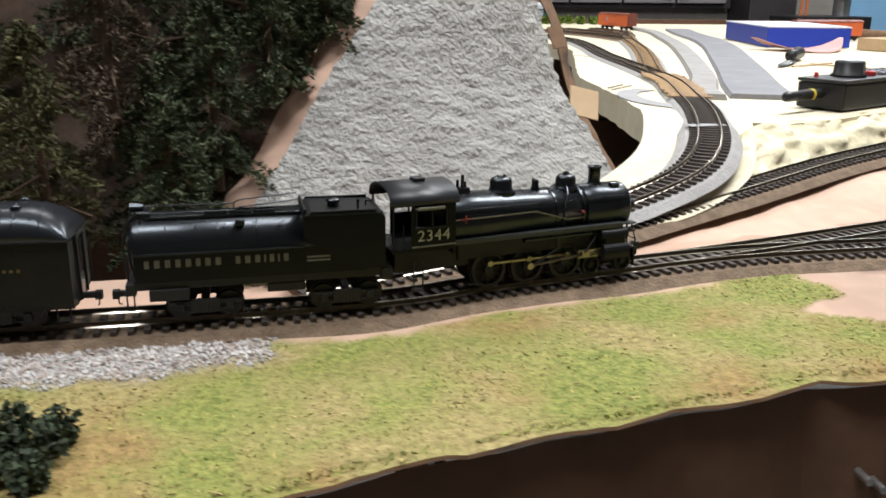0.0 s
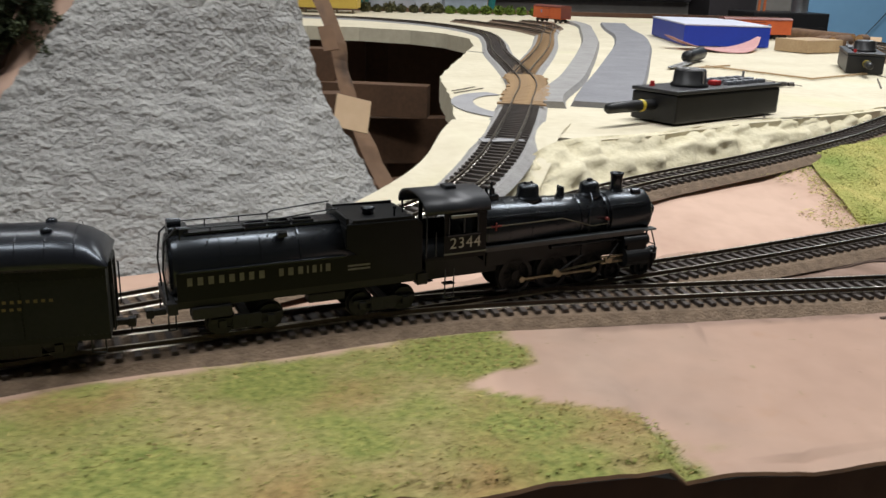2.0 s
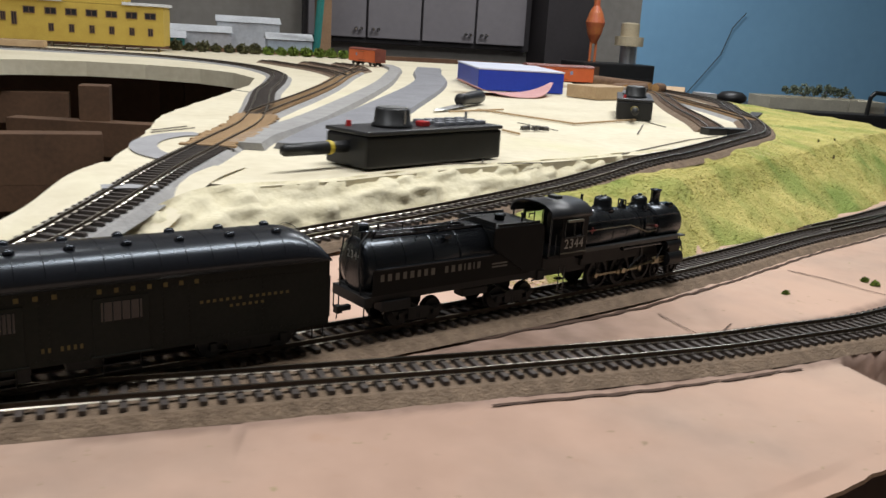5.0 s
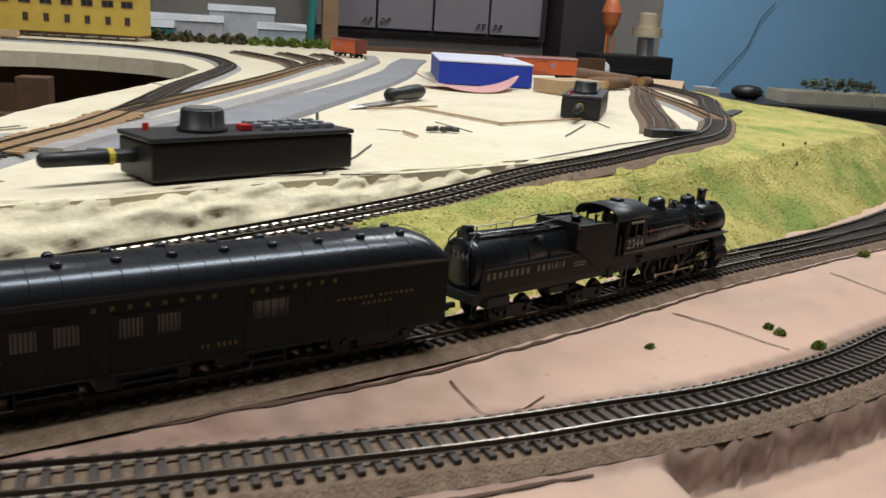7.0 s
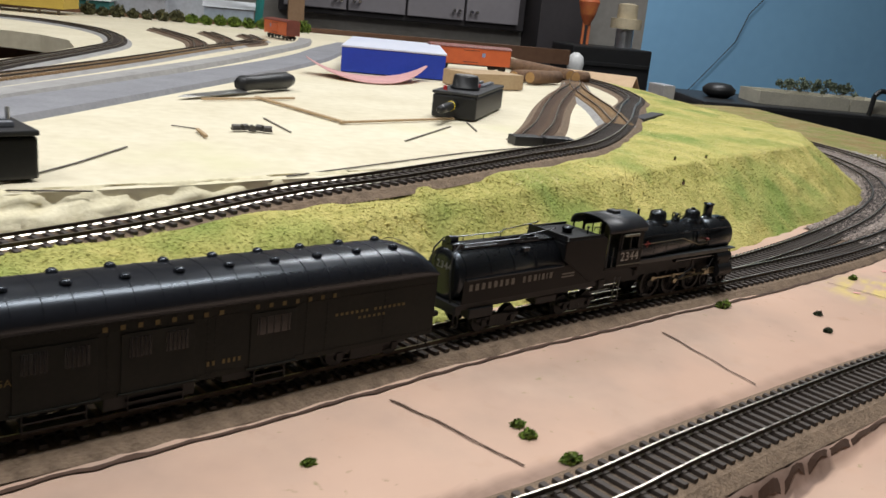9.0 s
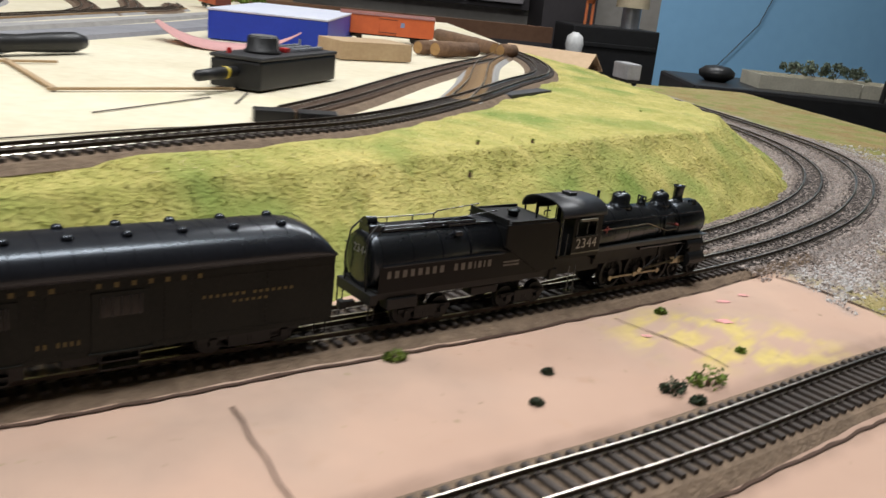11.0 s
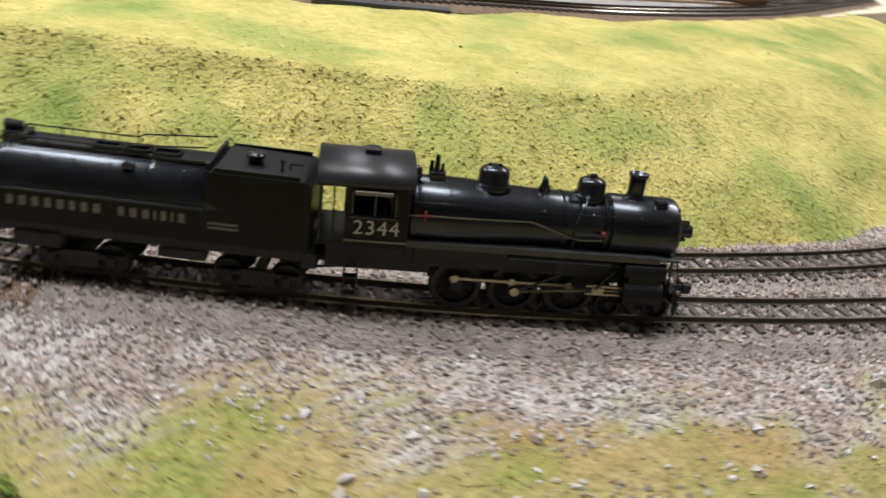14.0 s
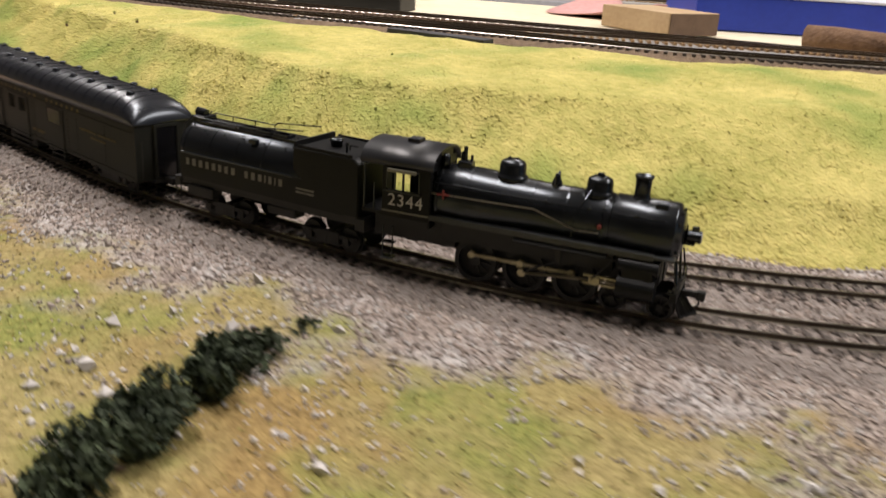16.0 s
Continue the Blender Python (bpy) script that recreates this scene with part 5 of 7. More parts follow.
for x0, x1, kx in ((0.82, 1.085, 1.05), (1.095, 1.345, 1.13), (1.355, 1.61, 1.575), (1.62, 1.865, 1.655)):
    bm = bmesh.new()
    box(bm, x0, 4.215, 0.045, x1, 4.238, 0.88, 0.004)
    d = part("door", bm, GREYDOOR, cabn)
    for z in (0.085,):
        for dx in (-0.012, 0.012):
            bm = bmesh.new()
            lathe(bm, [(0.005, 0), (0.004, 0.008), (0.009, 0.014), (0.007, 0.02)], 12, (0, 0, 0))
            k = part("knob", bm, material("chrome_knob", (0.7, 0.7, 0.72), 0.2, 1.0, scale=50), d, "chrome knob")
            k.matrix_basis = pose(kx + dx, 4.215, z, 90, 0, 0)
tall = thing("tall_cabinet", "dark tall cabinet against the back wall", "cabinet")
bm = bmesh.new()
box(bm, 1.91, 4.05, -0.95, 2.14, 4.29, 0.9, 0.004)
part("body", bm, CABDARK, tall)
bench = thing("back_counter", "dark counter below the wall cabinet with boxes on it", "counter")
bm = bmesh.new()
box(bm, 0.6, 3.9, -0.95, 1.88, 4.29, -0.06, 0.004)
part("body", bm, CABDARK, bench)
bm = bmesh.new()
box(bm, 0.83, 4.0, -0.95, 0.895, 4.07, 0.9, 0.002)
tagged(finish("wood_post", bm, material("pine_post", (0.36, 0.22, 0.12), 0.75, color2=(0.27, 0.16, 0.085), scale=10)), "pale wooden post standing before the wall", "post", kind="structure")
# far model houses behind the table
for x, y, w, h, c in ((0.33, 3.1, 0.22, 0.05, (0.55, 0.57, 0.60)), (0.50, 3.2, 0.20, 0.085, (0.60, 0.63, 0.66)), (0.62, 3.05, 0.14, 0.04, (0.50, 0.60, 0.68)), (0.26, 3.0, 0.08, 0.03, (0.05, 0.22, 0.20))):
    hs = thing("model_shed", "pale model shed standing behind the table", "building", "far model sheds", m=pose(x, y, -0.03))
    bm = bmesh.new()
    box(bm, -w / 2, -0.05, 0, w / 2, 0.05, h + 0.03, 0.001)
    part("wall", bm, material("shed_wall_%d" % int(100 * c[0] + x * 1000), c, 0.7, scale=12), hs)
    bm = bmesh.new()
    vs = [bm.verts.new(p) for p in ((-w / 2 - 0.005, -0.056, h + 0.03), (w / 2 + 0.005, -0.056, h + 0.03), (w / 2 + 0.005, 0.056, h + 0.03), (-w / 2 - 0.005, 0.056, h + 0.03), (-w / 2 - 0.005, 0, h + 0.05), (w / 2 + 0.005, 0, h + 0.05))]
    for q in ((0, 1, 5, 4), (2, 3, 4, 5), (1, 2, 5), (3, 0, 4), (3, 2, 1, 0)):
        bm.faces.new([vs[i] for i in q])
    part("roof", bm, material("shed_roof", (0.62, 0.64, 0.66), 0.6, scale=12), hs)
bm = bmesh.new()
box(bm, 0.15, 2.9, -0.1, 0.95, 3.4, -0.03)
tagged(finish("rear_shelf", bm, FASCIA), "dark shelf behind the table", "shelf", kind="structure")
bm = bmesh.new()
rod(bm, [(0.70, 3.0, -0.03), (0.73, 3.02, 0.35)], 0.012, 10)
tagged(finish("green_pole", bm, material("teal_paint", (0.02, 0.22, 0.20), 0.5, scale=20)), "teal green pole standing behind the table", "pole")

# black box with a spool, red ornament, cases and trays on the right
spk = thing("black_storage_box", "black storage box standing before the blue wall", "box", m=pose(1.91, 3.6, 0))
bm = bmesh.new()
box(bm, 0, 0, -0.95, 0.335, 0.25, 0.003, 0.006)
part("case", bm, BLACK, spk)
bm = bmesh.new()
box(bm, 0.01, -0.006, -0.07, 0.325, -0.0005, -0.055, 0.002)
part("lid_rim", bm, BLACK, spk)
spool = thing("spool", "beige spool on a silver tin, standing on the black box", "spool", m=pose(2.16, 3.7, 0.0035))
bm = bmesh.new()
cyl(bm, (0, 0, 0), (0, 0, 0.075), 0.035, seg=24)
part("tin", bm, material("silver_tin", (0.6, 0.62, 0.66), 0.3, 0.9, scale=20), spool, "silver tin")
bm = bmesh.new()
lathe(bm, [(0.062, 0.0755), (0.062, 0.115), (0.04, 0.116), (0.04, 0.17), (0.02, 0.175)], 28)
part("reel", bm, material("beige_reel", (0.50, 0.42, 0.28), 0.7, scale=20), spool, "beige reel")
orn = thing("hanging_ornament", "red and orange ornament hanging on the wall", "ornament", m=pose(2.0, 3.72, 0.0))
bm = bmesh.new()
lathe(bm, [(0.012, 0.08), (0.03, 0.12), (0.042, 0.17), (0.03, 0.21), (0.014, 0.24), (0.006, 0.6)], 18)
for q in (-0.012, 0.012):
    cyl(bm, (q, 0, 0.004), (q, 0, 0.09), 0.006, seg=8)
part("figure_body", bm, material("orange_red_plastic", (0.50, 0.09, 0.05), 0.5, color2=(0.55, 0.2, 0.05), scale=20), orn)
case = thing("tool_case", "large black tool case standing behind the layout", "case", m=pose(1.93, 2.58, 0, 0, 0, -10))
bm = bmesh.new()
box(bm, 0, 0, -0.95, 0.95, 0.4, -0.085, 0.01)
part("body", bm, BLACK, case)
bm = bmesh.new()
rod(bm, [(0.49, 0.012, -0.092), (0.495, 0.012, -0.03), (0.51, 0.012, -0.015), (0.595, 0.012, -0.02), (0.61, 0.012, -0.035), (0.60, 0.012, -0.092)], 0.007, 10)
part("handle", bm, BLACK, case, "black loop handle")
bm = bmesh.new()
box(bm, 0.55, -0.32, -0.95, 1.3, -0.02, -0.14, 0.01)
part("lower_box", bm, material("dark_grey_case", (0.04, 0.04, 0.042), 0.6, scale=30), case)
tray = thing("seed_tray", "cream plastic trays lying on the black case", "tray", m=pose(2.13, 2.62, -0.0845, 0, 0, -10))
for k in range(2):
    bm = bmesh.new()
    x0, x1 = (0, 0.27) if k == 0 else (0.275, 0.4)
    box(bm, x0, 0, 0, x1, 0.16, 0.004)
    for (a, b, c, d) in ((x0, 0, x1, 0.004), (x0, 0.156, x1, 0.16), (x0, 0.004, x0 + 0.004, 0.156), (x1 - 0.004, 0.004, x1, 0.156)):
        box(bm, a, b, 0.004, c, d, 0.036)
    part("tray", bm, material("cream_plastic", (0.55, 0.52, 0.42), 0.6, scale=20), tray)
bush("dry_plant", 2.33, 2.64, -0.04, clumps(30, 0.13, 0.05, 0.022, 0.011, 21), foliage("grey_green_foliage", (0.06, 0.08, 0.05), (0.16, 0.19, 0.13)), 22, 1500, 0.005, "dry grey-green plants in the tray")
bm = bmesh.new()
lathe(bm, [(0.03, 0), (0.05, 0.02), (0.052, 0.04), (0.035, 0.06), (0.01, 0.066)], 20)
ob = finish("baseball_hat", bm, BLACK, smooth=True)
ob.matrix_basis = pose(2.06, 2.73, -0.0845) @ Matrix.Diagonal((0.95, 0.95, 0.65, 1))
tagged(ob, "rounded black hat lying on the tool case", "hat")
bm = bmesh.new()
rod(bm, [(3.12, 4.28, 0.28), (3.05, 4.28, 0.2), (3.0, 4.28, 0.06), (2.9, 4.28, -0.06), (2.78, 4.28, -0.2)], 0.0022, 6)
tagged(finish("wall_cable", bm, BLACK), "thin black cable hanging on the blue wall", "cable")

# card shed, silver wagon and pin at the end of the curve
shed = thing("card_shed", "tan card model shed with a gable roof behind the hill", "shed", m=pose(1.40, 2.105, -0.055, 0, 0, -36))
bm = bmesh.new()
box(bm, -0.085, -0.04, 0, 0.085, 0.04, 0.026, 0.0006)
part("wall", bm, CARD, shed)
bm = bmesh.new()
vs = [bm.verts.new(p) for p in ((-0.09, -0.055, 0.022), (0.09, -0.055, 0.022), (0.09, 0, 0.054), (-0.09, 0, 0.054), (0.09, 0.055, 0.022), (-0.09, 0.055, 0.022), (-0.09, -0.055, 0.019), (0.09, -0.055, 0.019), (0.09, 0, 0.051), (-0.09, 0, 0.051), (0.09, 0.055, 0.019), (-0.09, 0.055, 0.019))]
for q in ((0, 1, 2, 3), (3, 2, 4, 5), (7, 6, 9, 8), (8, 9, 11, 10), (0, 6, 7, 1), (4, 10, 11, 5), (1, 7, 8, 2), (2, 8, 10, 4), (0, 3, 9, 6), (3, 5, 11, 9)):
    bm.faces.new([vs[i] for i in q])
part("roof", bm, CARDLIGHT, shed, "tan card roof")
wagon = thing("silver_wagon", "small silver and black wagon on the far curve", "wagon", m=pose(1.552, 2.09, -0.0555, 0, 0, 97))
bm = bmesh.new()
box(bm, -0.03, -0.015, 0.012, 0.03, 0.015, 0.042, 0.003)
part("body", bm, material("silver_paint", (0.55, 0.55, 0.56), 0.4, 0.4, scale=40), wagon)
bm = bmesh.new()
for q in (-0.018, 0.018):
    for s in (-1, 1):
        cyl(bm, (q, s * 0.007, 0.006), (q, s * 0.012, 0.006), 0.006, seg=14)
box(bm, -0.028, -0.012, 0.006, 0.028, 0.012, 0.012, 0.001)
part("chassis", bm, UNDERDARK, wagon)
bm = bmesh.new()
box(bm, 1.78, 3.40, -0.95, 1.99, 3.59, -0.4005, 0.004)
tagged(finish("side_shelf", bm, CABDARK), "dark shelf beside the end of the layout", "shelf", kind="structure")
pin = thing("bowling_pin", "white bowling pin with a red neck band", "pin", m=pose(1.885, 3.49, -0.4) @ Matrix.Diagonal((3.1, 3.1, 3.65, 1)))
bm = bmesh.new()
lathe(bm, [(0.012, 0), (0.017, 0.012), (0.019, 0.03), (0.015, 0.05), (0.0085, 0.066)], 20)
part("body", bm, material("white_gloss", (0.75, 0.75, 0.73), 0.35, scale=30), pin, smooth=True)
bm = bmesh.new()
lathe(bm, [(0.0085, 0.066), (0.0075, 0.073)], 20)
part("band", bm, MATS["red_button"], pin, "red band")
bm = bmesh.new()
lathe(bm, [(0.0075, 0.073), (0.0085, 0.084), (0.0105, 0.092), (0.009, 0.1), (0.003, 0.104)], 20)
part("head", bm, MATS["white_gloss"], pin, smooth=True)


# ---- turf and stones ----
def scatter(name, points, size, mat, label, seed, blade=True, lift=0.24):
    """Very many small tufts or chips at the given places, as one piece of ground cover."""
    rng = np.random.default_rng(seed)
    p = np.array(points)
    n = len(p)
    s = (size * (0.45 + 0.9 * rng.random(n) ** 2))[:, None]
    if blade:
        a = rng.random(n) * 6.283
        u = np.stack([np.cos(a), np.sin(a), 0 * a], 1) * s * 0.5
        tip = np.stack([rng.normal(size=n) * 0.9, rng.normal(size=n) * 0.9, lift * np.ones(n)], 1) * s
        flip = np.cross(2 * u, tip + u)[:, 2] < 0
        u = np.where(flip[:, None], -u, u)
        v = np.stack([p - u - [0, 0, 0.0004], p + u - [0, 0, 0.0004], p + tip], 1).reshape(-1, 3)
        f = np.arange(3 * n).reshape(-1, 3)
    else:
        d = rng.normal(size=(n, 3, 3))
        d /= np.linalg.norm(d, axis=2)[:, :, None]
        e1, e2 = d[:, 0], np.cross(d[:, 0], d[:, 1])
        e2 /= np.linalg.norm(e2, axis=1)[:, None]
        e3 = np.cross(e1, e2)
        k = 0.5 + 0.6 * rng.random((n, 3))
        v = np.stack([p + e1 * s * k[:, :1], p - e1 * s * k[:, :1], p + e2 * s * k[:, 1:2], p - e2 * s * k[:, 1:2], p + e3 * s * k[:, 2:], p - e3 * s * k[:, 2:]], 1).reshape(-1, 3)
        q = np.array([(0, 2, 4), (2, 1, 4), (1, 3, 4), (3, 0, 4), (2, 0, 5), (1, 2, 5), (3, 1, 5), (0, 3, 5)])
        f = (np.arange(n)[:, None, None] * 6 + q[None]).reshape(-1, 3)
    me = bpy.data.meshes.new(name)
    me.from_pydata(v.tolist(), [], f.tolist())
    me.materials.append(mat)
    return tagged(new(name, me), label, "ground cover", kind="stuff")


TURF_A = island_mix(material("turf_green", (0.28, 0.29, 0.07), 0.95, color2=(0.155, 0.185, 0.038), scale=22), 0.35)
TURF_B = island_mix(material("turf_straw", (0.42, 0.34, 0.13), 0.95, color2=(0.24, 0.19, 0.065), scale=60), 0.5)
TURF_C = island_mix(material("turf_hill", (0.62, 0.535, 0.18), 0.95, color2=(0.36, 0.345, 0.085), scale=16, detail=7, spots=((0.235, 0.305, 0.065), 10, 0.49)), 0.4)
TURF_D = island_mix(material("turf_rust", (0.38, 0.26, 0.10), 0.95, color2=(0.22, 0.15, 0.05), scale=60), 0.5)
# straw turf made paler: the lamp's highlight on the hilltop is in the colour
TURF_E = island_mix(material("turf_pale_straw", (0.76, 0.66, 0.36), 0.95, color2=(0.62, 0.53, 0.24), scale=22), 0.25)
CHIP = island_mix(material("stone_chips", (0.42, 0.355, 0.315), 0.9, color2=(0.27, 0.22, 0.19), scale=30), 0.5)
CHIPW = island_mix(material("pale_stone_chips", (0.60, 0.575, 0.555), 0.9, color2=(0.46, 0.44, 0.42), scale=30), 0.25)
rng = np.random.default_rng(7)
ga, gb, gc, ch, cw, big = [], [], [], [], [], []
for _ in range(270000):
    x, y = (rng.uniform(-0.35, 0.34), rng.uniform(0.24, 0.46)) if rng.random() < 0.33 else (rng.uniform(1.15, 1.85), rng.uniform(0.75, 1.65))
    if y < edge_y(x) + 0.003:
        continue
    t, s, _p = ground_cover(x, y)
    r = rng.random()
    if s > 0.25 and r < 0.35 + 0.6 * s:
        z = ground_z(x, y)
        (cw if rng.random() < (0.7 if x < 0.2 else 0.15 + 0.35 * (noise.noise((x * 14, y * 14, 4)) > 0.15)) else ch).append((x, y, z + 0.0003))
    elif t > 0.5 and r < 0.85:
        z = ground_z(x, y)
        patch = noise.noise((x * 26, y * 26, 8)) + 0.6 * noise.noise((x * 70, y * 70, 5)) if x > 1 else -1
        q = rng.random()
        if x > 1 and q < (0.42 if patch > 0.18 else 0.09):
            (cw if rng.random() < 0.55 else ch).append((x, y, z + 0.0002))
            if rng.random() < 0.03:
                big.append((x, y, z + 0.0006))
        else:
            d = dryness(x, y) + rng.normal() * 0.16 + 0.35 * noise.noise((x * 24, y * 24, 2))
            (ga if d < 0.38 else gc if noise.noise((x * 12, y * 12, 21)) + 0.5 * rng.normal() > 0.35 and x > 1 else gb).append((x, y, z))
scatter("turf_cover", ga, 0.0015, TURF_A, "short green foam turf on the meadow", 1)
scatter("turf_cover", gb, 0.0016, TURF_B, "short straw-coloured foam turf on the meadow", 2, lift=0.5)
scatter("turf_cover", gc, 0.0016, TURF_D, "short rust-coloured foam turf on the meadow", 9, lift=0.5)
scatter("stone_cover", ch, 0.0013, CHIP, "small grey-brown ballast stones", 3, False)
scatter("stone_cover", cw, 0.0014, CHIPW, "small pale grey ballast stones", 4, False)
scatter("stone_cover", big, 0.0032, CHIPW, "larger pale stones scattered on the meadow", 10, False)
hill = bpy.data.objects["grass_hill"].data
hv = np.empty(len(hill.vertices) * 3)
hill.vertices.foreach_get("co", hv)
hv = hv.reshape(-1, 3, order="C")
nr = 41
cols = len(hv) // nr
pts, pale = [], []
for _ in range(170000):
    i, j = rng.integers(0, cols - 1), rng.integers(0, nr - 1)
    u, v = rng.random(2)
    a = i * nr + j
    p = (hv[a] * (1 - u) + hv[a + nr] * u) * (1 - v) + (hv[a + 1] * (1 - u) + hv[a + nr + 1] * u) * v
    if p[1] < 1.75:
        # high flat places take the paler turf that carries the painted highlight
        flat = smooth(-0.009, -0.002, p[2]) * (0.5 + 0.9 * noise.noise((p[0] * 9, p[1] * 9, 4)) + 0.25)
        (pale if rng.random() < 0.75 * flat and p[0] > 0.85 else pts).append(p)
for _ in range(5000):
    x = rng.uniform(0.485, 0.56)
    v = rng.random()
    if rng.random() < smooth(0.495, 0.55, x + 0.05 * noise.noise((x * 40, v * 6, 3))):
        pts.append((x, 0.627 + (x - 0.545) * 0.45 + 0.10 * v, -0.0472 + 0.0295 * v ** 0.85))
scatter("turf_cover", pts, 0.0015, TURF_C, "yellow-green foam turf on the hill", 5)
scatter("turf_cover", pale, 0.0014, TURF_E, "straw foam turf on the hill's flat top, lamp highlight put into its colour", 8)
# ballast between the ties on the curve
bal = []
for line in (LINE_A, LINE_E):
    for p, h in curve_pts(line, 0.0012)[0]:
        if p.x > 1.2 or (p.y > 1.6):
            for _ in range(26):
                a = rng.uniform(-0.046, 0.046)
                bal.append((p.x - h.y * a, p.y + h.x * a, p.z - 0.0031 - 0.45 * max(0, abs(a) - 0.02)))
scatter("stone_cover", bal, 0.0013, CHIP, "fine grey-brown ballast between the rails", 6, False)

# ---- train ----
A_FINE, A_LEN = curve_pts(LINE_A, 0.004)
A_STEP = A_LEN / (len(A_FINE) - 1)
TRAIN_T = [0.0, 1.5, 2.5, 3.5, 4.5, 7.0, 8.2, 10.3, 11.0, 12.5, 13.0, 13.5, 14.0, 14.5, 15.0, 15.5, 16.0]
TRAIN_S = [1.173, 1.314, 1.411, 1.51, 1.613, 1.878, 1.998, 2.206, 2.282, 2.451, 2.504, 2.571, 2.64, 2.689, 2.746, 2.801, 2.866]


def train_s(t):
    return float(np.interp(t, TRAIN_T, TRAIN_S))


def on_line(s):
    k = min(max(s / A_STEP, 0), len(A_FINE) - 1.001)
    i = int(k)
    return A_FINE[i][0].lerp(A_FINE[i + 1][0], k - i)


def rolled(front, back):
    """Pose of a vehicle whose bogies stand at two stations of the line; x runs ahead."""
    a, b = on_line(front), on_line(back)
    d = a - b
    return Matrix.Translation((a + b) / 2) @ d.to_track_quat("X", "Z").to_matrix().to_4x4()


MM = 0.001
for paint in (LOCO, ROOFBLACK, CARGREEN):
    paint.node_tree.nodes["Principled BSDF"].inputs["Specular Tint"].default_value = (0.80, 0.90, 1.0, 1)
WHITE_LETTER = material("white_lettering", (0.62, 0.61, 0.57), 0.6, scale=300)
GREY_LETTER = material("grey_lettering", (0.23, 0.22, 0.195), 0.6, color2=(0.16, 0.15, 0.13), scale=300)
GOLD_LETTER = material("gold_lettering", (0.17, 0.125, 0.035), 0.55, color2=(0.12, 0.085, 0.025), scale=300)
STEEL = material("bright_steel", (0.40, 0.36, 0.25), 0.38, 1.0, color2=(0.24, 0.21, 0.14), scale=200)
REDPAINT = material("red_valve_paint", (0.22, 0.03, 0.02), 0.5, scale=200)
GLASSDARK = material("dark_window", (0.01, 0.01, 0.012), 0.12, scale=50)
UNDER = material("sooty_underframe", (0.013, 0.013, 0.014), 0.6, color2=(0.008, 0.008, 0.008), scale=200)
AWNING = material("grey_awning", (0.22, 0.21, 0.16), 0.6, scale=100)
LOCO_ROOF = material("black_cab_roof", (0.018, 0.019, 0.022), 0.4, color2=(0.016, 0.017, 0.019), scale=90)


def mm(bm):
    bmesh.ops.scale(bm, vec=(MM, MM, MM), verts=bm.verts[:])
    return bm


SATIN = dim_gloss(material("satin_black_paint", (0.008, 0.0085, 0.009), 0.42, color2=(0.0055, 0.006, 0.0065), scale=80), 0.2)
SATIN_PARTS = ("cab_side", "cab_floor", "cab_front", "bunker", "side_plate", "cylinder", "bunker_coaming", "pilot")


def mpart(name, bm, mat, parent, label="", flat=False):
    mat = SATIN if name in SATIN_PARTS and mat is LOCO else mat
    return part(name, mm(bm), mat, parent, label, not flat)


def bev(bm, x0, y0, z0, x1, y1, z1, b=0.4):
    box(bm, x0, y0, z0, x1, y1, z1, b)


def words(text, x, y, z, size, mat, parent, turn=(90, 0, 0), name="lettering", shear=0.0):
    """Raised lettering in the built-in font, centred on a place."""
    cu = bpy.data.curves.new(name, "FONT")
    cu.body, cu.size, cu.align_x, cu.align_y, cu.extrude, cu.shear, cu.space_character = text, size * MM, "CENTER", "CENTER", 0.00008, shear, 1.12
    tmp = new(name, cu)
    me = bpy.data.meshes.new_from_object(tmp.evaluated_get(bpy.context.evaluated_depsgraph_get()))
    bpy.data.objects.remove(tmp)
    me.materials.clear()
    me.materials.append(mat)
    ob = new(name, me)
    ob.matrix_basis = pose(x * MM, y * MM, z * MM, *turn)
    ob.parent = parent
    return ob


def bars(widths, x0, z0, z1, y, side, gap, mat, parent, name="lettering", slope=0.0):
    """A company's name as plain strokes, one for each letter."""
    bm = bmesh.new()
    x = x0
    for w in widths:
        if w < 0:
            x -= w
            continue
        box(bm, x + 0.16 * w, y, z0, x + 0.84 * w, y + 0.12, z1)
        x += w + gap
    if side > 0:
        bmesh.ops.scale(bm, vec=(-1, -1, 1), verts=bm.verts[:])
        bmesh.ops.translate(bm, vec=(2 * x0 + (x - x0), 0, 0), verts=bm.verts[:])
    return mpart(name, bm, mat, parent, flat=True)


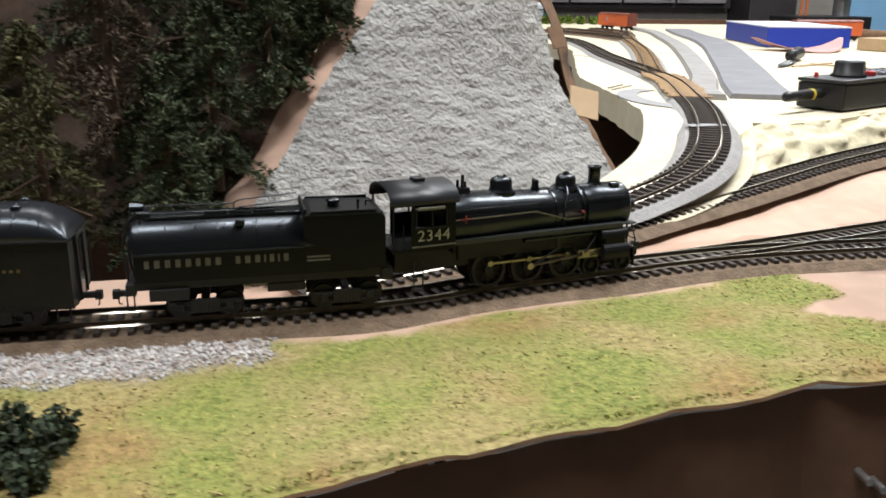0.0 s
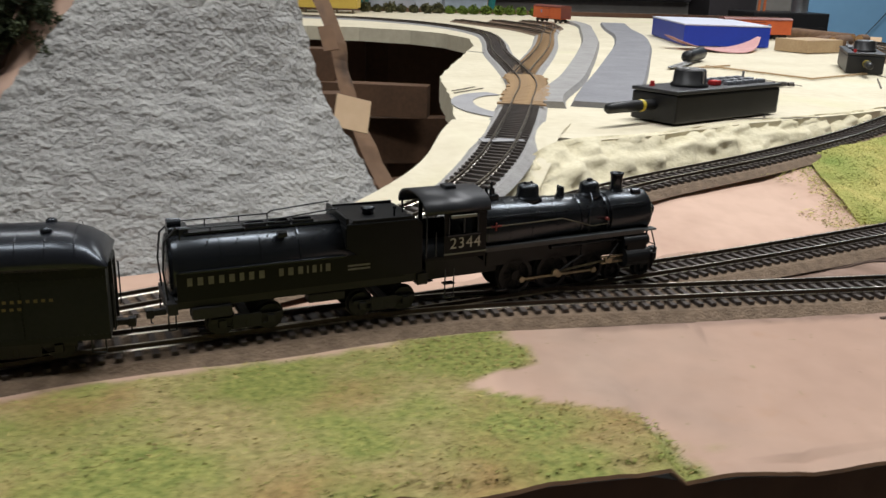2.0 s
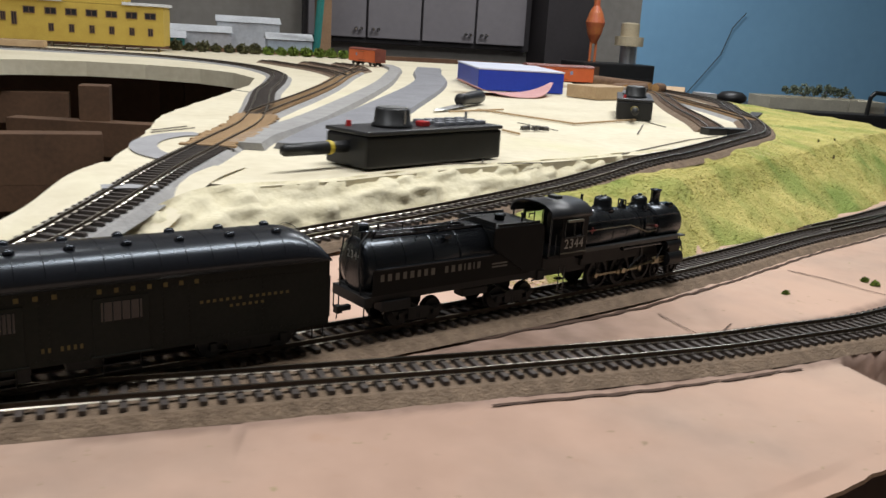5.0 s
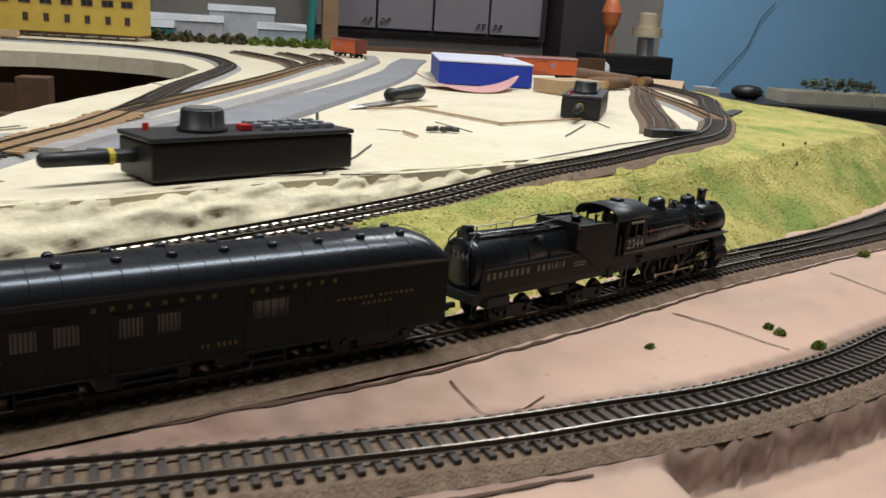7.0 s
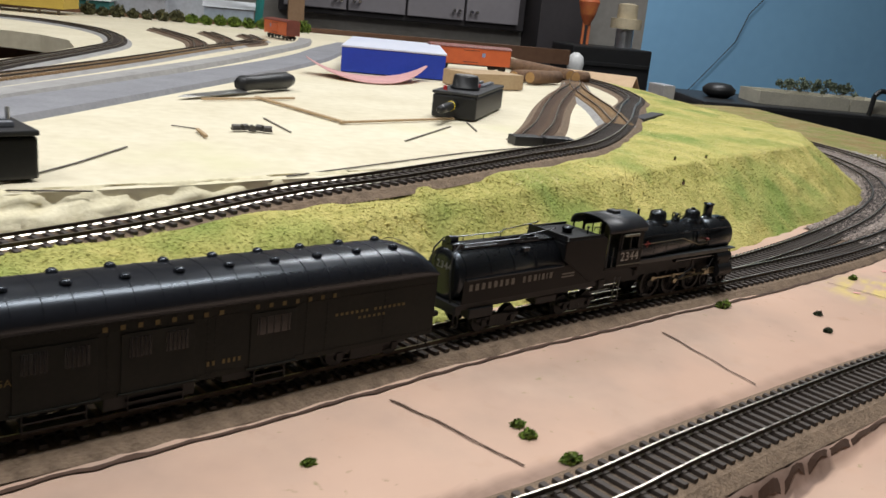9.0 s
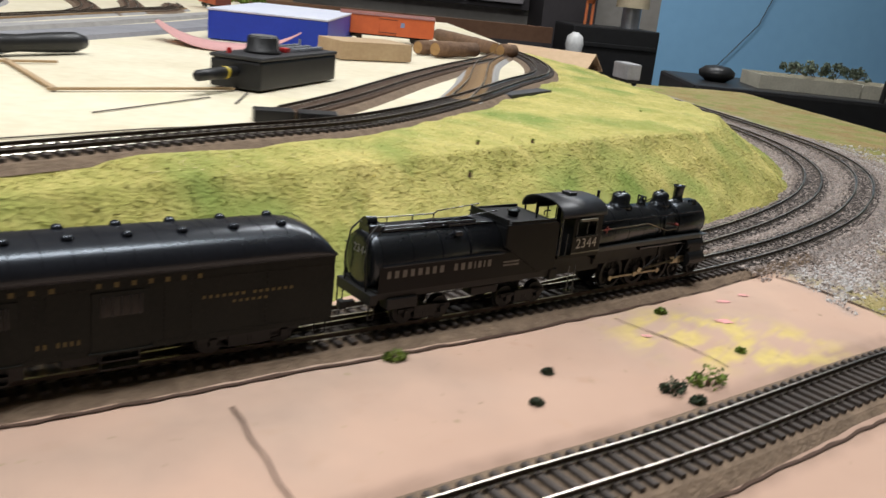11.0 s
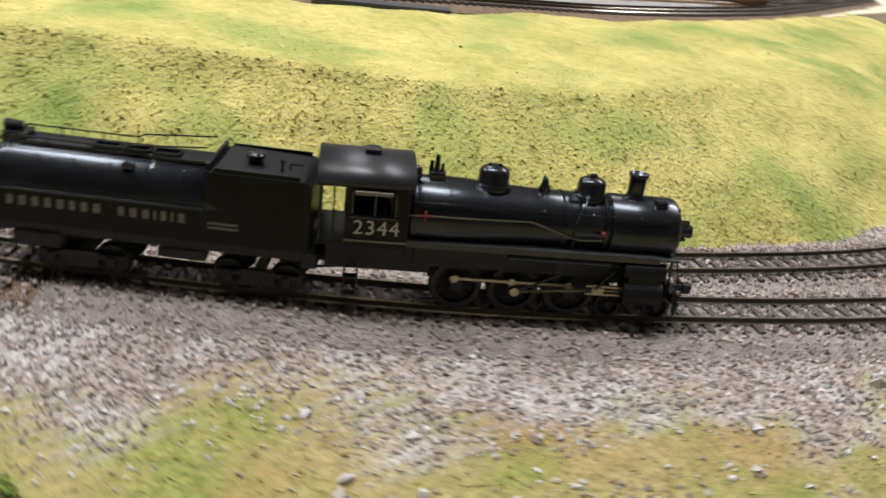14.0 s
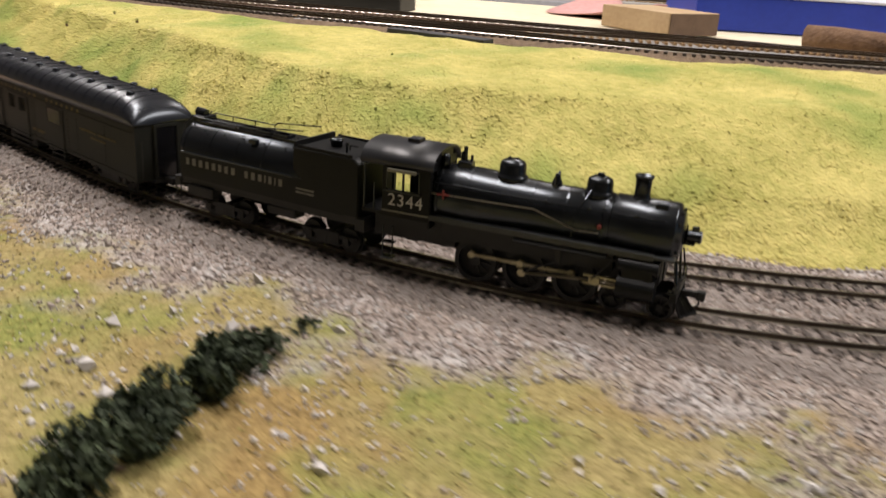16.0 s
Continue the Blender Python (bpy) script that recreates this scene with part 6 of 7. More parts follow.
def wheel(parent, x, y, r, mat, spokes=0, name="wheel"):
    bm = bmesh.new()
    sgn = 1 if y > 0 else -1
    seg = 22
    a, b = (x, y, r), (x, y + sgn * 2.2, r)
    if spokes:
        ring = bmesh.new()
        for (r0, r1, w0, w1) in ((r * 0.80, r, 0, 2.2),):
            v = []
            for i in range(seg):
                u = 2 * math.pi * i / seg
                c, s = math.cos(u), math.sin(u)
                v.append([bm.verts.new((x + q * c, y + sgn * w, r + q * s)) for q, w in ((r0, 0), (r1, 0), (r1, w1), (r0, w1))])
            for i in range(seg):
                p, q = v[i], v[(i + 1) % seg]
                for k in range(4):
                    bm.faces.new((p[k], p[(k + 1) % 4], q[(k + 1) % 4], q[k]))
        ring.free()
        for i in range(spokes):
            u = 2 * math.pi * i / spokes
            cyl(bm, (x, y + sgn * 1.2, r), (x + r * 0.85 * math.cos(u), y + sgn * 1.2, r + r * 0.85 * math.sin(u)), 0.45, 0.35, seg=5)
        cyl(bm, (x, y, r), (x, y + sgn * 2.4, r), r * 0.26, seg=12)
        cyl(bm, (x, y - sgn * 0.3, r), (x, y, r), r + 0.7, seg=seg)
    else:
        cyl(bm, (x, y - sgn * 0.5, r), (x, y, r), r + 0.7, seg=seg)
        cyl(bm, a, b, r, r * 0.97, seg=seg)
        cyl(bm, b, (x, y + sgn * 2.6, r), r * 0.25, seg=10)
    bmesh.ops.recalc_face_normals(bm, faces=bm.faces[:])
    return mpart(name, bm, mat, parent, flat=True)


def truck(parent, x, base, r, half=8.6, name="truck", mat=None):
    """A four-wheeled bogie with side frames, springs and journal boxes."""
    bm = bmesh.new()
    for s in (-1, 1):
        y = s * (half + 2.6)
        bev(bm, x - base * 0.72, min(y, y + s * 1.4), r + 0.6, x + base * 0.72, max(y, y + s * 1.4), r + 2.6, 0.3)
        bev(bm, x - base * 0.30, min(y, y + s * 1.8), r - 2.6, x + base * 0.30, max(y, y + s * 1.8), r + 3.4, 0.3)
        for q in (-1, 1):
            bev(bm, x + q * base / 2 - 1.6, min(y, y + s * 2.2), r - 1.6, x + q * base / 2 + 1.6, max(y, y + s * 2.2), r + 1.9, 0.4)
        rod(bm, [(x - base * 0.5, y + s, r - 1.2), (x - base * 0.2, y + s, r - 2.6), (x + base * 0.2, y + s, r - 2.6), (x + base * 0.5, y + s, r - 1.2)], 0.45, 5)
        for q in (-0.9, 0.9):
            cyl(bm, (x + q, y + s * 1.2, r - 2.2), (x + q, y + s * 1.2, r + 1.0), 0.8, seg=8)
    bev(bm, x - 1.8, -half - 3, r + 0.2, x + 1.8, half + 3, r + 3.0, 0.3)
    t = mpart(name, bm, mat or UNDER, parent, flat=True)
    for q in (-1, 1):
        for s in (-1, 1):
            wheel(t, x + q * base / 2, s * (half - 0.6), r, UNDER)
    return t


def coupler(parent, x, sgn, z=9.5):
    bm = bmesh.new()
    bev(bm, min(x, x + sgn * 6), -1.3, z - 1.2, max(x, x + sgn * 6), 1.3, z + 1.2, 0.3)
    bev(bm, min(x + sgn * 5, x + sgn * 8), -2.2, z - 1.8, max(x + sgn * 5, x + sgn * 8), 1.4, z + 1.8, 0.4)
    rod(bm, [(x + sgn * 6, 1, z - 1.5), (x + sgn * 6, 1.5, z - 5), (x + sgn * 5, 3.5, z - 6)], 0.3, 5)
    return mpart("coupler", bm, UNDER, parent, flat=True)


# -- locomotive: lengths in millimetres, x ahead, z above the rail --
loco = thing("steam_locomotive", "glossy black model steam locomotive numbered 2344 in white, on the track", "locomotive")
BZ, BR = 32.2, 11.3
bm = bmesh.new()
lathe(bm, [(11.6, -33.5), (12.9, -32), (12.9, -16), (12.3, -8), (BR, 6), (BR, 33), (10.9, 33.2)], 36, (0, 0, BZ), "x")
boiler = mpart("boiler", bm, LOCO, loco)
for x, r in ((-31, 13.05), (-20, 13.05), (-9, 12.55), (4, 11.6), (17, 11.5), (31, 11.5)):
    bm = bmesh.new()
    lathe(bm, [(r - 0.4, x - 0.5), (r, x - 0.45), (r, x + 0.45), (r - 0.4, x + 0.5)], 36, (0, 0, BZ), "x")
    mpart("boiler_band", bm, LOCO, boiler, flat=True)
bm = bmesh.new()
lathe(bm, [(11.2, 33), (11.7, 33.4), (11.7, 54.6), (11.2, 55.6), (9.4, 56), (8.8, 57), (5, 57.8), (1.5, 58)], 36, (0, 0, BZ), "x")
smokebox = mpart("smokebox", bm, LOCO, loco)
for k in range(10):
    u = 2 * math.pi * k / 10
    bm = bmesh.new()
    bev(bm, 56.0, 9.3 * math.cos(u) - 0.5, BZ + 9.3 * math.sin(u) - 0.5, 57.1, 9.3 * math.cos(u) + 0.5, BZ + 9.3 * math.sin(u) + 0.5, 0.15)
    mpart("door_dog", bm, LOCO, smokebox, flat=True)
bm = bmesh.new()
rod(bm, [(57.8, -5.5, BZ), (58.4, 5.5, BZ)], 0.35)
rod(bm, [(58.1, 0, BZ - 4), (58.4, 0, BZ + 4)], 0.35)
mpart("door_bar", bm, LOCO, smokebox, flat=True)
bm = bmesh.new()
lathe(bm, [(4.4, 42.2), (3.4, 43.8), (2.9, 44.6), (2.75, 46), (2.85, 51.2), (3.3, 51.5), (3.3, 52.5), (2.7, 52.6), (2.4, 48)], 24, (41.5, 0, 0))
mpart("smokestack", bm, LOCO, loco)
bm = bmesh.new()
cyl(bm, (47.5, -4.6, 43), (51.5, -4.6, 43), 1.7, 1.7, 12)
bev(bm, 48.2, -5.4, 40, 50.8, -3.8, 42, 0.2)
mpart("air_pump_head", bm, LOCO, loco, flat=True)
for nm, x, r, top in (("sand_dome", 26.5, 4.7, 49.8), ("steam_dome", -6, 5.0, 51.2)):
    bm = bmesh.new()
    low = BZ + (11.0 if x > 0 else 12.0)
    lathe(bm, [(r + 1.9, low - 1.2), (r + 0.6, low + 0.4), (r, low + 1.4), (r * 0.99, top - 2.6), (r * 0.9, top - 1.2), (r * 0.6, top - 0.3), (r * 0.2, top)], 26, (x, 0, 0))
    dome = mpart(nm, bm, LOCO, loco)
    bm = bmesh.new()
    if nm == "sand_dome":
        cyl(bm, (x, 0, top - 0.4), (x, 0, top + 0.9), 1.5, 1.3, 10)
        for q in (-1, 1):
            rod(bm, [(x - 2, q * 4.6, 44.5), (x - 3, q * 8.4, 41.6), (x - 6, q * 11.2, 35), (x - 6, q * 11.6, 27)], 0.3)
        mpart("sand_pipe", bm, LOCO, dome, flat=True)
    else:
        for q in (-1.6, 1.6):
            cyl(bm, (x + q, 0, top - 0.6), (x + q, 0, top + 0.5), 0.7, 0.6, 8)
        mpart("safety_valve", bm, LOCO, dome, flat=True)
bm = bmesh.new()
for q in (-1, 1):
    rod(bm, [(11, q * 2.4, 42.6), (11, q * 2.6, 47.2), (11, q * 2.0, 48.2)], 0.45)
rod(bm, [(11, -2.4, 47.8), (11, 2.4, 47.8)], 0.4)
bev(bm, 10, -2.8, 42.4, 12, 2.8, 43.6, 0.3)
bell_frame = mpart("bell_frame", bm, LOCO, loco, flat=True)
bm = bmesh.new()
lathe(bm, [(2.2, 43.8), (1.9, 44.4), (1.3, 46), (1.0, 47.4), (0.5, 48.2)], 14, (11, 0, 0))
mpart("bell", bm, LOCO, bell_frame)
bm = bmesh.new()
bev(bm, -27, -2.6, 44, -21.5, 2.6, 47.4, 0.8)
cyl(bm, (-24.6, -0.6, 47), (-24.6, -0.6, 53.2), 0.9, 0.75, 8)
cyl(bm, (-26.2, 1.0, 47), (-26.2, 1.0, 50.6), 0.8, 0.6, 8)
cyl(bm, (-22.6, 1.2, 47), (-22.6, 1.2, 49.6), 0.6, 0.5, 8)
mpart("whistle_turret", bm, LOCO, loco, flat=True)
bm = bmesh.new()
lathe(bm, [(1.6, 44.4), (1.8, 46), (1.8, 48.6), (1.0, 49.8)], 14, (-31.2, -3.4, 0))
mpart("generator", bm, LOCO, loco)
# cab
CB, CF, EAVE, SILL = -52.5, -33.0, 44.8, 25.4
bm = bmesh.new()
bev(bm, -61, -14, SILL - 2.4, CF, 14, SILL - 0.8, 0.3)
cab = mpart("cab_floor", bm, LOCO, loco, flat=True)
for s in (-1, 1):
    cab_parts = bmesh.new()
    y0, y1 = (13.4, 14.2) if s > 0 else (-14.2, -13.4)
    bev(cab_parts, CB, y0, SILL - 2.6, CF, y1, 34.4, 0.15)
    bev(cab_parts, CF - 4, y0, 34.4, CF, y1, EAVE + 0.4, 0.15)
    bev(cab_parts, CB, y0, 34.4, CB + 1.6, y1, EAVE + 0.4, 0.15)
    bev(cab_parts, CB + 1.6, y0, 42.8, CF - 4, y1, EAVE + 0.4, 0.15)
    mpart("cab_side", cab_parts, LOCO, cab, flat=True)
    bm = bmesh.new()
    rod(bm, [(-60.2, s * 13.6, SILL - 0.8), (-60.2, s * 13.6, EAVE + 0.4)], 0.5, 6)
    rod(bm, [(-56, s * 13.9, SILL - 0.8), (-56, s * 13.9, 36)], 0.3, 6)
    mpart("cab_post", bm, LOCO, cab, flat=True)
cab_parts = bmesh.new()
bev(cab_parts, CF - 0.6, -13.4, 20, CF + 0.2, 13.4, 36, 0.1)
bev(cab_parts, CF - 0.6, -13.4, 36, CF + 0.2, -12.2, 47, 0.1)
bev(cab_parts, CF - 0.6, 12.2, 36, CF + 0.2, 13.4, 47, 0.1)
bev(cab_parts, CF - 0.6, -8.2, 36, CF + 0.2, 8.2, 51.4, 0.1)
bev(cab_parts, CF - 0.6, -12.2, 43.4, CF + 0.2, 12.2, 47, 0.1)
mpart("cab_front", cab_parts, LOCO, cab, flat=True)
bm = bmesh.new()
arch(bm, -61.5, CF + 1.2, 15.2, EAVE, 52.2, None, 20, 2.25, 0.9)
mpart("cab_roof", bm, LOCO_ROOF, cab)
bm = bmesh.new()
bev(bm, -47.5, -3.0, 51.6, -42.5, 3.0, 53.8, 0.5)
mpart("roof_hatch", bm, LOCO_ROOF, cab, flat=True)
for s in (-1, 1):
    bm = bmesh.new()
    y = s * 14.3
    bev(bm, -50, min(y, y + s * 1.6), 42.0, -38.5, max(y, y + s * 1.6), 43.3, 0.2)
    mpart("awning", bm, AWNING, cab, "grey sun awning above the cab window", flat=True)
    bm = bmesh.new()
    for x in (CB + 1.6, (CB + CF) / 2 - 1.2, CF - 4.6):
        bev(bm, x, min(y, y + s * 0.3), 34.2, x + 0.7, max(y, y + s * 0.3), 42.8, 0.1)
    bev(bm, CB + 1, min(y, y + s * 1.0), 33.6, CF - 3.4, max(y, y + s * 1.0), 34.4, 0.1)
    mpart("window_frame", bm, LOCO, cab, flat=True)
    bm = bmesh.new()
    bev(bm, CB, min(y, y + s * 0.4), SILL - 0.4, CF, max(y, y + s * 0.4), SILL + 0.3, 0.1)
    mpart("sill_strip", bm, AWNING, cab, flat=True)
    words("2344", (CB + CF) / 2, y + s * 0.02, 29.9, 7.2, WHITE_LETTER, cab, (90, 0, 0) if s < 0 else (90, 0, 180), "cab_number", 0.0)
bm = bmesh.new()
bev(bm, -38, -10.5, 22, -34, 10.5, 42, 0.8)
cyl(bm, (-38, 0, 31), (-39.5, 0, 31), 3.4, seg=14)
mpart("backhead", bm, UNDER, cab, flat=True)
# running boards, pipes, valves
for s in (-1, 1):
    bm = bmesh.new()
    y0, y1 = sorted((s * 9.5, s * 14.0))
    bev(bm, -33, y0, 25.4, 50, y1, 26.3, 0.2)
    bev(bm, -33, *sorted((s * 13.7, s * 14.1))[:1], 24.0, 50, sorted((s * 13.7, s * 14.1))[1], 25.6, 0.1)
    bev(bm, 50, y0, 25.0, 57, y1, 25.9, 0.2)
    # lighter grey than the engine paint: the board's highlight is put into the colour
    mpart("running_board", bm, material("worn_running_board", (0.05, 0.055, 0.055), 0.35, color2=(0.025, 0.027, 0.028), scale=200), loco, "black running board with its highlight put into the grey", flat=True)
    bm = bmesh.new()
    rod(bm, [(-33, s * 13.2, 35.4), (-10, s * 12.9, 35.6), (6, s * 11.9, 35.6), (12, s * 11.9, 33.6), (22, s * 11.9, 30.2), (30, s * 11.9, 30.6)], 0.27)
    mpart("feed_pipe", bm, STEEL, loco, "bare metal pipe along the boiler", flat=True)
    bm = bmesh.new()
    rod(bm, [(-33, s * 11.9, 39.6), (4, s * 10.9, 39.2), (52, s * 10.6, 39.2)], 0.27)
    for x in (-22, -6, 10, 26, 42):
        cyl(bm, (x, s * 9.4, 39.3), (x, s * 11.3, 39.3), 0.5, seg=6)
    mpart("handrail", bm, LOCO, loco, flat=True)
    bm = bmesh.new()
    cyl(bm, (30, s * 11, 33), (30, s * 12.6, 33), 0.9, 0.7, 8)
    mpart("valve_handle", bm, REDPAINT, loco, "red painted valve handle", flat=True)
    bm = bmesh.new()
    rod(bm, [(-28, s * 13.3, 33.6), (-28, s * 13.4, 37.2)], 0.42)
    rod(bm, [(-30.4, s * 13.4, 35.4), (-25.6, s * 13.4, 35.6)], 0.42)
    mpart("valve_handle", bm, REDPAINT, loco, "red painted valve handle", flat=True)
    bm = bmesh.new()
    cyl(bm, (0, s * 12.4, 22.6), (34, s * 12.4, 22.6), 1.5, seg=14)
    mpart("air_reservoir", bm, LOCO, loco, flat=True)
    # cylinders and valve gear
    bm = bmesh.new()
    cyl(bm, (39, s * 13.4, 12.5), (52, s * 13.4, 12.5), 4.6, seg=20)
    bev(bm, 40, *[sorted((s * 7, s * 15.6))[0]], 14, 51, sorted((s * 7, s * 15.6))[1], 21, 0.8)
    cyl(bm, (38.6, s * 12.6, 20.6), (52.4, s * 12.6, 20.6), 3.0, seg=16)
    bev(bm, 42, sorted((s * 6, s * 9))[0], 20, 49, sorted((s * 6, s * 9))[1], 26, 0.6)
    cylinder = mpart("cylinder", bm, LOCO, loco, flat=True)
    bm = bmesh.new()
    bev(bm, 27, sorted((s * 13, s * 14.2))[0], 13.6, 39, sorted((s * 13, s * 14.2))[1], 14.5, 0.15)
    bev(bm, 27, sorted((s * 13, s * 14.2))[0], 10.6, 39, sorted((s * 13, s * 14.2))[1], 11.5, 0.15)
    bev(bm, 29, sorted((s * 12.6, s * 14.6))[0], 11.3, 33, sorted((s * 12.6, s * 14.6))[1], 13.8, 0.3)
    cyl(bm, (33, s * 13.5, 12.5), (39, s * 13.5, 12.5), 0.6, seg=8)
    mpart("crosshead_guide", bm, STEEL, cylinder, "bright steel crosshead guide", flat=True)
    bm = bmesh.new()
    rod(bm, [(-6, s * 13.2, 24.5), (22, s * 13.2, 24), (40, s * 12.8, 21)], 0.4)
    bev(bm, 16, sorted((s * 12.6, s * 13.6))[0], 16, 18, sorted((s * 12.6, s * 13.6))[1], 24.5, 0.2)
    rod(bm, [(17, s * 13.6, 17), (5, s * 14.2, 10.5)], 0.45)
    rod(bm, [(30, s * 14.4, 13), (36, s * 13.8, 20.5)], 0.4)
    mpart("valve_gear", bm, UNDER, loco, flat=True)
    bm = bmesh.new()
    bev(bm, -27, sorted((s * 12.6, s * 14.2))[0], 4.2, -22, sorted((s * 12.6, s * 14.2))[1], 4.9, 0.15)
    bev(bm, -52, sorted((s * 11, s * 14.4))[0], 4.4, -47, sorted((s * 11, s * 14.4))[1], 5.1, 0.15)
    rod(bm, [(-51.5, s * 14, 4.8), (-51.5, s * 14, 18.6)], 0.3)
    rod(bm, [(-47.5, s * 14, 4.8), (-47.5, s * 14, 18.6)], 0.3)
    bev(bm, -52, sorted((s * 11, s * 14.4))[0], 11, -47, sorted((s * 11, s * 14.4))[1], 11.6, 0.15)
    mpart("cab_step", bm, LOCO, loco, flat=True)
bm = bmesh.new()
bev(bm, -40, -4, 11, 52, 4, 21, 0.6)
bev(bm, -58, -8, 12, -24, 8, 22.8, 0.6)
bev(bm, -30, -9.4, 15, 36, 9.4, 25, 1.0)
mpart("frame", bm, UNDER, loco, flat=True)
for x in (-15, 4, 23):
    for s in (-1, 1):
        wheel(loco, x, s * 7.2, 9.0, UNDER, 12, "driving_wheel")
for x in (37, 54):
    for s in (-1, 1):
        wheel(loco, x, s * 7.2, 4.9, UNDER, 8, "pilot_wheel")
for s in (-1, 1):
    bm = bmesh.new()
    y0, y1 = sorted((s * 10.0, s * 10.9))
    bev(bm, -16, y0, 8.4, 24, y1, 9.6, 0.2)
    for x in (-15, 4, 23):
        cyl(bm, (x, s * 9.6, 9), (x, s * 11.3, 9), 1.5, 1.4, 12)
    mpart("side_rod", bm, STEEL, loco, "bare brass-coloured side rod", flat=True)
    bm = bmesh.new()
    rod(bm, [(4, s * 11.9, 9), (31, s * 13.4, 12.4)], 0.6, 6)
    cyl(bm, (4, s * 11.3, 9), (4, s * 12.6, 9), 1.8, 1.6, 12)
    mpart("main_rod", bm, STEEL, loco, "bare brass-coloured main rod", flat=True)
bm = bmesh.new()
rod(bm, [(34, 0, 5), (57, 0, 5)], 1.4)
mpart("pilot_truck", bm, UNDER, loco, flat=True)
# pilot, headlight, front rails
bm = bmesh.new()
bev(bm, 57, -13, 8.6, 59.4, 13, 12.4, 0.4)
for k in range(-6, 7):
    rod(bm, [(59, k * 1.9, 9.4), (65.5 - abs(k) * 0.75, k * 1.25, 2.2)], 0.5, 5)
rod(bm, [(60.8, -8.4, 2.2), (65.6, 0, 2.0), (60.8, 8.4, 2.2)], 0.6, 5)
pilot = mpart("pilot", bm, LOCO, loco, flat=True)
bm = bmesh.new()
for s in (-1, 1):
    rod(bm, [(58.4, s * 12, 12), (58.6, s * 12, 16.4), (57.4, s * 9.6, 24)], 0.35, 5)
    rod(bm, [(58, s * 6, 12.4), (56.5, s * 7.2, 25)], 0.5, 5)
    bev(bm, 56, min(s * 9.5, s * 12.5), 12.2, 59, max(s * 9.5, s * 12.5), 12.9, 0.2)
rod(bm, [(59, -12, 16.4), (60.4, 0, 15.6), (59, 12, 16.4)], 0.3, 5)
mpart("front_handrail", bm, LOCO, pilot, flat=True)
bm = bmesh.new()
bev(bm, 57, -2.0, 28.8, 61.6, 2.0, 29.6, 0.2)
cyl(bm, (58.8, 0, 32), (63.4, 0, 32), 2.2, 2.5, 18)
cyl(bm, (58, 0, 32), (58.8, 0, 32), 1.2, 2.1, 12)
bev(bm, 60, -0.9, 34, 62.4, 0.9, 36, 0.3)
headlight = mpart("headlight", bm, LOCO, loco, flat=True)
bm = bmesh.new()
cyl(bm, (63.3, 0, 32), (63.7, 0, 32), 2.0, 1.9, 16)
mpart("lens", bm, material("headlight_glass", (0.5, 0.5, 0.48), 0.1, scale=20), headlight)
coupler(loco, 60, 1)

STRETCH = 1.085
WHEEL_SPOTS, SIDE_RODS = {}, []
for ob in loco.children_recursive:
    stretch = ob.matrix_basis.translation.x * (STRETCH - 1)
    if ob.name.split(".")[0] in ("driving_wheel", "pilot_wheel"):
        xs = [v.co.x for v in ob.data.vertices]
        mid = (min(xs) + max(xs)) / 2
        rad = 0.009 if ob.name.startswith("driving") else 0.0049
        ob.data.transform(Matrix.Translation((-mid, 0, -rad)))
        ob.matrix_basis = Matrix.Translation((mid * STRETCH, 0, rad))
        if rad == 0.009:
            WHEEL_SPOTS[ob] = mid * STRETCH
    elif ob.name.startswith("side_rod"):
        ob.data.transform(Matrix.Diagonal((STRETCH, 1, 1, 1)))
        SIDE_RODS.append(ob)
    elif ob.name.startswith("cab_number"):
        ob.matrix_basis.translation.x += stretch
    else:
        ob.data.transform(Matrix.Diagonal((STRETCH, 1, 1, 1)))

# -- tender --
tender = thing("tender", "black model tender with round tank and fuel bunker, grey lettering", "tender")
TZ, TR = 29.4, 13.6
bm = bmesh.new()
lathe(bm, [(9, -65.4), (12.4, -64.6), (13.4, -63), (TR, -61), (TR, 34)], 36, (0, 0, TZ), "x")
tank = mpart("tank", bm, LOCO, tender)
for x in (-61, -45, -29, -13):
    bm = bmesh.new()
    lathe(bm, [(TR - 0.3, x - 0.4), (TR + 0.18, x - 0.35), (TR + 0.18, x + 0.35), (TR - 0.3, x + 0.4)], 36, (0, 0, TZ), "x")
    mpart("tank_band", bm, LOCO, tank, flat=True)
bm = bmesh.new()
prof = [(6, 33), (29, 18.4), (41, 18.4), (41, 41.5), (38, 43.4), (9, 44.2), (6, 42)]
for s0, s1 in ((-14.6, 14.6),):
    a = [bm.verts.new((x, s0, z)) for x, z in prof]
    b = [bm.verts.new((x, s1, z)) for x, z in prof]
    bm.faces.new(a[::-1])
    bm.faces.new(b)
    for i in range(len(prof)):
        j = (i + 1) % len(prof)
        bm.faces.new((a[i], a[j], b[j], b[i]))
bmesh.ops.recalc_face_normals(bm, faces=bm.faces[:])
bmesh.ops.bevel(bm, geom=bm.edges[:], offset=0.5, segments=2, affect="EDGES")
bunker = mpart("bunker", bm, LOCO, tender, flat=True)
bm = bmesh.new()
bev(bm, 6, -14.9, 42.6, 38, 14.9, 43.3, 0.2)
for s in (-1, 1):
    bev(bm, 9, min(s * 13.6, s * 14.4), 43, 37, max(s * 13.6, s * 14.4), 44.8, 0.2)
bev(bm, 6.2, -14, 43, 7.4, 14, 45.8, 0.2)
mpart("bunker_coaming", bm, LOCO, bunker, flat=True)
bm = bmesh.new()
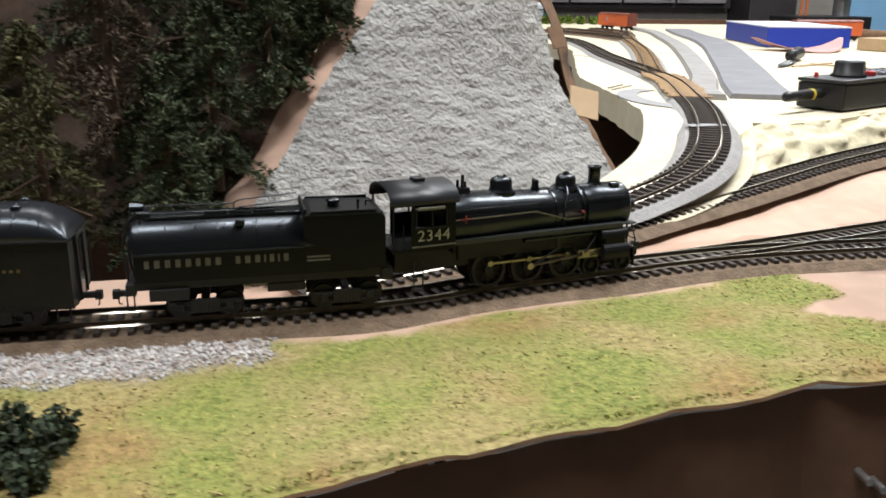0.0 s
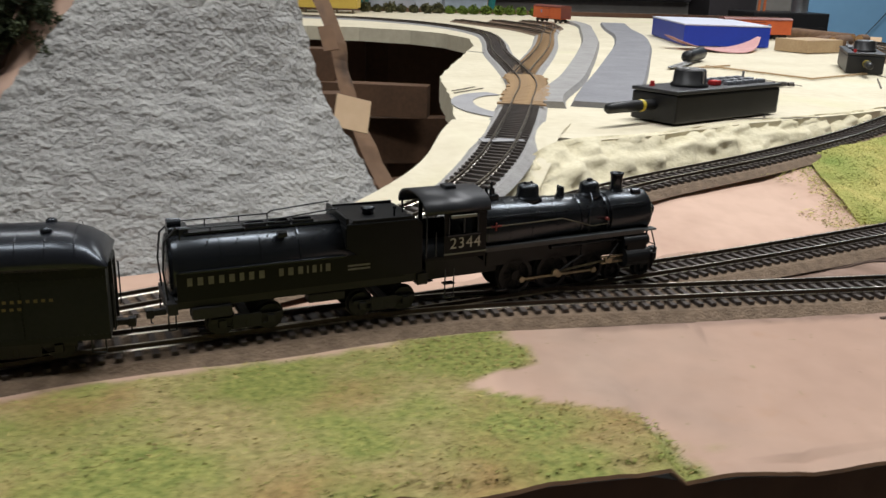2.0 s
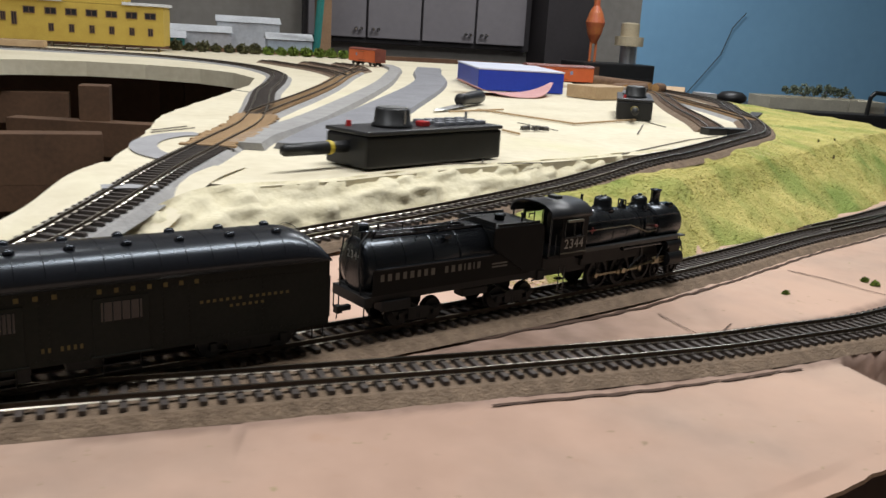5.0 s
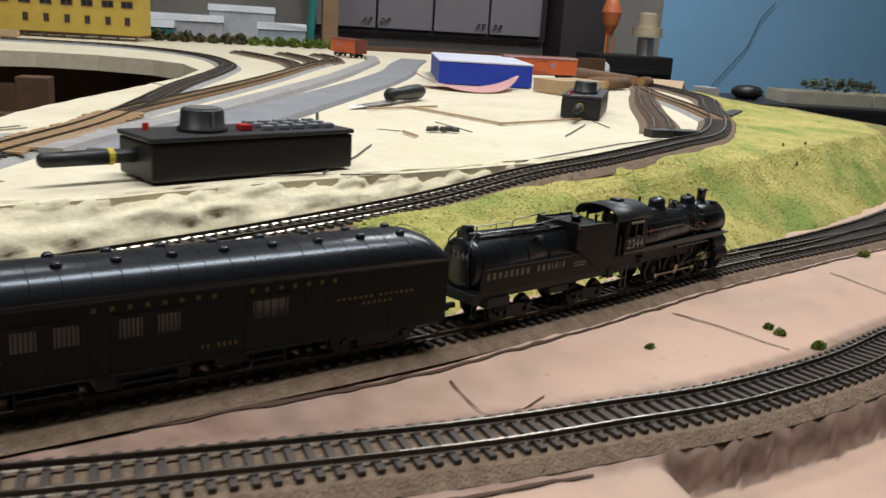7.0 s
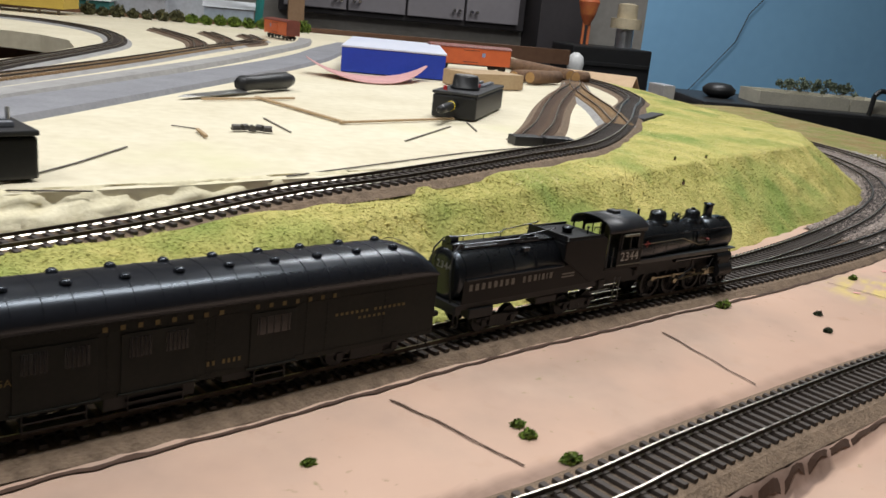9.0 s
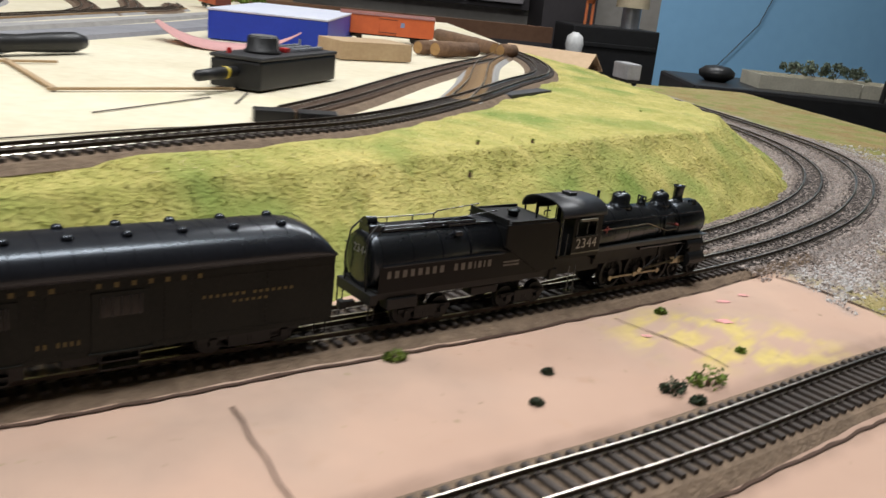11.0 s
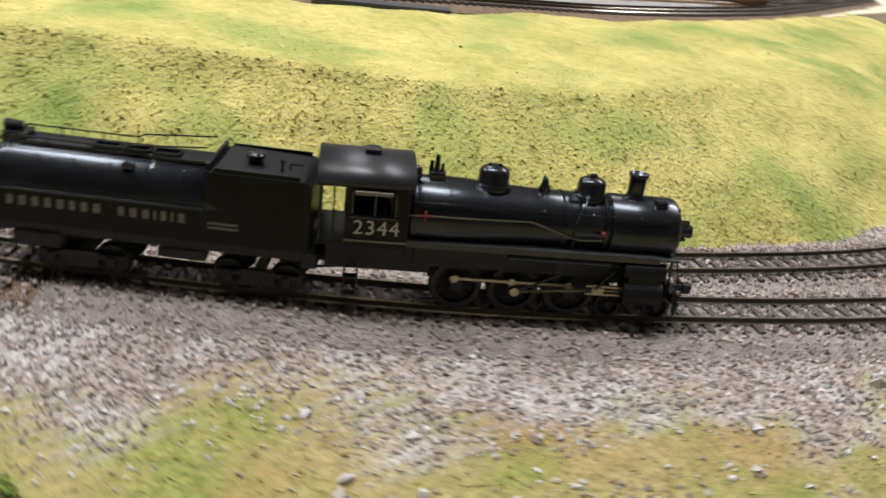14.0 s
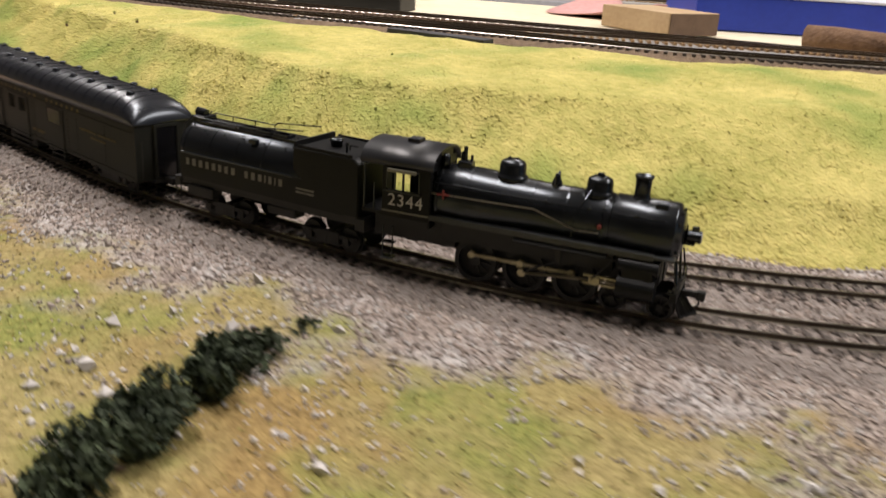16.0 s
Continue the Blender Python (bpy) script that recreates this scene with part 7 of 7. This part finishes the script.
lathe(bm, [(2.6, 43.4), (2.6, 46), (3.2, 46.2), (3.2, 47), (1.0, 47.6)], 14, (20, -2, 0))
mpart("fuel_hatch", bm, LOCO, bunker)
bm = bmesh.new()
rod(bm, [(30, -8, 43), (30, -8, 47.5)], 0.5)
cyl(bm, (30, -8, 47), (30, -8, 48), 0.9, 0.7, 8)
rod(bm, [(33, -10, 45.5), (33, -10, 47.6), (37, -10, 47.6)], 0.3)
mpart("fuel_valve", bm, LOCO, bunker, flat=True)
bm = bmesh.new()
bev(bm, -58, -5.4, 42.2, 6, 5.4, 43.4, 0.2)
deck = mpart("top_walkway", bm, LOCO, tank, flat=True)
for k in range(3):
    bm = bmesh.new()
    x = -34 + k * 10
    for (x0, y0, x1, y1) in ((x, -4.6, x + 9, -4), (x, 0, x + 9, 0.6), (x, -4.6, x + 0.6, 0.6), (x + 8.4, -4.6, x + 9, 0.6)):
        bev(bm, x0, y0, 43.4, x1, y1, 44.5, 0.1)
    mpart("manhole_frame", bm, LOCO, deck, flat=True)
bm = bmesh.new()
for s in (-1, 1):
    rod(bm, [(-60, s * 6.5, 40), (-60, s * 6.5, 45.2), (-22, s * 6.5, 45.2), (-20, s * 6.5, 46.4), (5, s * 6.5, 48.6)], 0.32, 5)
    for x in (-48, -34, -22):
        rod(bm, [(x, s * 6.5, 42), (x, s * 6.5, 45.2)], 0.3, 5)
mpart("walkway_rail", bm, LOCO, deck, flat=True)
bm = bmesh.new()
bev(bm, -64, -4.4, 41.5, -56, 4.4, 45.4, 0.6)
cyl(bm, (-64, 0, 46.4), (-58.5, 0, 46.4), 2.2, 1.8, 12)
mpart("rear_light", bm, LOCO, tank, flat=True)
for s in (-1, 1):
    bm = bmesh.new()
    y0, y1 = sorted((s * 12.6, s * 14.9))
    bev(bm, -62, y0, 29.4, 6, y1, 30.2, 0.2)
    mpart("side_ledge", bm, LOCO, tank, flat=True)
    bm = bmesh.new()
    y0, y1 = sorted((s * 13.3, s * 13.75))
    bev(bm, -63, y0, 17.6, 33, y1, 29.6, 0.1)
    plate = mpart("side_plate", bm, LOCO, tank, flat=True)
    bars([2.9, 3.2, 3.2, 3.0, 3.2, 2.7, 3.1, 3.2, -4.0, 2.8, 3.2, 3.0, 1.1, 2.6, 1.1, 3.0], -59.5, 23.9, 27.2, -13.85, s, 1.0, GREY_LETTER, plate)
    bm = bmesh.new()
    for z in (24.6, 23.0):
        bev(bm, 7, *sorted((s * 13.72, s * 13.84))[:1], z, 17, sorted((s * 13.72, s * 13.84))[1], z + 0.8, 0.02)
    mpart("small_lettering", bm, GREY_LETTER, plate, flat=True)
    bm = bmesh.new()
    bev(bm, -58, *sorted((s * 8, s * 14.6))[:1], 9.6, -42, sorted((s * 8, s * 14.6))[1], 14.6, 0.6)
    mpart("tool_box", bm, UNDER, tender, flat=True)
    bm = bmesh.new()
    bev(bm, -10, *sorted((s * 6, s * 13))[:1], 10, 6, sorted((s * 6, s * 13))[1], 14, 0.6)
    mpart("air_tank", bm, UNDER, tender, flat=True)
    bm = bmesh.new()
    for x in (-50, -38, -26, -14, -2):
        cyl(bm, (x, s * 9.6, 40.2), (x, s * 10.2, 40.9), 0.4, seg=6)
    bev(bm, -22, *sorted((s * 8.6, s * 11.4))[:1], 39.6, -18, sorted((s * 8.6, s * 11.4))[1], 41.6, 0.3)
    mpart("tank_fitting", bm, LOCO, tank, flat=True)
bm = bmesh.new()
bev(bm, -64, -13, 14.2, 43, 13, 18.6, 0.5)
bev(bm, -67, -14, 12.5, -63, 14, 17.4, 0.4)
bev(bm, 39, -14, 12.5, 44, 14, 18, 0.4)
frame_t = mpart("underframe", bm, UNDER, tender, flat=True)
bm = bmesh.new()
for s in (-1, 1):
    rod(bm, [(-66, s * 9, 16), (-67.2, s * 8, 30), (-66, s * 7, 41), (-61, s * 6, 46)], 0.4, 5)
    rod(bm, [(-66.8, s * 13, 12.5), (-66.8, s * 13, 6), (-64, s * 13, 6), (-64, s * 13, 12.5)], 0.35, 5)
for z in (20, 25, 30, 35):
    rod(bm, [(-66.8, 8, z), (-66.8, 9.5, z)], 0.3, 5)
mpart("rear_ladder", bm, UNDER, frame_t, flat=True)
words("2344", -65.6, -1, 34, 5.2, GREY_LETTER, tank, (90, 0, -90), "rear_number")
for x in (24, -36):
    truck(tender, x, 20, 5.6)
coupler(tender, -66, -1)
bm = bmesh.new()
bev(bm, 43, -5, 12, 50, 5, 14.2, 0.3)
rod(bm, [(43, -6, 10), (50, -6, 11)], 0.5)
mpart("drawbar", bm, UNDER, tender, flat=True)


# -- baggage car --
def baggage_car():
    car = thing("baggage_car", "dark olive model baggage car, black arched roof, gold lettering", "railway car", "train cars")
    H = 120.0
    bm = bmesh.new()
    arch(bm, -H, H, 16.6, 37.4, 38.2, 9.4, 6)
    body = mpart("body", bm, CARGREEN, car, flat=True)
    # roof with rounded ends
    bm = bmesh.new()
    rows = []
    for x, k in ((-H - 0.8, 0.0), (-H + 2, 0.42), (-H + 6, 0.72), (-H + 12, 0.92), (-H + 18, 1.0), (H - 18, 1.0), (H - 12, 0.92), (H - 6, 0.72), (H - 2, 0.42), (H + 0.8, 0.0)):
        row = []
        for i in range(21):
            a = math.pi * i / 20
            y = 17.3 * math.copysign(abs(math.cos(a)) ** 0.85, math.cos(a))
            z = 37.6 + (1.6 + 10.8 * k) * abs(math.sin(a)) ** 0.75
            row.append(bm.verts.new((x, y, z)))
        rows.append(row)
    for p, q in zip(rows, rows[1:]):
        for i in range(20):
            bm.faces.new((p[i], p[i + 1], q[i + 1], q[i]))
    bm.faces.new(rows[0])
    bm.faces.new(rows[-1][::-1])
    for p, q in zip(rows, rows[1:]):
        bm.faces.new((p[0], q[0], q[20], p[20]))
    bmesh.ops.recalc_face_normals(bm, faces=bm.faces[:])
    roof = mpart("roof", bm, ROOFBLACK, car)
    for k in range(11):
        x = -H + 20 + k * 20
        for s in (-1, 1):
            bm = bmesh.new()
            y, z = s * 6.6, 48.1
            lathe(bm, [(0.9, z), (0.9, z + 1.2), (2.0, z + 1.3), (2.2, z + 2.0), (1.2, z + 2.9), (0.4, z + 3.1)], 10, (x, y, 0))
            mpart("roof_vent", bm, ROOFBLACK, roof)
    for k in range(23):
        bm = bmesh.new()
        x = -H + 10 + k * 10
        pts = []
        for i in range(1, 12):
            a = math.pi * i / 12
            pts.append((x, 17.4 * math.copysign(abs(math.cos(a)) ** 0.85, math.cos(a)), 37.7 + 12.4 * abs(math.sin(a)) ** 0.75))
        rod(bm, pts, 0.14, 4)
        mpart("roof_seam", bm, ROOFBLACK, roof, flat=True)
    for s in (-1, 1):
        y = s * 16.6
        for x0, x1 in ((H - 95, H - 75), (H - 145, H - 118), (-H + 60, -H + 87), (-H + 25, -H + 45)):
            bm = bmesh.new()
            bev(bm, x0, min(y - s * 0.1, y + s * 0.5), 10.2, x1, max(y - s * 0.1, y + s * 0.5), 32.6, 0.15)
            door = mpart("door", bm, CARGREEN, body, flat=True)
            n = 1 if x1 - x0 < 22 else 2
            w = (x1 - x0) / n
            for k in range(n):
                bm = bmesh.new()
                bev(bm, x0 + k * w + 2.6, min(y + s * 0.3, y + s * 0.62), 23.6, x0 + (k + 1) * w - 2.6, max(y + s * 0.3, y + s * 0.62), 31, 0.1)
                pane = mpart("window_pane", bm, GLASSDARK, body, "dark barred window", flat=True)
                bm = bmesh.new()
                for q in range(5):
                    xx = x0 + k * w + 3.6 + q * (w - 7.2) / 4
                    rod(bm, [(xx, y + s * 0.75, 23.4), (xx, y + s * 0.75, 31.2)], 0.2, 4)
                mpart("window_bar", bm, UNDER, body, flat=True)
            bm = bmesh.new()
            bev(bm, x0 - 1, min(y, y + s * 1.1), 9.8, x1 + 1, max(y, y + s * 1.1), 10.6, 0.1)
            mpart("door_sill", bm, CARGREEN, body, flat=True)
            bm = bmesh.new()
            for z in (3.0, 6.0):
                bev(bm, x0 + 3, min(s * 13, s * 16.4), z, x1 - 3, max(s * 13, s * 16.4), z + 0.7, 0.1)
            for xx in (x0 + 3.2, x1 - 3.2):
                rod(bm, [(xx, s * 16, 3.2), (xx, s * 16, 10)], 0.35, 4)
            mpart("door_step", bm, UNDER, body, flat=True)
        bm = bmesh.new()
        for z in (11.2, 33.6, 36.6):
            for k in range(118):
                x = -H + 2 + k * 2.02
                box(bm, x, min(y, y + s * 0.28), z, x + 0.6, max(y, y + s * 0.28), z + 0.6)
        for x in (H - 110, H - 60, H - 30, -H + 100, -H + 50, H - 70, H - 150, H - 113):
            for k in range(11):
                z = 12 + k * 2
                box(bm, x, min(y, y + s * 0.28), z, x + 0.6, max(y, y + s * 0.28), z + 0.6)
        tagged(mpart("rivet_row", bm, CARGREEN, body, flat=True), kind="stuff")
        bars([2.6] * 8 + [-9.0] + [2.4] * 7, H - 152, 34.2, 36.0, -16.95, s, 3.55, GOLD_LETTER, body)
        bars([1.9] * 7 + [-2.0] + [1.9] * 7, H - 56, 25.8, 27.0, -16.95, s, 0.7, GOLD_LETTER, body)
        bars([1.9] * 6, H - 44, 23.0, 24.1, -16.95, s, 0.7, GOLD_LETTER, body)
        bars([1.5, 1.5, -2.0, 1.5, 1.5, 1.5, 1.5], H - 113, 14.6, 16.4, -16.95, s, 0.7, GOLD_LETTER, body)
        words("BAGGAGE", (-H + 56) if s < 0 else (-H + 56), y + s * 0.3, 22, 3.6, GOLD_LETTER, body, (90, 0, 0) if s < 0 else (90, 0, 180))
        bm = bmesh.new()
        bev(bm, -30, min(s * 5, s * 14.6), 3.6, 4, max(s * 5, s * 14.6), 9, 0.6)
        bev(bm, 16, min(s * 5, s * 13), 4.6, 30, max(s * 5, s * 13), 9, 0.6)
        mpart("battery_box", bm, UNDER, car, flat=True)
    for e in (-1, 1):
        bm = bmesh.new()
        x = e * H
        bev(bm, min(x, x + e * 0.8), -5.2, 10.4, max(x, x + e * 0.8), 5.2, 36, 0.2)
        mpart("end_door", bm, GLASSDARK, body, "dark open end door", flat=True)
        bm = bmesh.new()
        for yy in (-6.2, 6.2):
            bev(bm, min(x, x + e * 1.4), yy - 0.7, 9.6, max(x, x + e * 1.4), yy + 0.7, 37, 0.2)
        bev(bm, min(x, x + e * 1.4), -6.2, 36, max(x, x + e * 1.4), 6.2, 37.4, 0.2)
        mpart("end_frame", bm, CARGREEN, body, flat=True)
        bm = bmesh.new()
        for s in (-1, 1):
            rod(bm, [(x - e * 2, s * 15.6, 9.4), (x - e * 2, s * 15.6, 4), (x - e * 7, s * 15.6, 4), (x - e * 7, s * 15.6, 9.4)], 0.35, 4)
            rod(bm, [(x + e * 1, s * 14, 12), (x + e * 1.6, s * 14, 12), (x + e * 1.6, s * 14, 30), (x + e * 1, s * 14, 30)], 0.3, 4)
        mpart("grab_iron", bm, UNDER, body, flat=True)
        truck(car, e * (H - 34), 30, 5.4)
        coupler(car, x, e)
    bm = bmesh.new()
    bev(bm, -H + 1, -6, 7, H - 1, 6, 9.4, 0.4)
    mpart("centre_sill", bm, UNDER, car, flat=True)
    return car


baggage = baggage_car()
coach = copy_thing(baggage, pose(0, 0, 0))
tagged(coach, "dark olive model car coupled behind the baggage car")


def motions():
    times = [k * 0.25 for k in range(65)]
    for ob, mid, half in ((loco, -0.066, 0.030), (tender, -0.174, 0.030), (baggage, -0.380, 0.086), (coach, -0.637, 0.086)):
        walk(ob, [(t, rolled(train_s(t) + mid + half, train_s(t) + mid - half)) for t in times])
    fine = [k / 15 for k in range(241)]
    turn = {t: (train_s(t) - train_s(0)) / 0.009 for t in fine}
    for ob, x in WHEEL_SPOTS.items():
        walk(ob, [(t, Matrix.Translation((x, 0, 0.009)) @ Matrix.Rotation(turn[t], 4, "Y")) for t in fine])
    for ob in SIDE_RODS:
        walk(ob, [(t, Matrix.Translation((0.0032 * math.sin(turn[t]), 0, 0.0032 * math.cos(turn[t])))) for t in fine])


motions()
